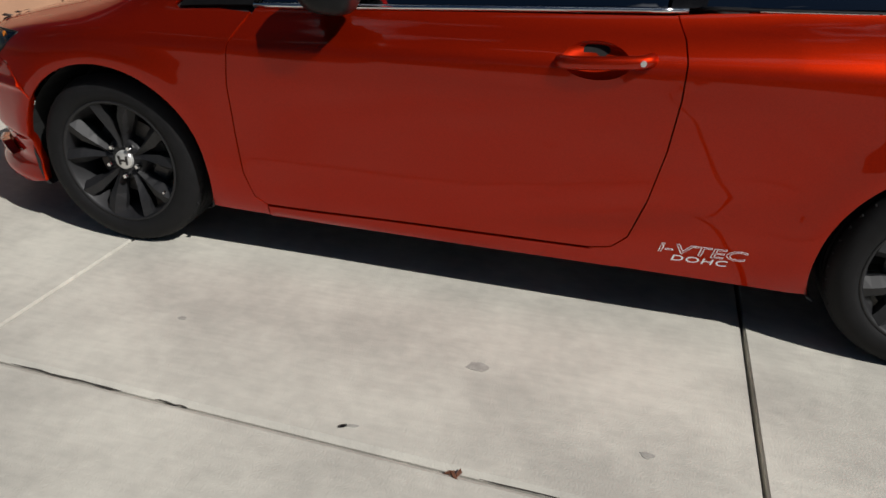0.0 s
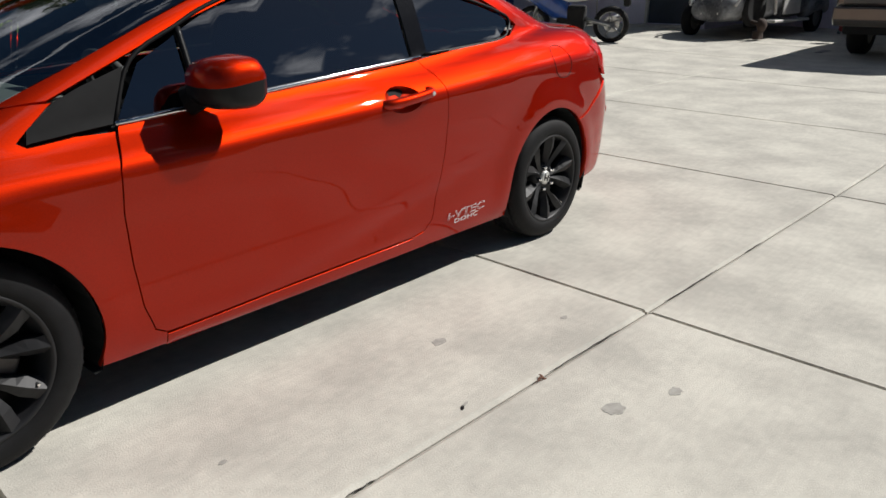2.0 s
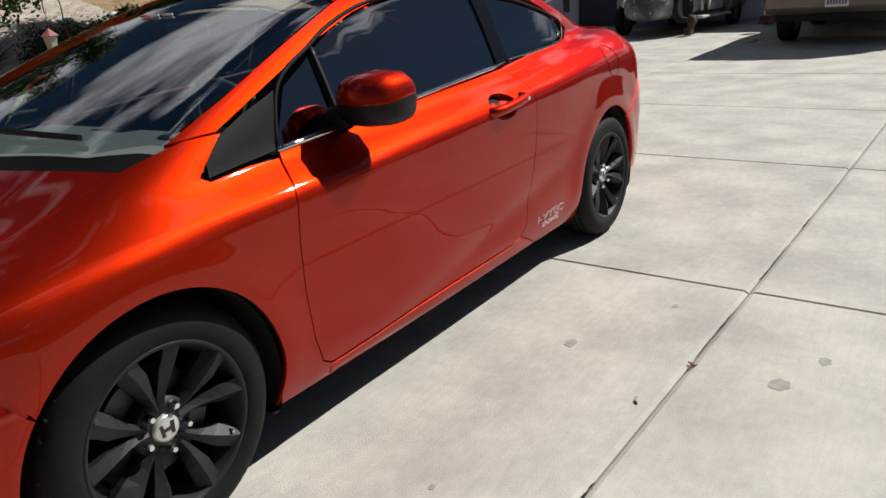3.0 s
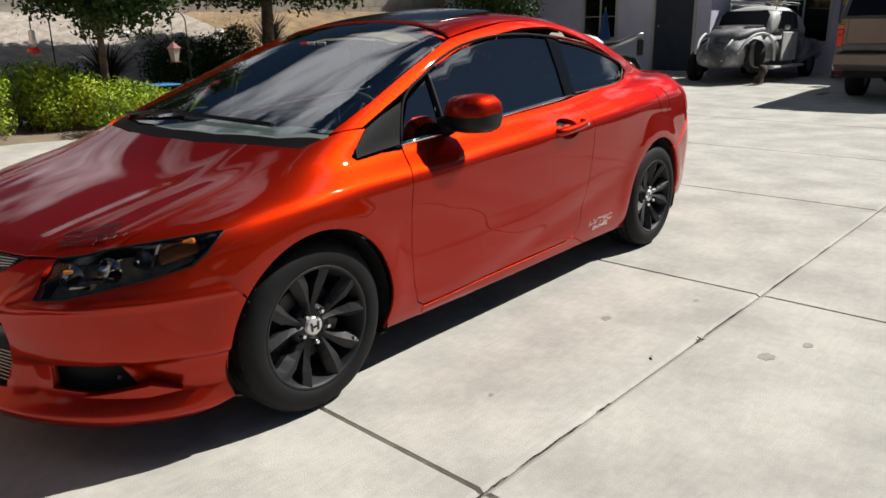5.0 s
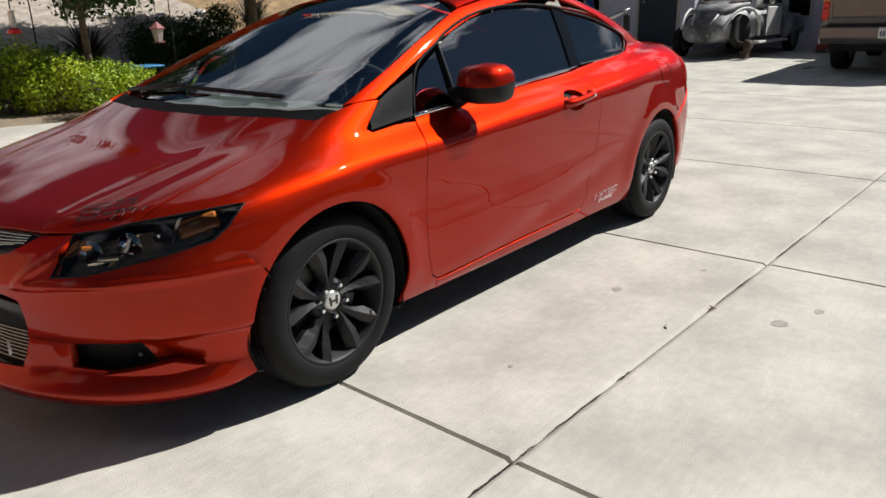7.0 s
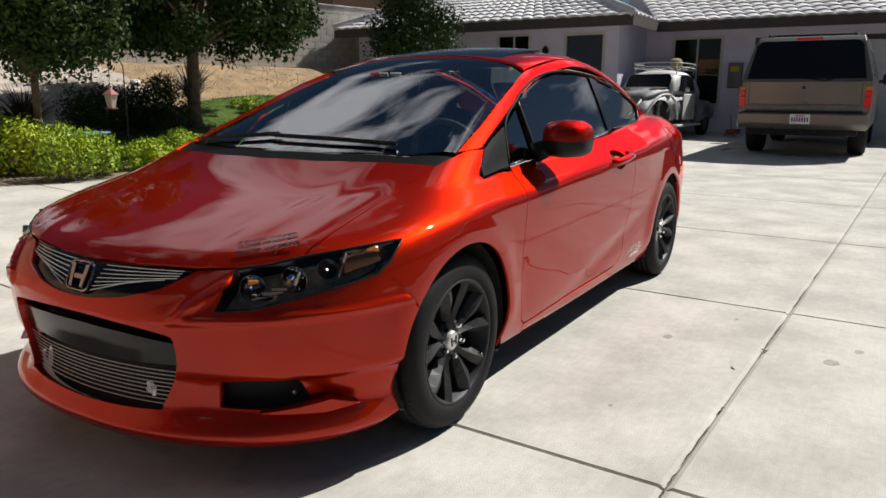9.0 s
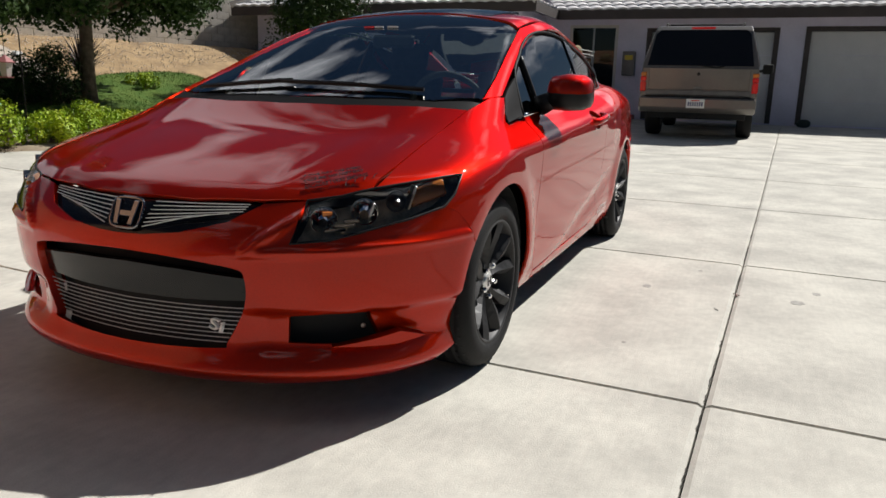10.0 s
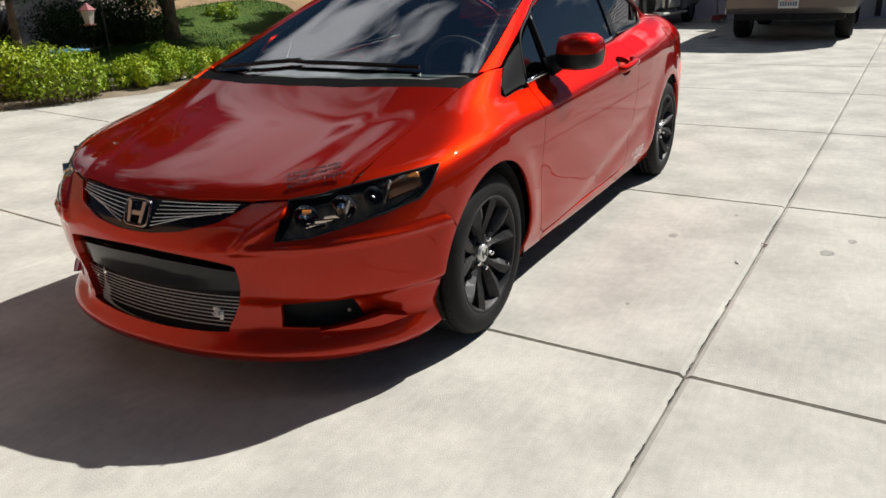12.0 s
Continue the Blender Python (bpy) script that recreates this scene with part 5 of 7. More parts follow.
cs, rs = crown_cloud(7.5, 9.4, 2.15, 4.4, 2.35, 84, 31, (0.32, 0.58))
tree("broad dark green shade tree on the lawn", 7.5, 9.4, 0.125, 1.7, cs, rs, 66000, 0.105, 32, (0.1, 0.05))
cs, rs = crown_cloud(3.08, 6.95, 1.50, 4.0, 1.0, 62, 33, (0.22, 0.42))
tree("young dark green tree with a slim pale trunk", 3.08, 6.95, 0.05, 1.25, cs, rs, 32000, 0.075, 34)
cs, rs = crown_cloud(12.4, 7.6, 1.0, 3.5, 1.15, 50, 35, (0.3, 0.5))
tree("dense dark shrub tree before the house", 12.4, 7.6, 0.06, 0.8, cs, rs, 22000, 0.085, 36)

# block wall along the top of the slope, its blocks laid in half bond
wall_t = thing("wall_block", "weathered grey concrete block wall above the slope", "wall", kind="structure")
wx0, wx1 = -12.0, 17.5
ang = math.atan2(wall_line(wx1) - wall_line(wx0), wx1 - wx0)
length = (wx1 - wx0) / math.cos(ang)
base_m = Matrix.Translation((wx0, wall_line(wx0), 1.6)) @ Matrix.Rotation(ang, 4, "Z")
part("wall_core", moved(box(0, length, 0.03, 0.17, -1.2, 2.02), base_m), MORTAR, wall_t)
block_me = finish(box(0, 0.392, 0, 0.05, 0, 0.192, 0.006), "block", BLOCK, False)
for r in range(11):
    z = -0.2 + 0.2 * r
    for k in range(int(length / 0.4) - 1):
        u = 0.4 * k + 0.2 * (r % 2)
        xw = wx0 + u * math.cos(ang)
        if 6.5 < xw < 16 and r in range(1, 10) and u < 30:
            ob = new("block", block_me)
            ob.parent = wall_t
            ob.matrix_world = base_m @ Matrix.Translation((u, 0.0, z))
V, Fc = [], []
for r in range(11):
    z = -0.2 + 0.2 * r
    for k in range(int(length / 0.4) - 1):
        u = 0.4 * k + 0.2 * (r % 2)
        xw = wx0 + u * math.cos(ang)
        if 6.5 < xw < 16 and r in range(1, 10):
            continue
        i = len(V)
        for (a, b, c) in ((0, 0, 0), (0.392, 0, 0), (0.392, 0, 0.192), (0, 0, 0.192), (0, 0.05, 0), (0.392, 0.05, 0), (0.392, 0.05, 0.192), (0, 0.05, 0.192)):
            V.append(tuple(base_m @ Vector((u + a, b, z + c))))
        Fc += [tuple(i + q for q in f) for f in ((0, 1, 2, 3), (1, 5, 6, 2), (3, 2, 6, 7), (4, 0, 3, 7), (5, 4, 7, 6))]
me = bpy.data.meshes.new("blocks")
me.from_pydata(V, [], Fc)
me.materials.append(BLOCK)
ob = new("blocks", me)
ob.parent = wall_t
tagged(ob, kind="stuff")
part("wall_cap", moved(box(0, length, -0.02, 0.19, 2.0, 2.05, 0.008), base_m), BLOCK, wall_t)

# peach building beyond the bonnet
pw = thing("wall_peach", "sunlit peach stucco wall with a brown base", "wall", kind="structure")
part("stucco", box(-3.4, -3.0, 0.9, 7.0, -0.05, 3.0, 0.01), PEACH, pw)
part("stucco", box(-3.4, 0.38, 7.0, 7.3, -0.05, 3.0, 0.01), PEACH, pw)
part("base", box(-3.0, -2.975, 0.9, 6.97, -0.05, 0.085, 0.004), PEACH_BASE, pw)
part("control_joint", box(-3.0, -2.994, 2.58, 2.60, 0.08, 3.0), PEACH_BASE, pw)
part("downpipe", tube([(0.20, 6.96, 0.1), (0.20, 6.96, 2.9)], 0.02, 8), TRIM, pw, smooth=True)


# ---- the house ----
def wall_with_holes(name, x, y0, y1, z0, z1, holes, parent, thick=0.25):
    """A wall across x, facing -x, with real openings (ya, yb, za, zb)."""
    ys = sorted({y0, y1, *[h[0] for h in holes], *[h[1] for h in holes]})
    for a, b in zip(ys, ys[1:]):
        spans, cut = [], [(h[2], h[3]) for h in holes if h[0] <= a + 1e-6 and h[1] >= b - 1e-6]
        z = z0
        for lo, hi in sorted(cut):
            if lo > z:
                spans.append((z, lo))
            z = hi
        if z < z1:
            spans.append((z, z1))
        for lo, hi in spans:
            part(name, box(x, x + thick, a, b, lo, hi), STUCCO, parent)


XL, XG = 15.2, 17.4
house = thing("house", "single-storey grey stucco house with a pale tiled roof", "house")
wall_with_holes("wall", XL, 3.72, 11.4, 0.0, 2.95, [(4.10, 5.04, 0.36, 2.58), (6.02, 6.90, 1.10, 2.62)], house)
part("side_wall", box(XL + 0.25, XG, 3.72, 3.97, 0.0, 2.95), STUCCO, house)
wall_with_holes("wall", XG, -14.0, 3.72, 0.0, 2.95, [(1.84, 3.0, 0.95, 2.56), (-1.90, 0.95, 0.27, 2.43), (-7.6, -2.70, 0.27, 2.45)], house)
part("back_wall", box(24.0, 24.2, -14, 11.4, 0.0, 2.95), STUCCO, house)
part("end_wall", box(XL + 0.25, 24.0, 11.15, 11.4, 0.0, 2.95), STUCCO, house)
part("end_wall", box(XG + 0.25, 24.0, -14, -13.75, 0.0, 2.95), STUCCO, house)


def window(x, y0, y1, z0, z1, split=True):
    w = new("window")
    w.parent = house
    for n, b in (("frame", box(x - 0.02, x + 0.06, y0 - 0.05, y0 + 0.02, z0 - 0.05, z1 + 0.05, 0.004)), ("frame", box(x - 0.02, x + 0.06, y1 - 0.02, y1 + 0.05, z0 - 0.05, z1 + 0.05, 0.004)),
                 ("frame", box(x - 0.02, x + 0.06, y0 + 0.02, y1 - 0.02, z1 - 0.02, z1 + 0.05, 0.004)), ("sill", box(x - 0.035, x + 0.06, y0 + 0.02, y1 - 0.02, z0 - 0.05, z0 + 0.02, 0.004))):
        part(n, b, TRIM, w)
    if split:
        part("mullion", box(x + 0.02, x + 0.05, (y0 + y1) / 2 - 0.02, (y0 + y1) / 2 + 0.02, z0, z1), TRIM, w)
    part("pane", box(x + 0.05, x + 0.058, y0, y1, z0, z1), PANE, w)
    # dark sheet added behind the pane, in place of the unlit room
    part("blind", box(x + 0.16, x + 0.17, y0, y1, z0, z1), ROOM_DARK, w)
    return w


window(XL, 6.02, 6.90, 1.10, 2.62)
w2 = window(XG, 1.84, 3.0, 0.95, 2.56)
for k in range(1, 3):
    part("muntin", box(XL + 0.03, XL + 0.05, 6.03, 6.89, 1.10 + 0.5 * k - 0.01, 1.10 + 0.5 * k + 0.01), TRIM, house)
d = new("front_door")
d.parent = house
for b in (box(XL - 0.02, XL + 0.08, 4.04, 4.11, 0.34, 2.64, 0.004), box(XL - 0.02, XL + 0.08, 5.03, 5.10, 0.34, 2.64, 0.004), box(XL - 0.02, XL + 0.08, 4.11, 5.03, 2.57, 2.64, 0.004)):
    part("frame", b, TRIM, d)
part("leaf", box(XL + 0.03, XL + 0.07, 4.11, 5.03, 0.36, 2.57, 0.006), DOOR_DARK, d, "dark blue screen door leaf")
part("handle", tube([(XL, 4.93, 1.36), (XL + 0.03, 4.93, 1.36)], 0.025, 10), STEEL, d)
part("doorstep", box(XL - 0.5, XL, 3.9, 5.2, 0.2, 0.345, 0.02), CONCRETE, house)
lamp = new("wall_lamp")
lamp.parent = house
part("bracket", box(XL - 0.03, XL, 5.50, 5.58, 2.16, 2.28, 0.005), DARK, lamp)
part("lantern", lathe([(0.0, 2.36), (0.05, 2.30), (0.075, 2.26), (0.06, 2.08), (0.0, 2.05)], 12, "z"), DARK, lamp).location = (XL - 0.11, 5.54, 0)
for y0, y1, top in ((-1.90, 0.95, 2.43), (-7.6, -2.70, 2.45)):
    gd = new("garage_door")
    gd.parent = house
    for k in range(4):
        z0 = 0.27 + k * (top - 0.27) / 4
        part("panel", box(XG + 0.10, XG + 0.15, y0, y1, z0 + 0.003, z0 + (top - 0.27) / 4 - 0.003, 0.006), DOOR_WHITE, gd)
    for b in (box(XG - 0.03, XG + 0.12, y0 - 0.12, y0, 0.27, top + 0.10, 0.005), box(XG - 0.03, XG + 0.12, y1, y1 + 0.12, 0.27, top + 0.10, 0.005), box(XG - 0.03, XG + 0.12, y0, y1, top, top + 0.10, 0.005)):
        part("frame", b, FASCIA, gd)


def tiled_slope(p0, p1, q0, q1, rows=14, pitch=0.30, amp=0.035):
    """Rounded roof tiles in stepped courses from the eave (p0-p1) to the ridge (q0-q1)."""
    p0, p1, q0, q1 = (np.array(v, float) for v in (p0, p1, q0, q1))
    nrm = np.cross(p1 - p0, q0 - p0)
    nrm /= np.linalg.norm(nrm)
    nrm = nrm if nrm[2] > 0 else -nrm
    V, Fc = [], []
    L = np.linalg.norm(p1 - p0)
    per = 7
    for r in range(rows):
        t0, t1 = r / rows, (r + 1) / rows + 0.012
        a0, a1 = p0 + (q0 - p0) * t0, p1 + (q1 - p1) * t0
        b0, b1 = p0 + (q0 - p0) * t1, p1 + (q1 - p1) * t1
        n = max(2, int(L / pitch)) * per
        base = len(V)
        for i in range(n + 1):
            s = i / n
            ph = (i % per) / per
            h = amp * (math.sin(ph * math.pi) ** 0.7 if ph else 0.0)
            lift = 0.035
            V.append(tuple(a0 + (a1 - a0) * s + nrm * (h + lift - 0.05)))
            V.append(tuple(a0 + (a1 - a0) * s + nrm * (h + lift)))
            V.append(tuple(b0 + (b1 - b0) * s + nrm * h))
        for i in range(n):
            k = base + 3 * i
            Fc += [(k, k + 3, k + 4, k + 1), (k + 1, k + 4, k + 5, k + 2)]
    me = bpy.data.meshes.new("roof_tiles")
    me.from_pydata(V, [], Fc)
    me.materials.append(TILE)
    ob = new("roof_tiles", me)
    ob.parent = house
    return tagged(ob, "pale concrete barrel tiles", kind="stuff")


EL, EG, ZE = 14.7, 16.85, 2.93
tiled_slope((EG, -14.5, ZE), (EG, 3.3, ZE), (21.0, -14.5, 4.55), (21.0, 5.4, 4.55))
tiled_slope((EL, 3.25, ZE), (EL, 11.9, ZE), (17.9, 6.45, 4.25), (17.9, 8.75, 4.25), 12)
tiled_slope((EL, 3.25, ZE), (EG + 2, 3.25, ZE), (17.9, 6.45, 4.25), (19.9, 6.45, 4.25), 12)
tiled_slope((19.5, 11.9, ZE), (EL, 11.9, ZE), (19.5, 8.75, 4.25), (17.9, 8.75, 4.25), 12)
part("hip_ridge", tube([(EL, 3.25, ZE + 0.05), (17.9, 6.45, 4.32)], 0.10, 8), TILE, house, smooth=True)
part("hip_ridge", tube([(EL, 11.9, ZE + 0.05), (17.9, 8.75, 4.32)], 0.10, 8), TILE, house, smooth=True)
part("ridge", tube([(21.0, -14.5, 4.58), (21.0, 6.0, 4.58)], 0.10, 8), TILE, house, smooth=True)
part("fascia", box(EG, EG + 0.04, -14.5, 3.25, ZE - 0.22, ZE + 0.03), FASCIA, house)
part("fascia", box(EL, EL + 0.04, 3.25, 11.9, ZE - 0.22, ZE + 0.03), FASCIA, house)
part("fascia", box(EL + 0.04, EG, 3.25, 3.29, ZE - 0.22, ZE + 0.03), FASCIA, house)
part("roof_back", box(21.0, 21.1, -14.5, 5.4, 2.9, 4.45), STUCCO, house)
part("soffit", box(EG + 0.04, XG + 0.1, -14.5, 3.29, ZE - 0.10, ZE - 0.06), STUCCO, house)
part("soffit", box(EL + 0.04, XL + 0.1, 3.29, 11.9, ZE - 0.10, ZE - 0.06), STUCCO, house)
part("soffit", box(EL + 0.04, XG, 3.29, 3.75, ZE - 0.105, ZE - 0.065), STUCCO, house)
# far house roof behind the wall
far_house = thing("neighbour_house", "distant tan house with a tiled roof behind the wall", "house")
part("wall", box(19, 27, 15.5, 24, 0.2, 5.2), PEACH, far_house)
part("roof", prism([(15.0, 5.2), (24.5, 5.2), (19.7, 7.2)], 18.6, 27.4, plane="yz"), TILE, far_house)
# block wall on the right of the drive, seen only in reflections
side_w = box(-30, 17.4, -14.3, -14.0, -0.2, 1.9)
tagged(part("wall_boundary", side_w, BLOCK), "plain grey boundary wall beyond the drive", "wall", kind="structure")


# ---- the parked sport-utility ----
SUVP = mat("pewter_paint", (0.17, 0.155, 0.14), 0.35, 0.5, 0.15, 2, coat=0.5)
SUVD = mat("dusty_grey_trim", (0.16, 0.155, 0.15), 0.5, 0.2, 0.25, 6)
suv = thing("sport_utility", "pewter full-size sport-utility parked with its rear to the drive", "car")
Z0 = float(rise(12.8, -0.65))
sx = 11.72
prof = [(0.0, 0.72), (0.0, 1.20), (0.03, 1.30), (0.16, 1.84), (0.30, 1.93), (2.9, 1.94), (3.35, 1.86), (3.95, 1.28), (4.85, 1.18), (5.0, 1.05), (5.02, 0.55), (4.8, 0.45), (0.12, 0.45)]


def suv_shell():
    bm = bmesh.new()
    rings = []
    for yy, ins in ((-1.0, 0.0), (-0.98, 0.0), (0.98, 0.0), (1.0, 0.0)):
        ring = []
        for x, z in prof:
            k = np.clip((z - 1.25) / 0.7, 0, 1)
            y = yy * (1 - 0.20 * k) if abs(yy) > 0.99 else yy * (1 - 0.20 * k) * (1.0)
            ring.append(bm.verts.new((sx + x, -0.66 + y, Z0 + z)))
        rings.append(ring)
    n = len(prof)
    for a, b in zip(rings, rings[1:]):
        for i in range(n):
            bm.faces.new((a[i], a[(i + 1) % n], b[(i + 1) % n], b[i]))
    bm.faces.new(rings[0][::-1])
    bm.faces.new(rings[-1])
    bmesh.ops.recalc_face_normals(bm, faces=bm.faces)
    bmesh.ops.bevel(bm, geom=[e for e in bm.edges if e.calc_face_angle(0) > 0.35], offset=0.035, segments=3, affect="EDGES", profile=0.5)
    return bm


suv.matrix_world = Matrix.Translation((0, 0, -0.03 * Z0)) @ Matrix.Diagonal((1, 1, 1.03, 1))
part("body", suv_shell(), SUVP, suv, smooth=False)
rw = [(-0.90, 1.25), (0.90, 1.25), (0.80, 1.80), (0.72, 1.87), (-0.72, 1.87), (-0.80, 1.80)]
gl = prism([(y, z) for y, z in rw], 0, 0.012, plane="yz")
part("rear_window", moved(gl, Matrix.Translation((sx + 0.005, -0.66, Z0 + 1.30)) @ Matrix.Rotation(radians(13.5), 4, "Y") @ Matrix.Translation((0.0, 0, -1.30))), mat("suv_glass", (0.006, 0.007, 0.010), 0.12, 0, spec=0.25), suv, "dark privacy glass")
part("tailgate_panel", box(sx - 0.012, sx + 0.02, -0.66 - 0.86, -0.66 + 0.86, Z0 + 0.84, Z0 + 1.21, 0.01), SUVP, suv)
part("tailgate_trim", box(sx - 0.018, sx + 0.02, -0.66 - 0.90, -0.66 + 0.90, Z0 + 0.74, Z0 + 0.83, 0.01), SUVD, suv)
part("tailgate_handle", box(sx - 0.03, sx, -0.66 - 0.07, -0.66 + 0.07, Z0 + 0.845, Z0 + 0.895, 0.008), SUVD, suv)
part("badge", lathe([(0, -0.018), (0.028, -0.014), (0.03, 0)], 16, "x"), DARK, suv).location = (sx - 0.003, -0.66, Z0 + 1.11)
bump = prism([(-0.14, 0.70), (0.10, 0.72), (0.10, 0.46), (-0.06, 0.44), (-0.14, 0.52)], -0.66 - 0.99, -0.66 + 0.99, 0.02)
part("rear_bumper", moved(bump, Matrix.Translation((sx, 0, Z0))), SUVP, suv)
part("bumper_step", box(sx - 0.10, sx + 0.10, -0.66 - 0.90, -0.66 + 0.90, Z0 + 0.70, Z0 + 0.725, 0.006), DARK, suv)
part("valance", box(sx - 0.05, sx + 0.3, -0.66 - 0.85, -0.66 + 0.85, Z0 + 0.34, Z0 + 0.47, 0.02), DARK, suv)
part("tow_hitch", box(sx - 0.14, sx + 0.1, -0.70, -0.62, Z0 + 0.36, Z0 + 0.44, 0.006), DARK, suv)
for s in (-1, 1):
    tlm = new("tail_lamp")
    tlm.parent = suv
    part("lens", box(sx - 0.018, sx + 0.12, -0.66 + s * 0.90, -0.66 + s * 1.004, Z0 + 0.80, Z0 + 0.97, 0.012), RED_LENS, tlm)
    part("lens", box(sx - 0.018, sx + 0.12, -0.66 + s * 0.90, -0.66 + s * 1.003, Z0 + 0.975, Z0 + 1.06, 0.012), RED_LENS, tlm)
    part("lens", box(sx - 0.018, sx + 0.12, -0.66 + s * 0.90, -0.66 + s * 1.004, Z0 + 1.065, Z0 + 1.13, 0.012), AMBER, tlm)
    part("roof_rail", tube([(sx + 0.35, -0.66 + s * 0.66, Z0 + 1.92), (sx + 0.45, -0.66 + s * 0.66, Z0 + 1.985), (sx + 2.5, -0.66 + s * 0.66, Z0 + 1.985), (sx + 2.6, -0.66 + s * 0.66, Z0 + 1.92)], 0.018, 8), DARK, suv, smooth=True)
    mi = new("door_mirror")
    mi.parent = suv
    part("housing", box(sx + 3.35, sx + 3.50, -0.66 + s * 1.06, -0.66 + s * 1.27, Z0 + 1.20, Z0 + 1.40, 0.035, 2), DARK, mi)
    part("arm", tube([(sx + 3.42, -0.66 + s * 0.95, Z0 + 1.25), (sx + 3.42, -0.66 + s * 1.08, Z0 + 1.27)], 0.03, 8), DARK, mi)
    for k in range(9):
        zz = Z0 + 1.34 + k * 0.055
        kk = np.clip((zz - Z0 - 1.25) / 0.7, 0, 1)
        yy = -0.66 + s * (1.0 * (1 - 0.20 * kk) + 0.004)
        part("louvre", box(sx + 0.10 + 0.29 * (zz - Z0 - 1.3) + 0.02, sx + 0.24 + 0.29 * (zz - Z0 - 1.3), yy - 0.008, yy + 0.008, zz, zz + 0.03, 0.003), STEEL, suv)
    for a, b in ((0.42, 1.35), (1.45, 2.35), (2.45, 3.25)):
        kk = 0.55
        side = prism([(sx + a + 0.02, Z0 + 1.30), (sx + b, Z0 + 1.30), (sx + b - (0.25 if a > 2 else 0), Z0 + 1.76), (sx + a + 0.05, Z0 + 1.76)], -0.006, 0.006)
        for v in side.verts:
            v.co.y += -0.66 + s * (1.0 * (1 - 0.20 * np.clip((v.co.z - Z0 - 1.25) / 0.7, 0, 1)) + 0.002)
        part("side_window", side, bpy.data.materials["suv_glass"], suv)
for y in (0.3, 1.0, 1.7):
    part("roof_crossbar", tube([(sx + 0.5 + y, -0.66 - 0.66, Z0 + 1.985), (sx + 0.5 + y, -0.66 + 0.66, Z0 + 1.985)], 0.015, 8), DARK, suv, smooth=True)
part("brake_light", box(sx + 0.13, sx + 0.18, -0.66 - 0.2, -0.66 + 0.2, Z0 + 1.865, Z0 + 1.905, 0.006), RED_LENS, suv)
part("wiper", tube([(sx - 0.02, -0.70, Z0 + 1.25), (sx - 0.02, -0.95, Z0 + 1.22), (sx - 0.02, -1.08, Z0 + 1.24)], 0.012, 6), DARK, suv)
plate = new("number_plate")
plate.parent = suv
part("sheet", box(sx - 0.156, sx - 0.146, -0.66 - 0.155, -0.66 + 0.155, Z0 + 0.53, Z0 + 0.685, 0.003), WHITE, plate)
for k in range(7):
    y = -0.66 - 0.115 + k * 0.0385
    part("bar", box(sx - 0.158, sx - 0.155, y - 0.012, y + 0.012, Z0 + 0.565, Z0 + 0.635), mat("plate_blue", (0.03, 0.04, 0.15), 0.5) if k == 0 else bpy.data.materials["plate_blue"], plate)
part("bar", box(sx - 0.158, sx - 0.155, -0.73, -0.59, Z0 + 0.650, Z0 + 0.668), RED_LENS, plate)


def plain_wheel(parent, x, y, z, r, w, rim_mat=SUVD):
    wh = new("wheel")
    wh.parent = parent
    wh.location = (x, y, z)
    part("tyre", lathe([(r * 0.62, -w / 2), (r * 0.9, -w / 2), (r, -w * 0.36), (r, w * 0.36), (r * 0.9, w / 2), (r * 0.62, w / 2)], 36), RUBBER, wh, smooth=True)
    part("rim", lathe([(0.0, -w * 0.30), (r * 0.2, -w * 0.34), (r * 0.5, -w * 0.22), (r * 0.62, -w * 0.46), (r * 0.62, w * 0.46), (r * 0.5, w * 0.22), (r * 0.2, w * 0.34), (0, w * 0.30)], 30), rim_mat, wh, smooth=True)
    return wh


for x in (1.05, 4.0):
    for s in (-1, 1):
        plain_wheel(suv, sx + x, -0.66 + s * 0.83, float(rise(sx + x, -0.66)) + 0.385, 0.385, 0.27)

# ---- the old beetle-shaped car on the drive ----
OLD = mat("patchy_primer_grey", (0.34, 0.345, 0.36), 0.6, 0.1, 0, 3.0, color2=(0.06, 0.062, 0.068), bump=0.15, bump_scale=18)
OLDW = mat("chalky_white_paint", (0.72, 0.71, 0.68), 0.55, 0, 0.3, 3)
RUST = mat("rusty_metal", (0.07, 0.045, 0.035), 0.85, 0, 0.5, 9, bump=0.3, bump_scale=40)
bz = float(rise(14.6, 2.7))
old = thing("vintage_car", "weathered rounded vintage car with a front wheel missing", "car", m=pose(15.25, 2.72, bz, 0, 0, -5))


def hull(stations, n=26, power=2.4):
    """A rounded body from (x, z low, z high, half width)."""
    bm = bmesh.new()
    rings = []
    for x, lo, hi, w in stations:
        c, h = (lo + hi) / 2, (hi - lo) / 2
        ring = []
        for k in range(n):
            a = k * math.tau / n
            ca, sa = math.cos(a), math.sin(a)
            ring.append(bm.verts.new((x, w * math.copysign(abs(ca) ** (2 / power), ca), c + h * math.copysign(abs(sa) ** (2 / power), sa))))
        rings.append(ring)
    for a, b in zip(rings, rings[1:]):
        for k in range(n):
            bm.faces.new((a[k], a[(k + 1) % n], b[(k + 1) % n], b[k]))
    bm.faces.new(rings[0])
    bm.faces.new(rings[-1][::-1])
    bmesh.ops.recalc_face_normals(bm, faces=bm.faces)
    return bm


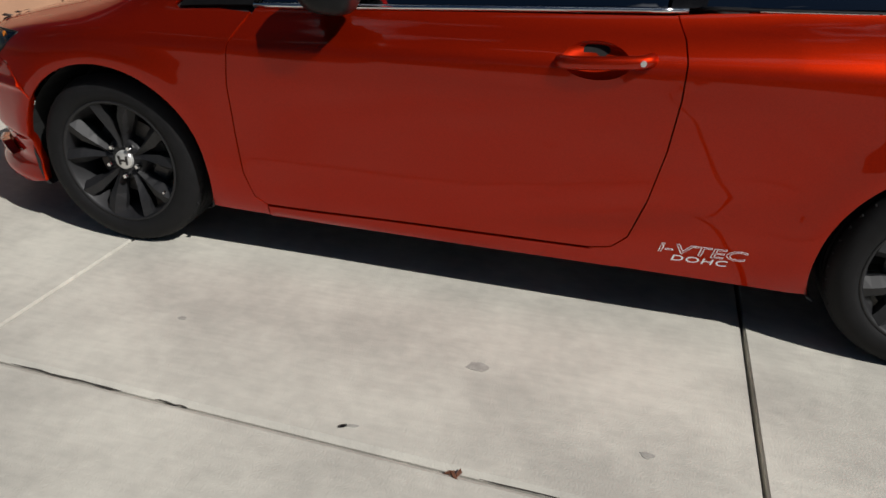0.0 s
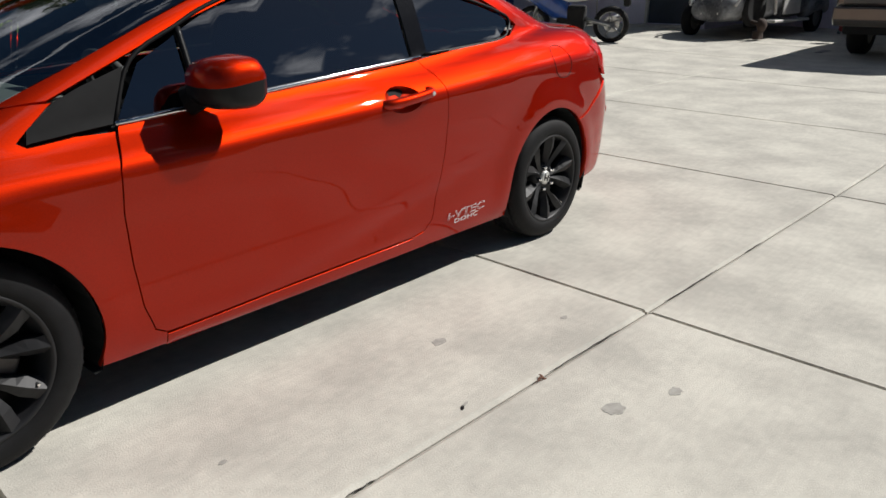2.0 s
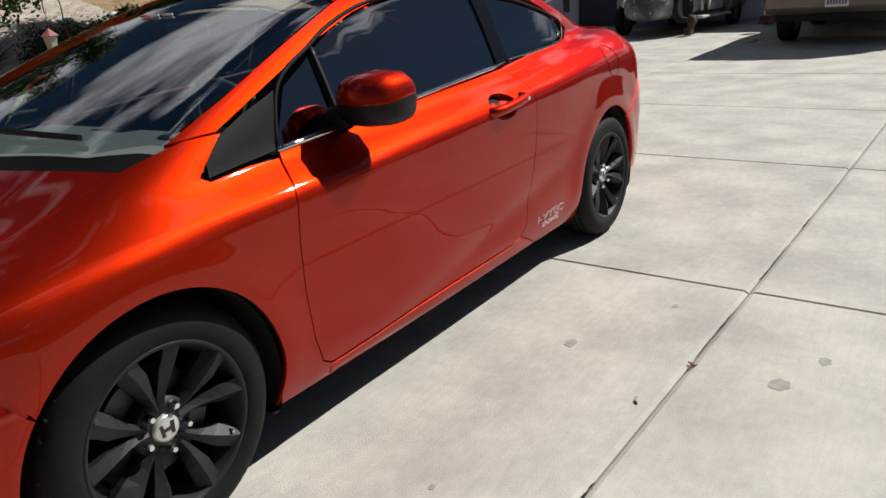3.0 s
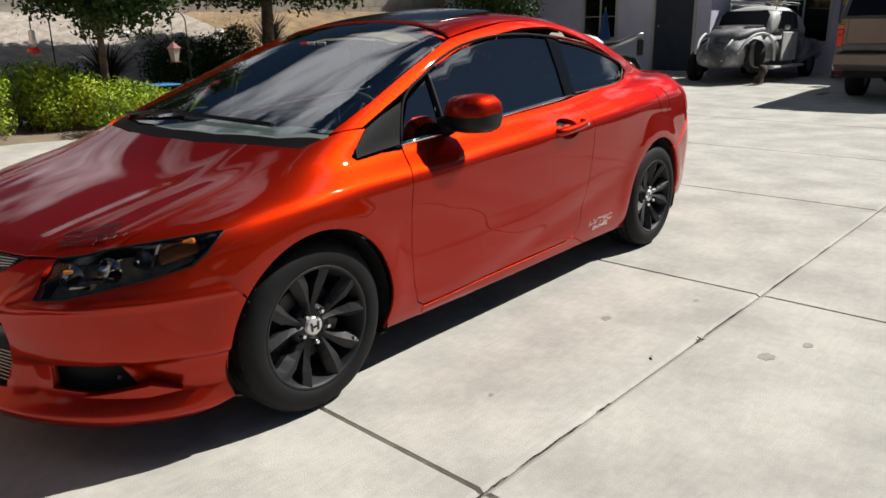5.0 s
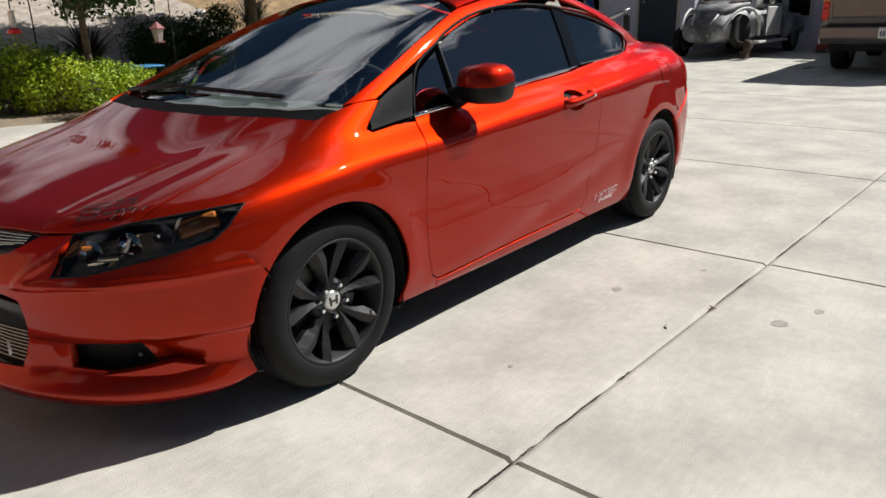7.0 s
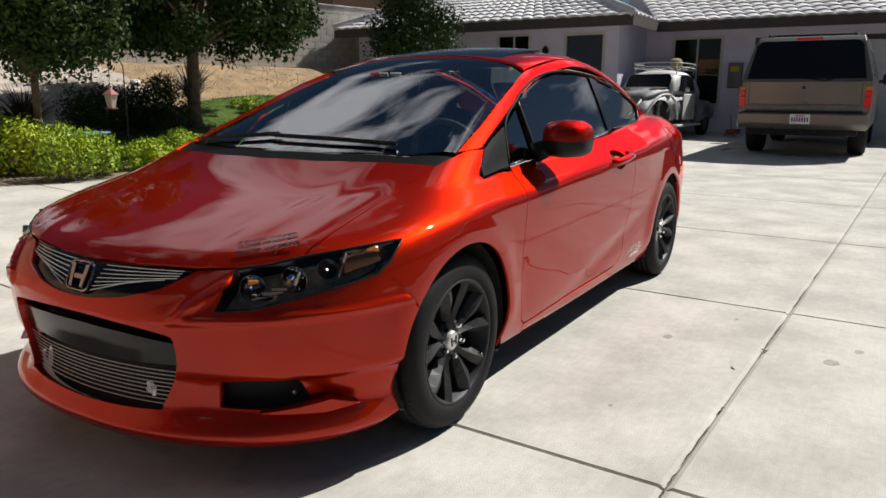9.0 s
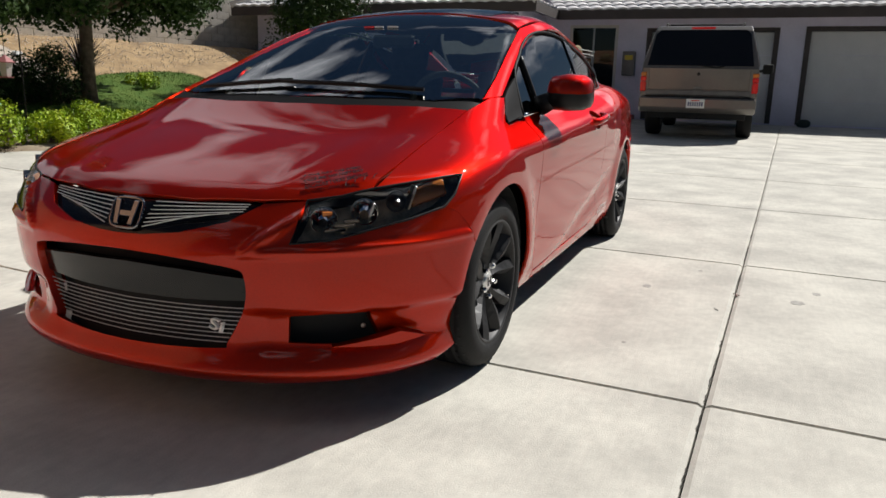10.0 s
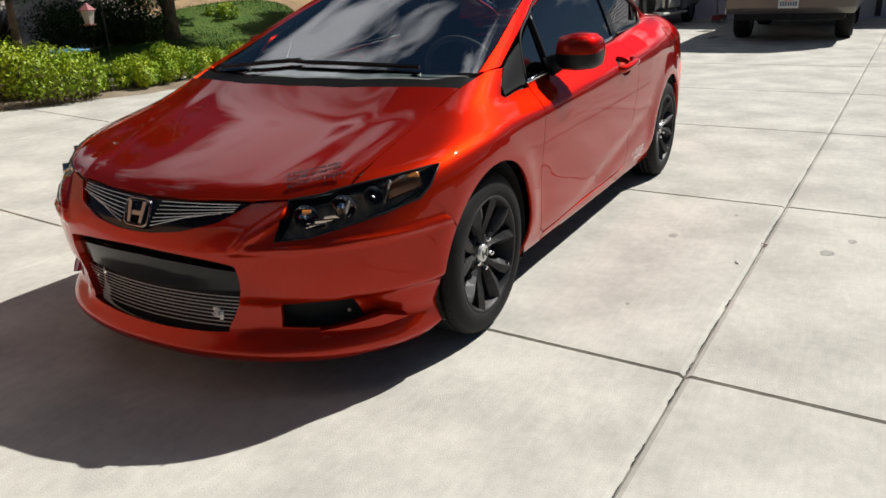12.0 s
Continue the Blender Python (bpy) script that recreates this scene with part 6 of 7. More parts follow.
part("body", hull([(-1.90, 0.36, 0.58, 0.30), (-1.84, 0.30, 0.72, 0.40), (-1.6, 0.28, 0.88, 0.46), (-1.2, 0.28, 0.98, 0.52), (-0.92, 0.27, 1.02, 0.60), (-0.78, 0.27, 1.03, 0.70), (0.0, 0.27, 1.02, 0.72), (0.8, 0.28, 1.02, 0.70), (1.4, 0.30, 0.98, 0.60), (1.8, 0.34, 0.80, 0.45), (2.0, 0.42, 0.58, 0.25)]), OLD, old, smooth=True)
part("cabin", hull([(-0.82, 0.9, 1.0, 0.60), (-0.68, 0.88, 1.24, 0.61), (-0.52, 0.86, 1.43, 0.60), (0.0, 0.86, 1.50, 0.58), (0.5, 0.86, 1.49, 0.58), (0.95, 0.86, 1.36, 0.56), (1.35, 0.86, 1.12, 0.50), (1.6, 0.8, 0.95, 0.4)], 30, 3.2), OLDW, old, smooth=True)
part("bonnet_lid", moved(hull([(-1.72, 0.60, 0.86, 0.22), (-1.5, 0.72, 0.98, 0.36), (-1.1, 0.85, 1.07, 0.46), (-0.78, 0.93, 1.08, 0.52)], 24), pose(0, 0, 0.03)), OLD, old, smooth=True)
part("bonnet_patch", moved(hull([(-1.25, 1.02, 1.06, 0.30), (-1.0, 1.05, 1.115, 0.45), (-0.72, 1.07, 1.125, 0.50)], 20), pose(0, 0, 0.0)), RUST, old, smooth=True)
ws_ = prism([(-0.50, 1.06), (-0.44, 1.03), (0.44, 1.03), (0.50, 1.06), (0.50, 1.36), (0.43, 1.46), (-0.43, 1.46), (-0.50, 1.36)], -0.01, 0.01, plane="yz")
part("windscreen", moved(ws_, Matrix.Translation((-0.815, 0, 1.03)) @ Matrix.Rotation(radians(34), 4, "Y") @ Matrix.Translation((0, 0, -1.02))), bpy.data.materials["suv_glass"], old)
for s in (-1, 1):
    crest = [(-0.72, s * 0.71, 0.42), (-0.80, s * 0.70, 0.74), (-1.0, s * 0.63, 0.93), (-1.3, s * 0.54, 0.93), (-1.6, s * 0.49, 0.80), (-1.80, s * 0.44, 0.58)]
    part("wing_flange", tube([tuple(p) for p in spline(crest, 5)], 0.028, 8), OLDW, old, smooth=True)
    # shallow dark disc on the hull draws the shade of an open wheel hollow
    part("wheel_hollow", moved(lathe([(0.0, 0.0), (0.22, -0.005), (0.31, -0.02), (0.33, 0.06)], 26), pose(-1.22, s * 0.545, 0.52, 0, 0, -8 if s < 0 else 188)), DARK, old, smooth=True)
    part("front_panel_rib", tube([(-1.89, s * 0.16, 0.42), (-1.84, s * 0.19, 0.68), (-1.66, s * 0.24, 0.84)], 0.02, 6), OLDW, old, smooth=True)
    rf = hull([(0.72, 0.28, 0.42, 0.10), (0.88, 0.30, 0.66, 0.16), (1.1, 0.38, 0.82, 0.20), (1.42, 0.40, 0.80, 0.20), (1.66, 0.34, 0.66, 0.16), (1.76, 0.36, 0.48, 0.08)], 20)
    part("rear_fender", moved(rf, pose(0, s * 0.62, 0.02)), OLD, old, smooth=True)
    part("door_skin", box(-0.44, 0.34, s * 0.700, s * 0.732, 0.40, 0.97, 0.012), OLDW, old, "chalky pale door")
    swn = prism([(-0.42, 1.02), (0.10, 1.02), (0.10, 1.38), (-0.22, 1.38)], -0.012, 0.012)
    for v in swn.verts:
        v.co.y += s * (0.618 - 0.09 * (v.co.z - 1.0))
    part("side_window", swn, bpy.data.materials["suv_glass"], old)
    rwn = prism([(0.18, 1.03), (0.60, 1.03), (0.52, 1.32), (0.18, 1.38)], -0.012, 0.012)
    for v in rwn.verts:
        v.co.y += s * (0.612 - 0.09 * (v.co.z - 1.0))
    part("rear_side_window", rwn, bpy.data.materials["suv_glass"], old)
    part("running_board", box(-0.85, 0.75, s * 0.60, s * 0.78, 0.26, 0.31, 0.012), OLDW, old)
    part("door_handle", tube([(0.0, s * 0.725, 0.90), (0.14, s * 0.735, 0.90)], 0.012, 6), STEEL, old)
    part("door_seam", box(-0.45, -0.44, s * 0.715, s * 0.724, 0.35, 0.98), DARK, old)
    plain_wheel(old, 1.25, s * 0.64, 0.31, 0.31, 0.16)
part("mirror", moved(lathe([(0.0, 0.0), (0.055, 0.01), (0.05, 0.03)], 14, "x"), pose(-0.45, -0.80, 1.06)), STEEL, old)
plain_wheel(old, -1.30, 0.66, 0.30, 0.30, 0.16)
hubp = part("brake_drum", moved(lathe([(0.0, -0.10), (0.05, -0.10), (0.115, -0.06), (0.12, 0.02), (0.0, 0.03)], 22), pose(-1.30, -0.72, 0.24)), RUST, old, smooth=True)
part("axle_arm", tube([(-1.30, -0.30, 0.35), (-1.30, -0.70, 0.26)], 0.035, 8), RUST, old)
part("jack_block", box(-1.40, -1.20, -0.75, -0.62, -0.01, 0.14, 0.01), RUST, old)
rack = bmesh.new()
for y in np.linspace(-0.46, 0.46, 6):
    tube([(-0.25, y, 1.545), (0.85, y, 1.50)], 0.008, 6, bm=rack)
for zz, r in ((1.56, 0.010), (1.65, 0.010)):
    loop = [(-0.32, -0.50, zz), (0.9, -0.50, zz - 0.03), (0.92, 0.50, zz - 0.03), (-0.32, 0.50, zz)]
    tube([tuple(p) for p in spline(loop, 6, closed=True)], r, 6, True, bm=rack)
for (x, y) in ((-0.3, -0.48), (-0.3, 0.48), (0.86, -0.48), (0.86, 0.48)):
    tube([(x, y, 1.40), (x, y, 1.65)], 0.009, 6, bm=rack)
part("roof_rack", rack, OLDW, old, smooth=True)
tagged(part("bundle", moved(hull([(-0.15, -0.10, 0.05, 0.05), (-0.10, -0.12, 0.10, 0.13), (0.0, -0.12, 0.14, 0.15), (0.12, -0.12, 0.10, 0.12), (0.17, -0.06, 0.02, 0.05)], 14), pose(15.55, 2.45, bz + 1.64)), mat("straw", (0.42, 0.32, 0.17), 0.9, 0, 0.4, 20, bump=0.6, bump_scale=60), smooth=True), "pale straw bundle on the old car's rack", "bundle")

# ---- motorcycle, bins and small things by the house ----
BLUE = mat("blue_fairing", (0.015, 0.07, 0.32), 0.3, 0, 0.2, 6, coat=0.7)
mz = float(rise(11.6, 3.85))
bike = thing("motorcycle", "white and blue sport motorcycle on its stand", "motorcycle", m=Matrix.Translation((11.6, 3.9, mz)) @ Matrix.Rotation(radians(112), 4, "Z") @ Matrix.Rotation(radians(-6), 4, "X"))
for x in (0.0, 1.40):
    wl = new("wheel")
    wl.parent = bike
    wl.location = (x, 0, 0.31)
    part("tyre", lathe([(0.225, -0.06), (0.27, -0.075), (0.31, -0.035), (0.315, 0.0), (0.31, 0.035), (0.27, 0.075), (0.225, 0.06)], 40), RUBBER, wl, smooth=True)
    part("rim", lathe([(0.215, -0.05), (0.23, -0.05), (0.23, 0.05), (0.215, 0.05), (0.205, 0.0), (0.215, -0.05)], 40), STEEL, wl, smooth=True)
    sp = bmesh.new()
    for k in range(5):
        a = k * math.tau / 5
        tube([(0.03 * math.cos(a), 0, 0.03 * math.sin(a)), (0.21 * math.cos(a + 0.15), 0, 0.21 * math.sin(a + 0.15))], [0.03, 0.018], 6, bm=sp)
    part("spokes", sp, STEEL, wl, smooth=True)
    part("brake_disc", lathe([(0.05, -0.05), (0.14, -0.05), (0.14, -0.044), (0.05, -0.044)], 28), STEEL, wl)
part("swingarm", tube([(0.0, 0.09, 0.31), (0.5, 0.07, 0.42)], [0.03, 0.045], 8), STEEL, bike, smooth=True)
part("engine", box(0.45, 0.95, -0.16, 0.16, 0.22, 0.62, 0.05, 2), DARK, bike)
part("tank", hull([(0.42, 0.72, 0.86, 0.10), (0.55, 0.70, 0.96, 0.15), (0.8, 0.68, 1.02, 0.17), (1.0, 0.70, 0.98, 0.14), (1.08, 0.74, 0.90, 0.08)]), WHITE, bike, smooth=True)
part("fairing", hull([(0.75, 0.35, 0.70, 0.18), (1.0, 0.38, 0.95, 0.21), (1.25, 0.55, 1.05, 0.19), (1.5, 0.72, 1.05, 0.13), (1.62, 0.80, 0.95, 0.06)]), BLUE, bike, smooth=True)
part("seat", hull([(0.10, 0.83, 0.90, 0.10), (0.25, 0.79, 0.88, 0.13), (0.5, 0.74, 0.84, 0.13)]), DARK, bike, smooth=True)
part("tail", hull([(-0.30, 0.98, 1.03, 0.03), (-0.14, 0.90, 1.00, 0.07), (0.1, 0.80, 0.91, 0.10), (0.35, 0.72, 0.84, 0.11)]), STEEL, bike, smooth=True)
part("fender", box(-0.32, -0.20, -0.06, 0.06, 0.62, 0.92, 0.02), DARK, bike)
part("exhaust", tube([(0.55, -0.14, 0.28), (0.2, -0.17, 0.33), (-0.15, -0.18, 0.42)], [0.035, 0.055, 0.06], 10), STEEL, bike, smooth=True)
part("fork", tube([(1.40, 0.08, 0.31), (1.22, 0.08, 0.95)], 0.027, 8), STEEL, bike, smooth=True)
part("fork", tube([(1.40, -0.08, 0.31), (1.22, -0.08, 0.95)], 0.027, 8), STEEL, bike, smooth=True)
part("handlebar", tube([(1.12, -0.33, 0.94), (1.2, -0.12, 1.0), (1.2, 0.12, 1.0), (1.12, 0.33, 0.94)], 0.014, 8), DARK, bike, smooth=True)
part("stand", tube([(0.55, 0.12, 0.3), (0.62, 0.24, 0.02)], 0.012, 6), STEEL, bike)

BIN = mat("blue_bin_plastic", (0.012, 0.045, 0.20), 0.5, 0, 0.2, 4)
BIN2 = mat("navy_bin_plastic", (0.010, 0.014, 0.035), 0.5, 0, 0.2, 4)


def wheelie_bin(x, y, material, label):
    b = thing("wheeled_bin", label, "bin", "bins by the house", m=pose(x, y, float(rise(x, y)), 0, 0, -60))
    body_ = bmesh.new()
    lo = [body_.verts.new(p) for p in ((-0.24, -0.26, 0.05), (0.24, -0.26, 0.05), (0.24, 0.26, 0.05), (-0.24, 0.26, 0.05))]
    hi = [body_.verts.new(p) for p in ((-0.30, -0.34, 1.0), (0.30, -0.34, 1.0), (0.30, 0.34, 1.0), (-0.30, 0.34, 1.0))]
    body_.faces.new(lo[::-1])
    body_.faces.new(hi)
    for i in range(4):
        body_.faces.new((lo[i], lo[(i + 1) % 4], hi[(i + 1) % 4], hi[i]))
    bmesh.ops.bevel(body_, geom=body_.edges[:], offset=0.03, segments=2, affect="EDGES")
    part("body", body_, material, b)
    part("lid", moved(hull([(-0.36, 1.0, 1.04, 0.34), (-0.2, 0.99, 1.10, 0.37), (0.2, 0.99, 1.10, 0.37), (0.34, 1.0, 1.05, 0.35)], 20, 5), Matrix.Identity(4)), material, b, smooth=True)
    part("handle", tube([(0.36, -0.25, 1.0), (0.40, -0.2, 1.02), (0.40, 0.2, 1.02), (0.36, 0.25, 1.0)], 0.014, 8), material, b)
    for s in (-1, 1):
        part("wheel", moved(lathe([(0.0, -0.03), (0.11, -0.03), (0.12, 0.0), (0.11, 0.03), (0.0, 0.03)], 20), pose(0.22, s * 0.30, 0.12)), RUBBER, b)
    for k, (w_, z) in enumerate(((0.24, 0.78), (0.16, 0.73))):
        part("print_bar", box(-0.300 + 0.06 * (1 - z), -0.294 + 0.06 * (1 - z) - 0.004, -w_ / 2, w_ / 2, z, z + 0.025), WHITE, b)
    part("print_mark", moved(lathe([(0.03, 0.0), (0.045, 0.0)], 18, "x"), pose(-0.288, 0, 0.62)), WHITE, b)
    return b


wheelie_bin(13.9, 8.1, BIN, "blue recycling bin with a white print")
wheelie_bin(13.3, 8.75, BIN2, "navy refuse bin with a white print")
umb = thing("folded_parasol", "blue folded parasol leaning by the window", "parasol")
part("cloth", moved(lathe([(0.01, 1.40), (0.05, 1.30), (0.13, 0.85), (0.15, 0.72), (0.10, 0.70)], 10, "z"), pose(15.0, 6.2, float(rise(15, 6.2)))), BLUE, umb)
part("pole", tube([(15.0, 6.2, float(rise(15, 6.2))), (15.0, 6.2, float(rise(15, 6.2)) + 1.45)], 0.015, 8), STEEL, umb)
meter = thing("meter_box", "grey utility box with a yellow notice on the wall", "meter box")
part("cabinet", box(XG - 0.16, XG, 1.30, 1.62, 1.35, 1.95, 0.015), SUVD, meter)
part("notice", box(XG - 0.165, XG - 0.16, 1.36, 1.56, 1.74, 1.86), mat("yellow_notice", (0.55, 0.40, 0.03), 0.5), meter)
cart = thing("trolley_jack", "small red floor jack beside the wall", "jack")
cz = float(rise(16.4, 1.25))
part("frame", box(16.1, 16.7, 1.12, 1.36, cz + 0.05, cz + 0.16, 0.015), mat("red_jack", (0.30, 0.02, 0.02), 0.5, 0, 0.3, 6), cart)
part("handle", tube([(16.2, 1.24, cz + 0.14), (15.95, 1.24, cz + 0.5)], 0.015, 8), STEEL, cart)
for y in (1.13, 1.35):
    part("wheel", moved(lathe([(0, -0.02), (0.05, -0.02), (0.05, 0.02), (0, 0.02)], 14), pose(16.15, y, cz + 0.05)), STEEL, cart)
bag = hull([(-0.16, 0.0, 0.05, 0.06), (-0.1, 0.0, 0.16, 0.14), (0.05, 0.0, 0.19, 0.16), (0.16, 0.0, 0.10, 0.12), (0.2, 0.0, 0.03, 0.05)], 16)
tagged(part("dark_bag", moved(bag, pose(17.0, -2.75, float(rise(17, -2.75)) - 0.01)), mat("dark_green_cloth", (0.02, 0.035, 0.03), 0.8, 0, 0.3, 8), smooth=True), "dark green bag by the garage door", "bag")
slot = box(12.45, 12.95, 0.62, 0.72, float(rise(12.7, 0.67)) + 0.002, float(rise(12.7, 0.67)) + 0.010)
tagged(part("metal_strip", slot, SUVD), "flat dark metal strip lying on the concrete", "metal strip")

# ---- garden ornaments ----
def hook(x, y, top, side, label):
    h = thing("shepherd_hook", label, "garden hook")
    z = hill(x, y)
    pts = [(x, y, z - 0.05), (x, y, top - 0.14)] + [(x + side * 0.11 * (1 - math.cos(a)), y + 0.02 * math.sin(a), top - 0.14 + 0.13 * math.sin(a)) for a in np.linspace(0.3, math.pi, 8)] + [(x + side * 0.22, y, top - 0.20)]
    part("rod", tube(pts, 0.008, 6), DARK, h, smooth=True)
    return h


hook(4.31, 6.95, 1.62, -1, "slim black shepherd hook behind the hedge")
lan = thing("bird_feeder", "white lantern-shaped bird feeder with a pink roof", "bird feeder")
lx, ly, lz = 4.09, 6.95, 0.95
part("roof", lathe([(0.0, 0.27), (0.02, 0.25), (0.115, 0.175), (0.11, 0.165), (0, 0.165)], 6, "z"), mat("pink_roof", (0.40, 0.14, 0.14), 0.6, 0, 0.2, 9), lan).location = (lx, ly, lz)
part("body", lathe([(0.09, 0.165), (0.055, 0.0), (0.0, 0.0)], 6, "z"), mat("frosted_white", (0.55, 0.50, 0.47), 0.35, 0, 0.2, 12), lan).location = (lx, ly, lz)
part("tray", lathe([(0.0, -0.015), (0.085, -0.015), (0.09, 0.0), (0.0, 0.0)], 6, "z"), mat("pink_tray", (0.34, 0.12, 0.12), 0.6), lan).location = (lx, ly, lz)
part("hanger", tube([(lx, ly, lz + 0.26), (lx, ly, 1.42)], 0.004, 5), DARK, lan)
hook(2.46, 6.9, 1.60, -1, "slim black shepherd hook beside the bright hedge")
hb = thing("bird_feeder", "red nectar bird feeder on a hook", "bird feeder")
part("bottle", lathe([(0.0, 0.28), (0.035, 0.27), (0.04, 0.12), (0.02, 0.08)], 12, "z"), SILVER, hb).location = (2.24, 6.9, 1.10)
part("base", lathe([(0.02, 0.09), (0.075, 0.06), (0.08, 0.02), (0.0, 0.0)], 14, "z"), RED_LENS, hb).location = (2.24, 6.9, 1.10)
part("hanger", tube([(2.24, 6.9, 1.37), (2.24, 6.9, 1.41)], 0.004, 5), DARK, hb)
tb = thing("side_table", "small bright blue table on the lawn", "table")
tx, ty = 4.42, 8.12
tz = hill(tx, ty) + 0.05
part("tabletop", box(tx - 0.28, tx + 0.28, ty - 0.22, ty + 0.22, tz + 0.23, tz + 0.265, 0.012), mat("bright_blue", (0.02, 0.20, 0.45), 0.45, 0, 0.1, 6), tb)
for a in (-0.22, 0.22):
    for b in (-0.16, 0.16):
        part("leg", tube([(tx + a, ty + b, tz - 0.02), (tx + a * 0.9, ty + b * 0.9, tz + 0.235)], 0.014, 6), DARK, tb)
for x, y in ((6.2, 12.4), (7.2, 12.0), (8.1, 11.9)):
    rk = hull([(-0.13, 0, 0.03, 0.05), (-0.05, 0, 0.10, 0.10), (0.06, 0, 0.09, 0.09), (0.13, 0, 0.02, 0.04)], 10)
    tagged(part("pale_rock", moved(rk, pose(x, y, hill(x, y), 0, 0, 30 * x)), WHITE), "pale flat rock on the gravel slope", "rock")

# ---- hose and wash mitt beyond the bonnet ----
HOSE = mat("green_hose", (0.05, 0.26, 0.16), 0.45, 0, 0.2, 8)
hz = 0.03
tagged(part("garden_hose", tube([tuple(p) for p in spline([(-1.9, 2.5, hz + .01), (-2.25, 2.40, hz), (-2.6, 2.28, hz), (-2.4, 2.15, hz + .015), (-2.1, 2.3, hz + .02), (-2.35, 2.6, hz), (-2.75, 2.7, hz + .01), (-2.93, 2.75, 0.4), (-2.95, 2.76, 0.8)], 8)], 0.016, 8), HOSE, smooth=True), "green garden hose coiled on the concrete by the wall", "hose")
mitt = bmesh.new()
bmesh.ops.create_icosphere(mitt, subdivisions=4, radius=0.13)
for v in mitt.verts:
    v.co *= 1 + 0.16 * noise.noise(v.co * 28) + 0.1 * noise.noise(v.co * 9)
    v.co.z *= 0.62
tagged(part("wash_mitt", moved(mitt, pose(-2.72, 2.05, 0.075)), mat("white_fluff", (0.75, 0.75, 0.78), 0.95, 0, 0.15, 20), smooth=True), "white fluffy wash mitt lying on the concrete", "wash mitt")

# ---- concrete slabs of the drive ----
drive = thing("driveway", "pale broom-finished concrete drive cut into large slabs", "driveway", kind="structure")
AL = [-11.2, -9.0, -6.7, -4.45, -2.2, 0.0, 2.155, 4.43, 6.55, 8.8, 11.0, 13.2, 15.4, 18.6]
BL = [-12.4, -9.3, -6.2, -3.1, 0.0, 3.1, 6.2, 8.8, 11.5]
turn_m = Matrix.Translation((-0.036, -1.583, 0)) @ Matrix.Rotation(radians(-2.3), 4, "Z")


def slab(a0, a1, b0, b1):
    bm = bmesh.new()
    na, nb = max(2, int((a1 - a0) / 0.45)), max(2, int((b1 - b0) / 0.45))
    e, r, rb = 0.0065, 0.004, 0.017
    eb = 0.0035
    A = [a0 + e, a0 + e + r] + [a0 + (a1 - a0) * i / na for i in range(1, na)] + [a1 - e - r, a1 - e]
    B = [b0 + eb, b0 + eb + rb] + [b0 + (b1 - b0) * i / nb for i in range(1, nb)] + [b1 - eb - rb, b1 - eb]
    grid = []
    for j, b in enumerate(B):
        row = []
        for i, a in enumerate(A):
            p = turn_m @ Vector((a, b, 0))
            rim = i in (0, len(A) - 1) or j in (0, len(B) - 1)
            jit = 0.0025 * noise.noise(Vector((a * 9, b * 9, 1))) if rim else 0
            row.append(bm.verts.new((p.x + jit, p.y + jit, float(rise(p.x, p.y)) - (0.009 if rim else 0.0))))
        grid.append(row)
    for j in range(len(B) - 1):
        for i in range(len(A) - 1):
            bm.faces.new((grid[j][i], grid[j][i + 1], grid[j + 1][i + 1], grid[j + 1][i]))
    edge = [grid[0], [r_[-1] for r_ in grid], grid[-1][::-1], [r_[0] for r_ in grid][::-1]]
    for line in edge:
        low = [bm.verts.new(v.co - Vector((0, 0, 0.05))) for v in line]
        for i in range(len(line) - 1):
            bm.faces.new((line[i], low[i], low[i + 1], line[i + 1]))
    return bm


for a0, a1 in zip(AL, AL[1:]):
    for b0, b1 in zip(BL, BL[1:]):
        # unseen slabs left out: bare dark ground throws less bounce light on the coupe
        if (a1 < -2 and b0 < 0) or a1 < -4 or (b1 < -3 and a1 < 6.6) or b1 < -6:
            continue
        part("slab", slab(a0, a1, b0, b1), CONCRETE, drive)


# ---- marks and litter on the slabs ----
STAIN = mat("dark_stain", (0.40, 0.385, 0.35), 0.9, 0, 0.3, 30)


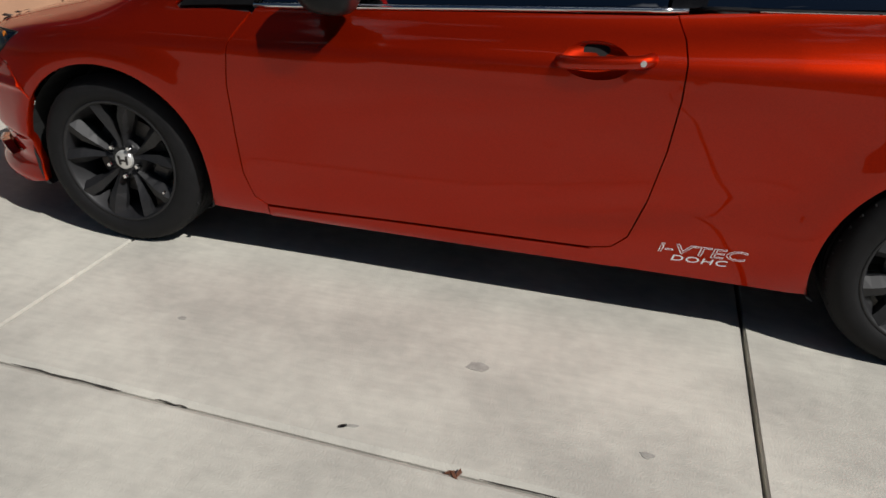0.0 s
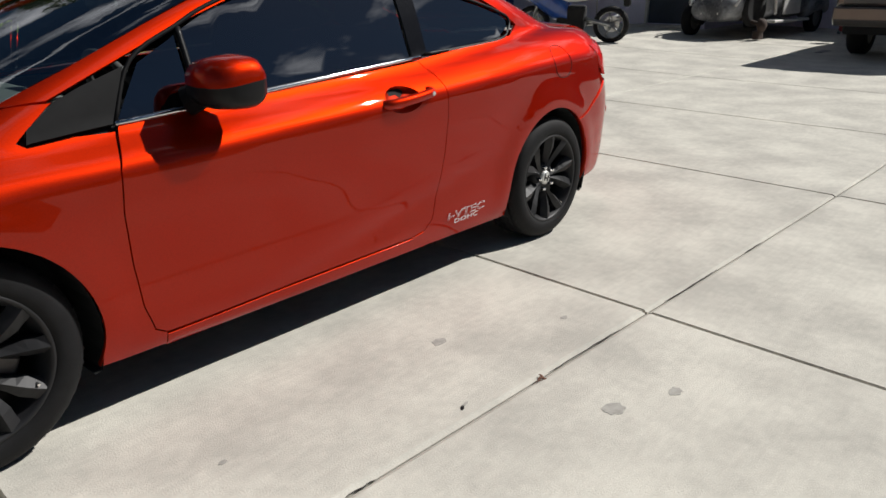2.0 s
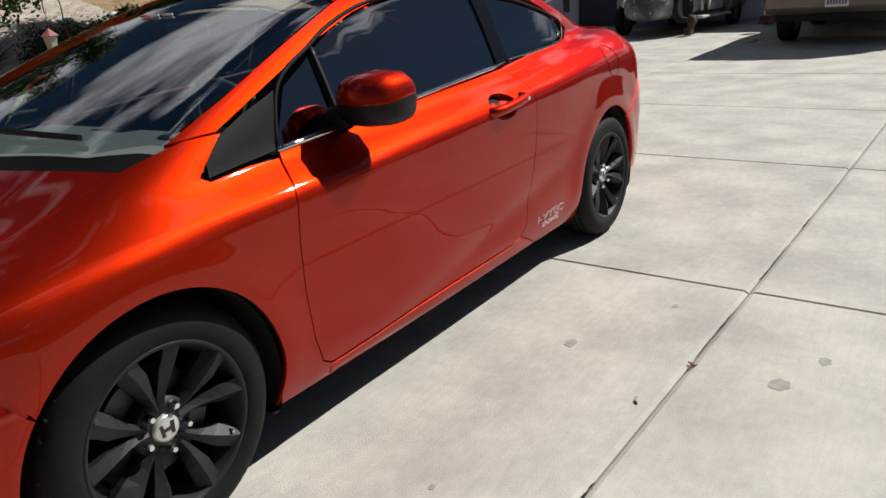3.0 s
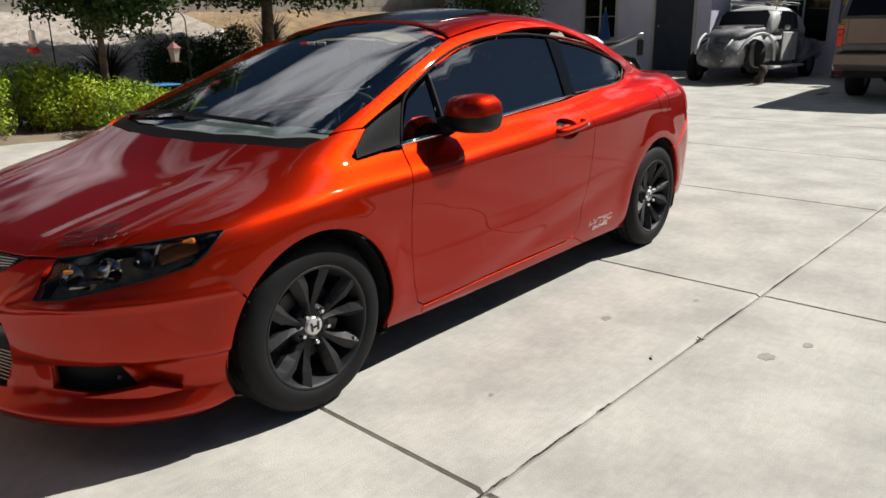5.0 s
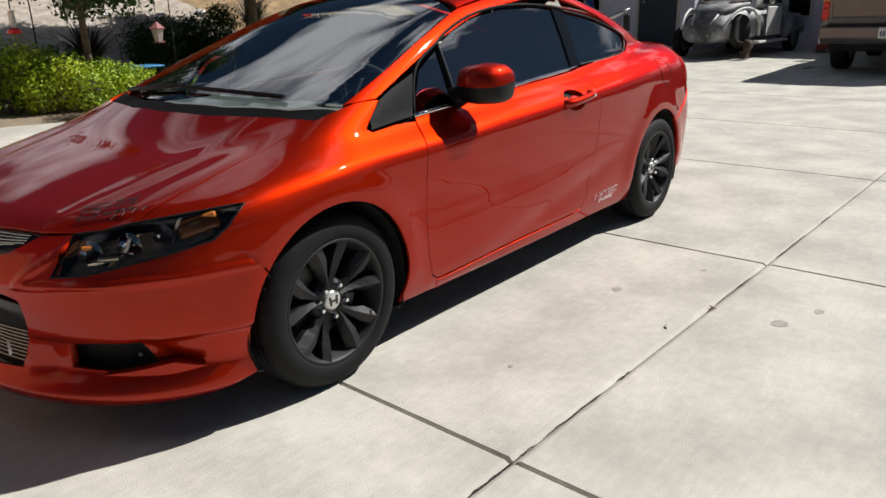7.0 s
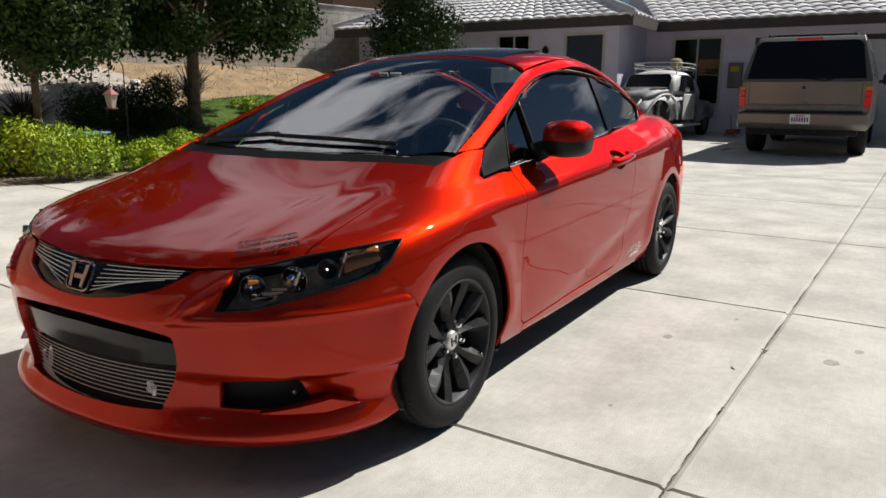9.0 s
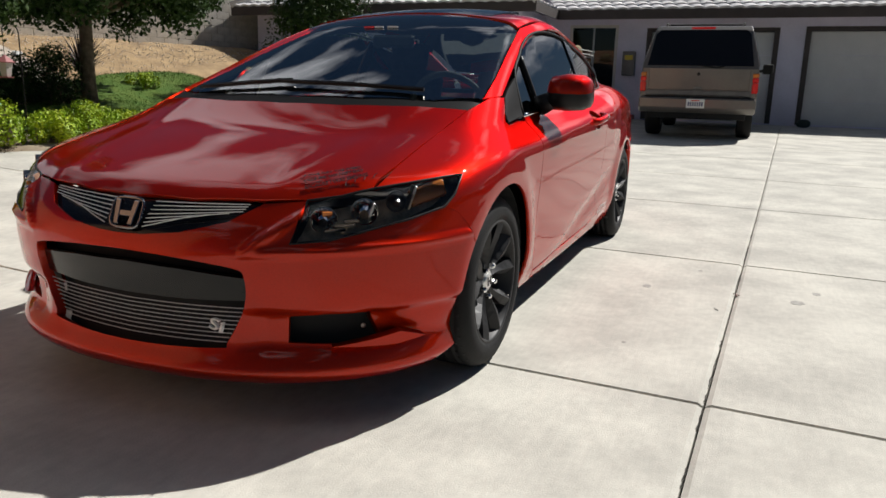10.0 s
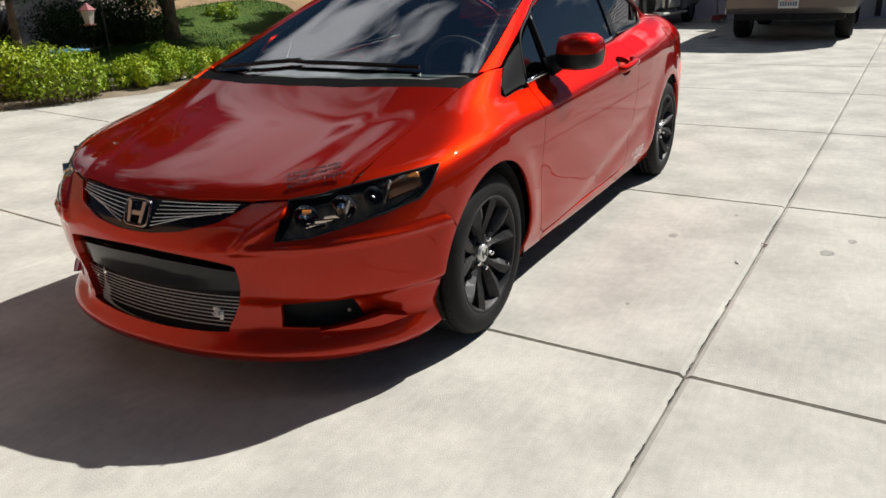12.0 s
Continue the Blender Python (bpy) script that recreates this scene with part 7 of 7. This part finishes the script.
def blot(name, x, y, r, label, material, seed, squash=0.7, turn=0.0):
    rnd = np.random.RandomState(seed)
    pts = [(r * (0.75 + 0.4 * rnd.rand()) * math.cos(a), squash * r * (0.75 + 0.4 * rnd.rand()) * math.sin(a)) for a in np.linspace(0, math.tau, 14, endpoint=False)]
    ob = part(name, moved(prism([tuple(p) for p in spline(pts, 3, closed=True)], 0.0005, 0.0012, plane="xy"), pose(x, y, float(rise(x, y)), 0, 0, turn)), material)
    return tagged(ob, label, "stain")


blot("stain", 1.40, -1.92, 0.045, "small round grey stain on the concrete", STAIN, 1)
blot("stain", 1.375, -1.22, 0.035, "small round grey stain on the concrete", STAIN, 2)
blot("stain", 1.62, -2.02, 0.030, "small round grey stain on the concrete", STAIN, 3)
blot("stain", 1.85, -1.45, 0.018, "tiny grey spot on the concrete", STAIN, 4)
blot("stain", 0.45, -1.25, 0.014, "tiny grey spot on the concrete", STAIN, 5)
blot("scuff", 1.095, -1.567, 0.014, "short dark rubber scuff on the concrete", RUBBER, 9, 0.45, 35)
blot("scuff", 1.118, -1.560, 0.016, "faint dark rubber scuff on the concrete", STAIN, 10, 0.35, 10)
LEAFB = mat("dry_leaf", (0.16, 0.06, 0.03), 0.7, 0, 0.4, 60)
for k, (x, y, a) in enumerate(((1.395, -1.648, 20), (1.415, -1.643, 80), (1.405, -1.655, 140))):
    tagged(part("dead_leaf", moved(prism([(-0.014, 0), (-0.004, 0.006), (0.012, 0.002), (0.004, -0.006)], 0.0, 0.003, plane="xy"), pose(x, y, 0.001, 8, -10, a)), LEAFB), "crumpled brown dead leaf in the joint", "leaf", "leaf litter in the joint")
CRACK = mat("joint_crack", (0.05, 0.045, 0.04), 0.95, 0, 0.4, 40)
crnd = np.random.RandomState(77)
for (a0, a1) in ((-0.9, -0.62), (-0.55, -0.42), (-0.2, 0.02), (0.02, 0.12), (0.16, 0.52), (0.62, 0.72), (1.5, 1.95), (2.3, 2.8), (3.1, 3.3)):
    pts = []
    for a in np.linspace(a0, a1, 9):
        p = turn_m @ Vector((a, 0.005 * crnd.uniform(0.2, 1.1), 0))
        pts.append((p.x, p.y, float(rise(p.x, p.y)) - 0.0085))
    part("joint_crack", tube(pts, [0.0006] + [0.0015 + 0.0016 * crnd.rand() for _ in range(7)] + [0.0006], 5), CRACK, drive)
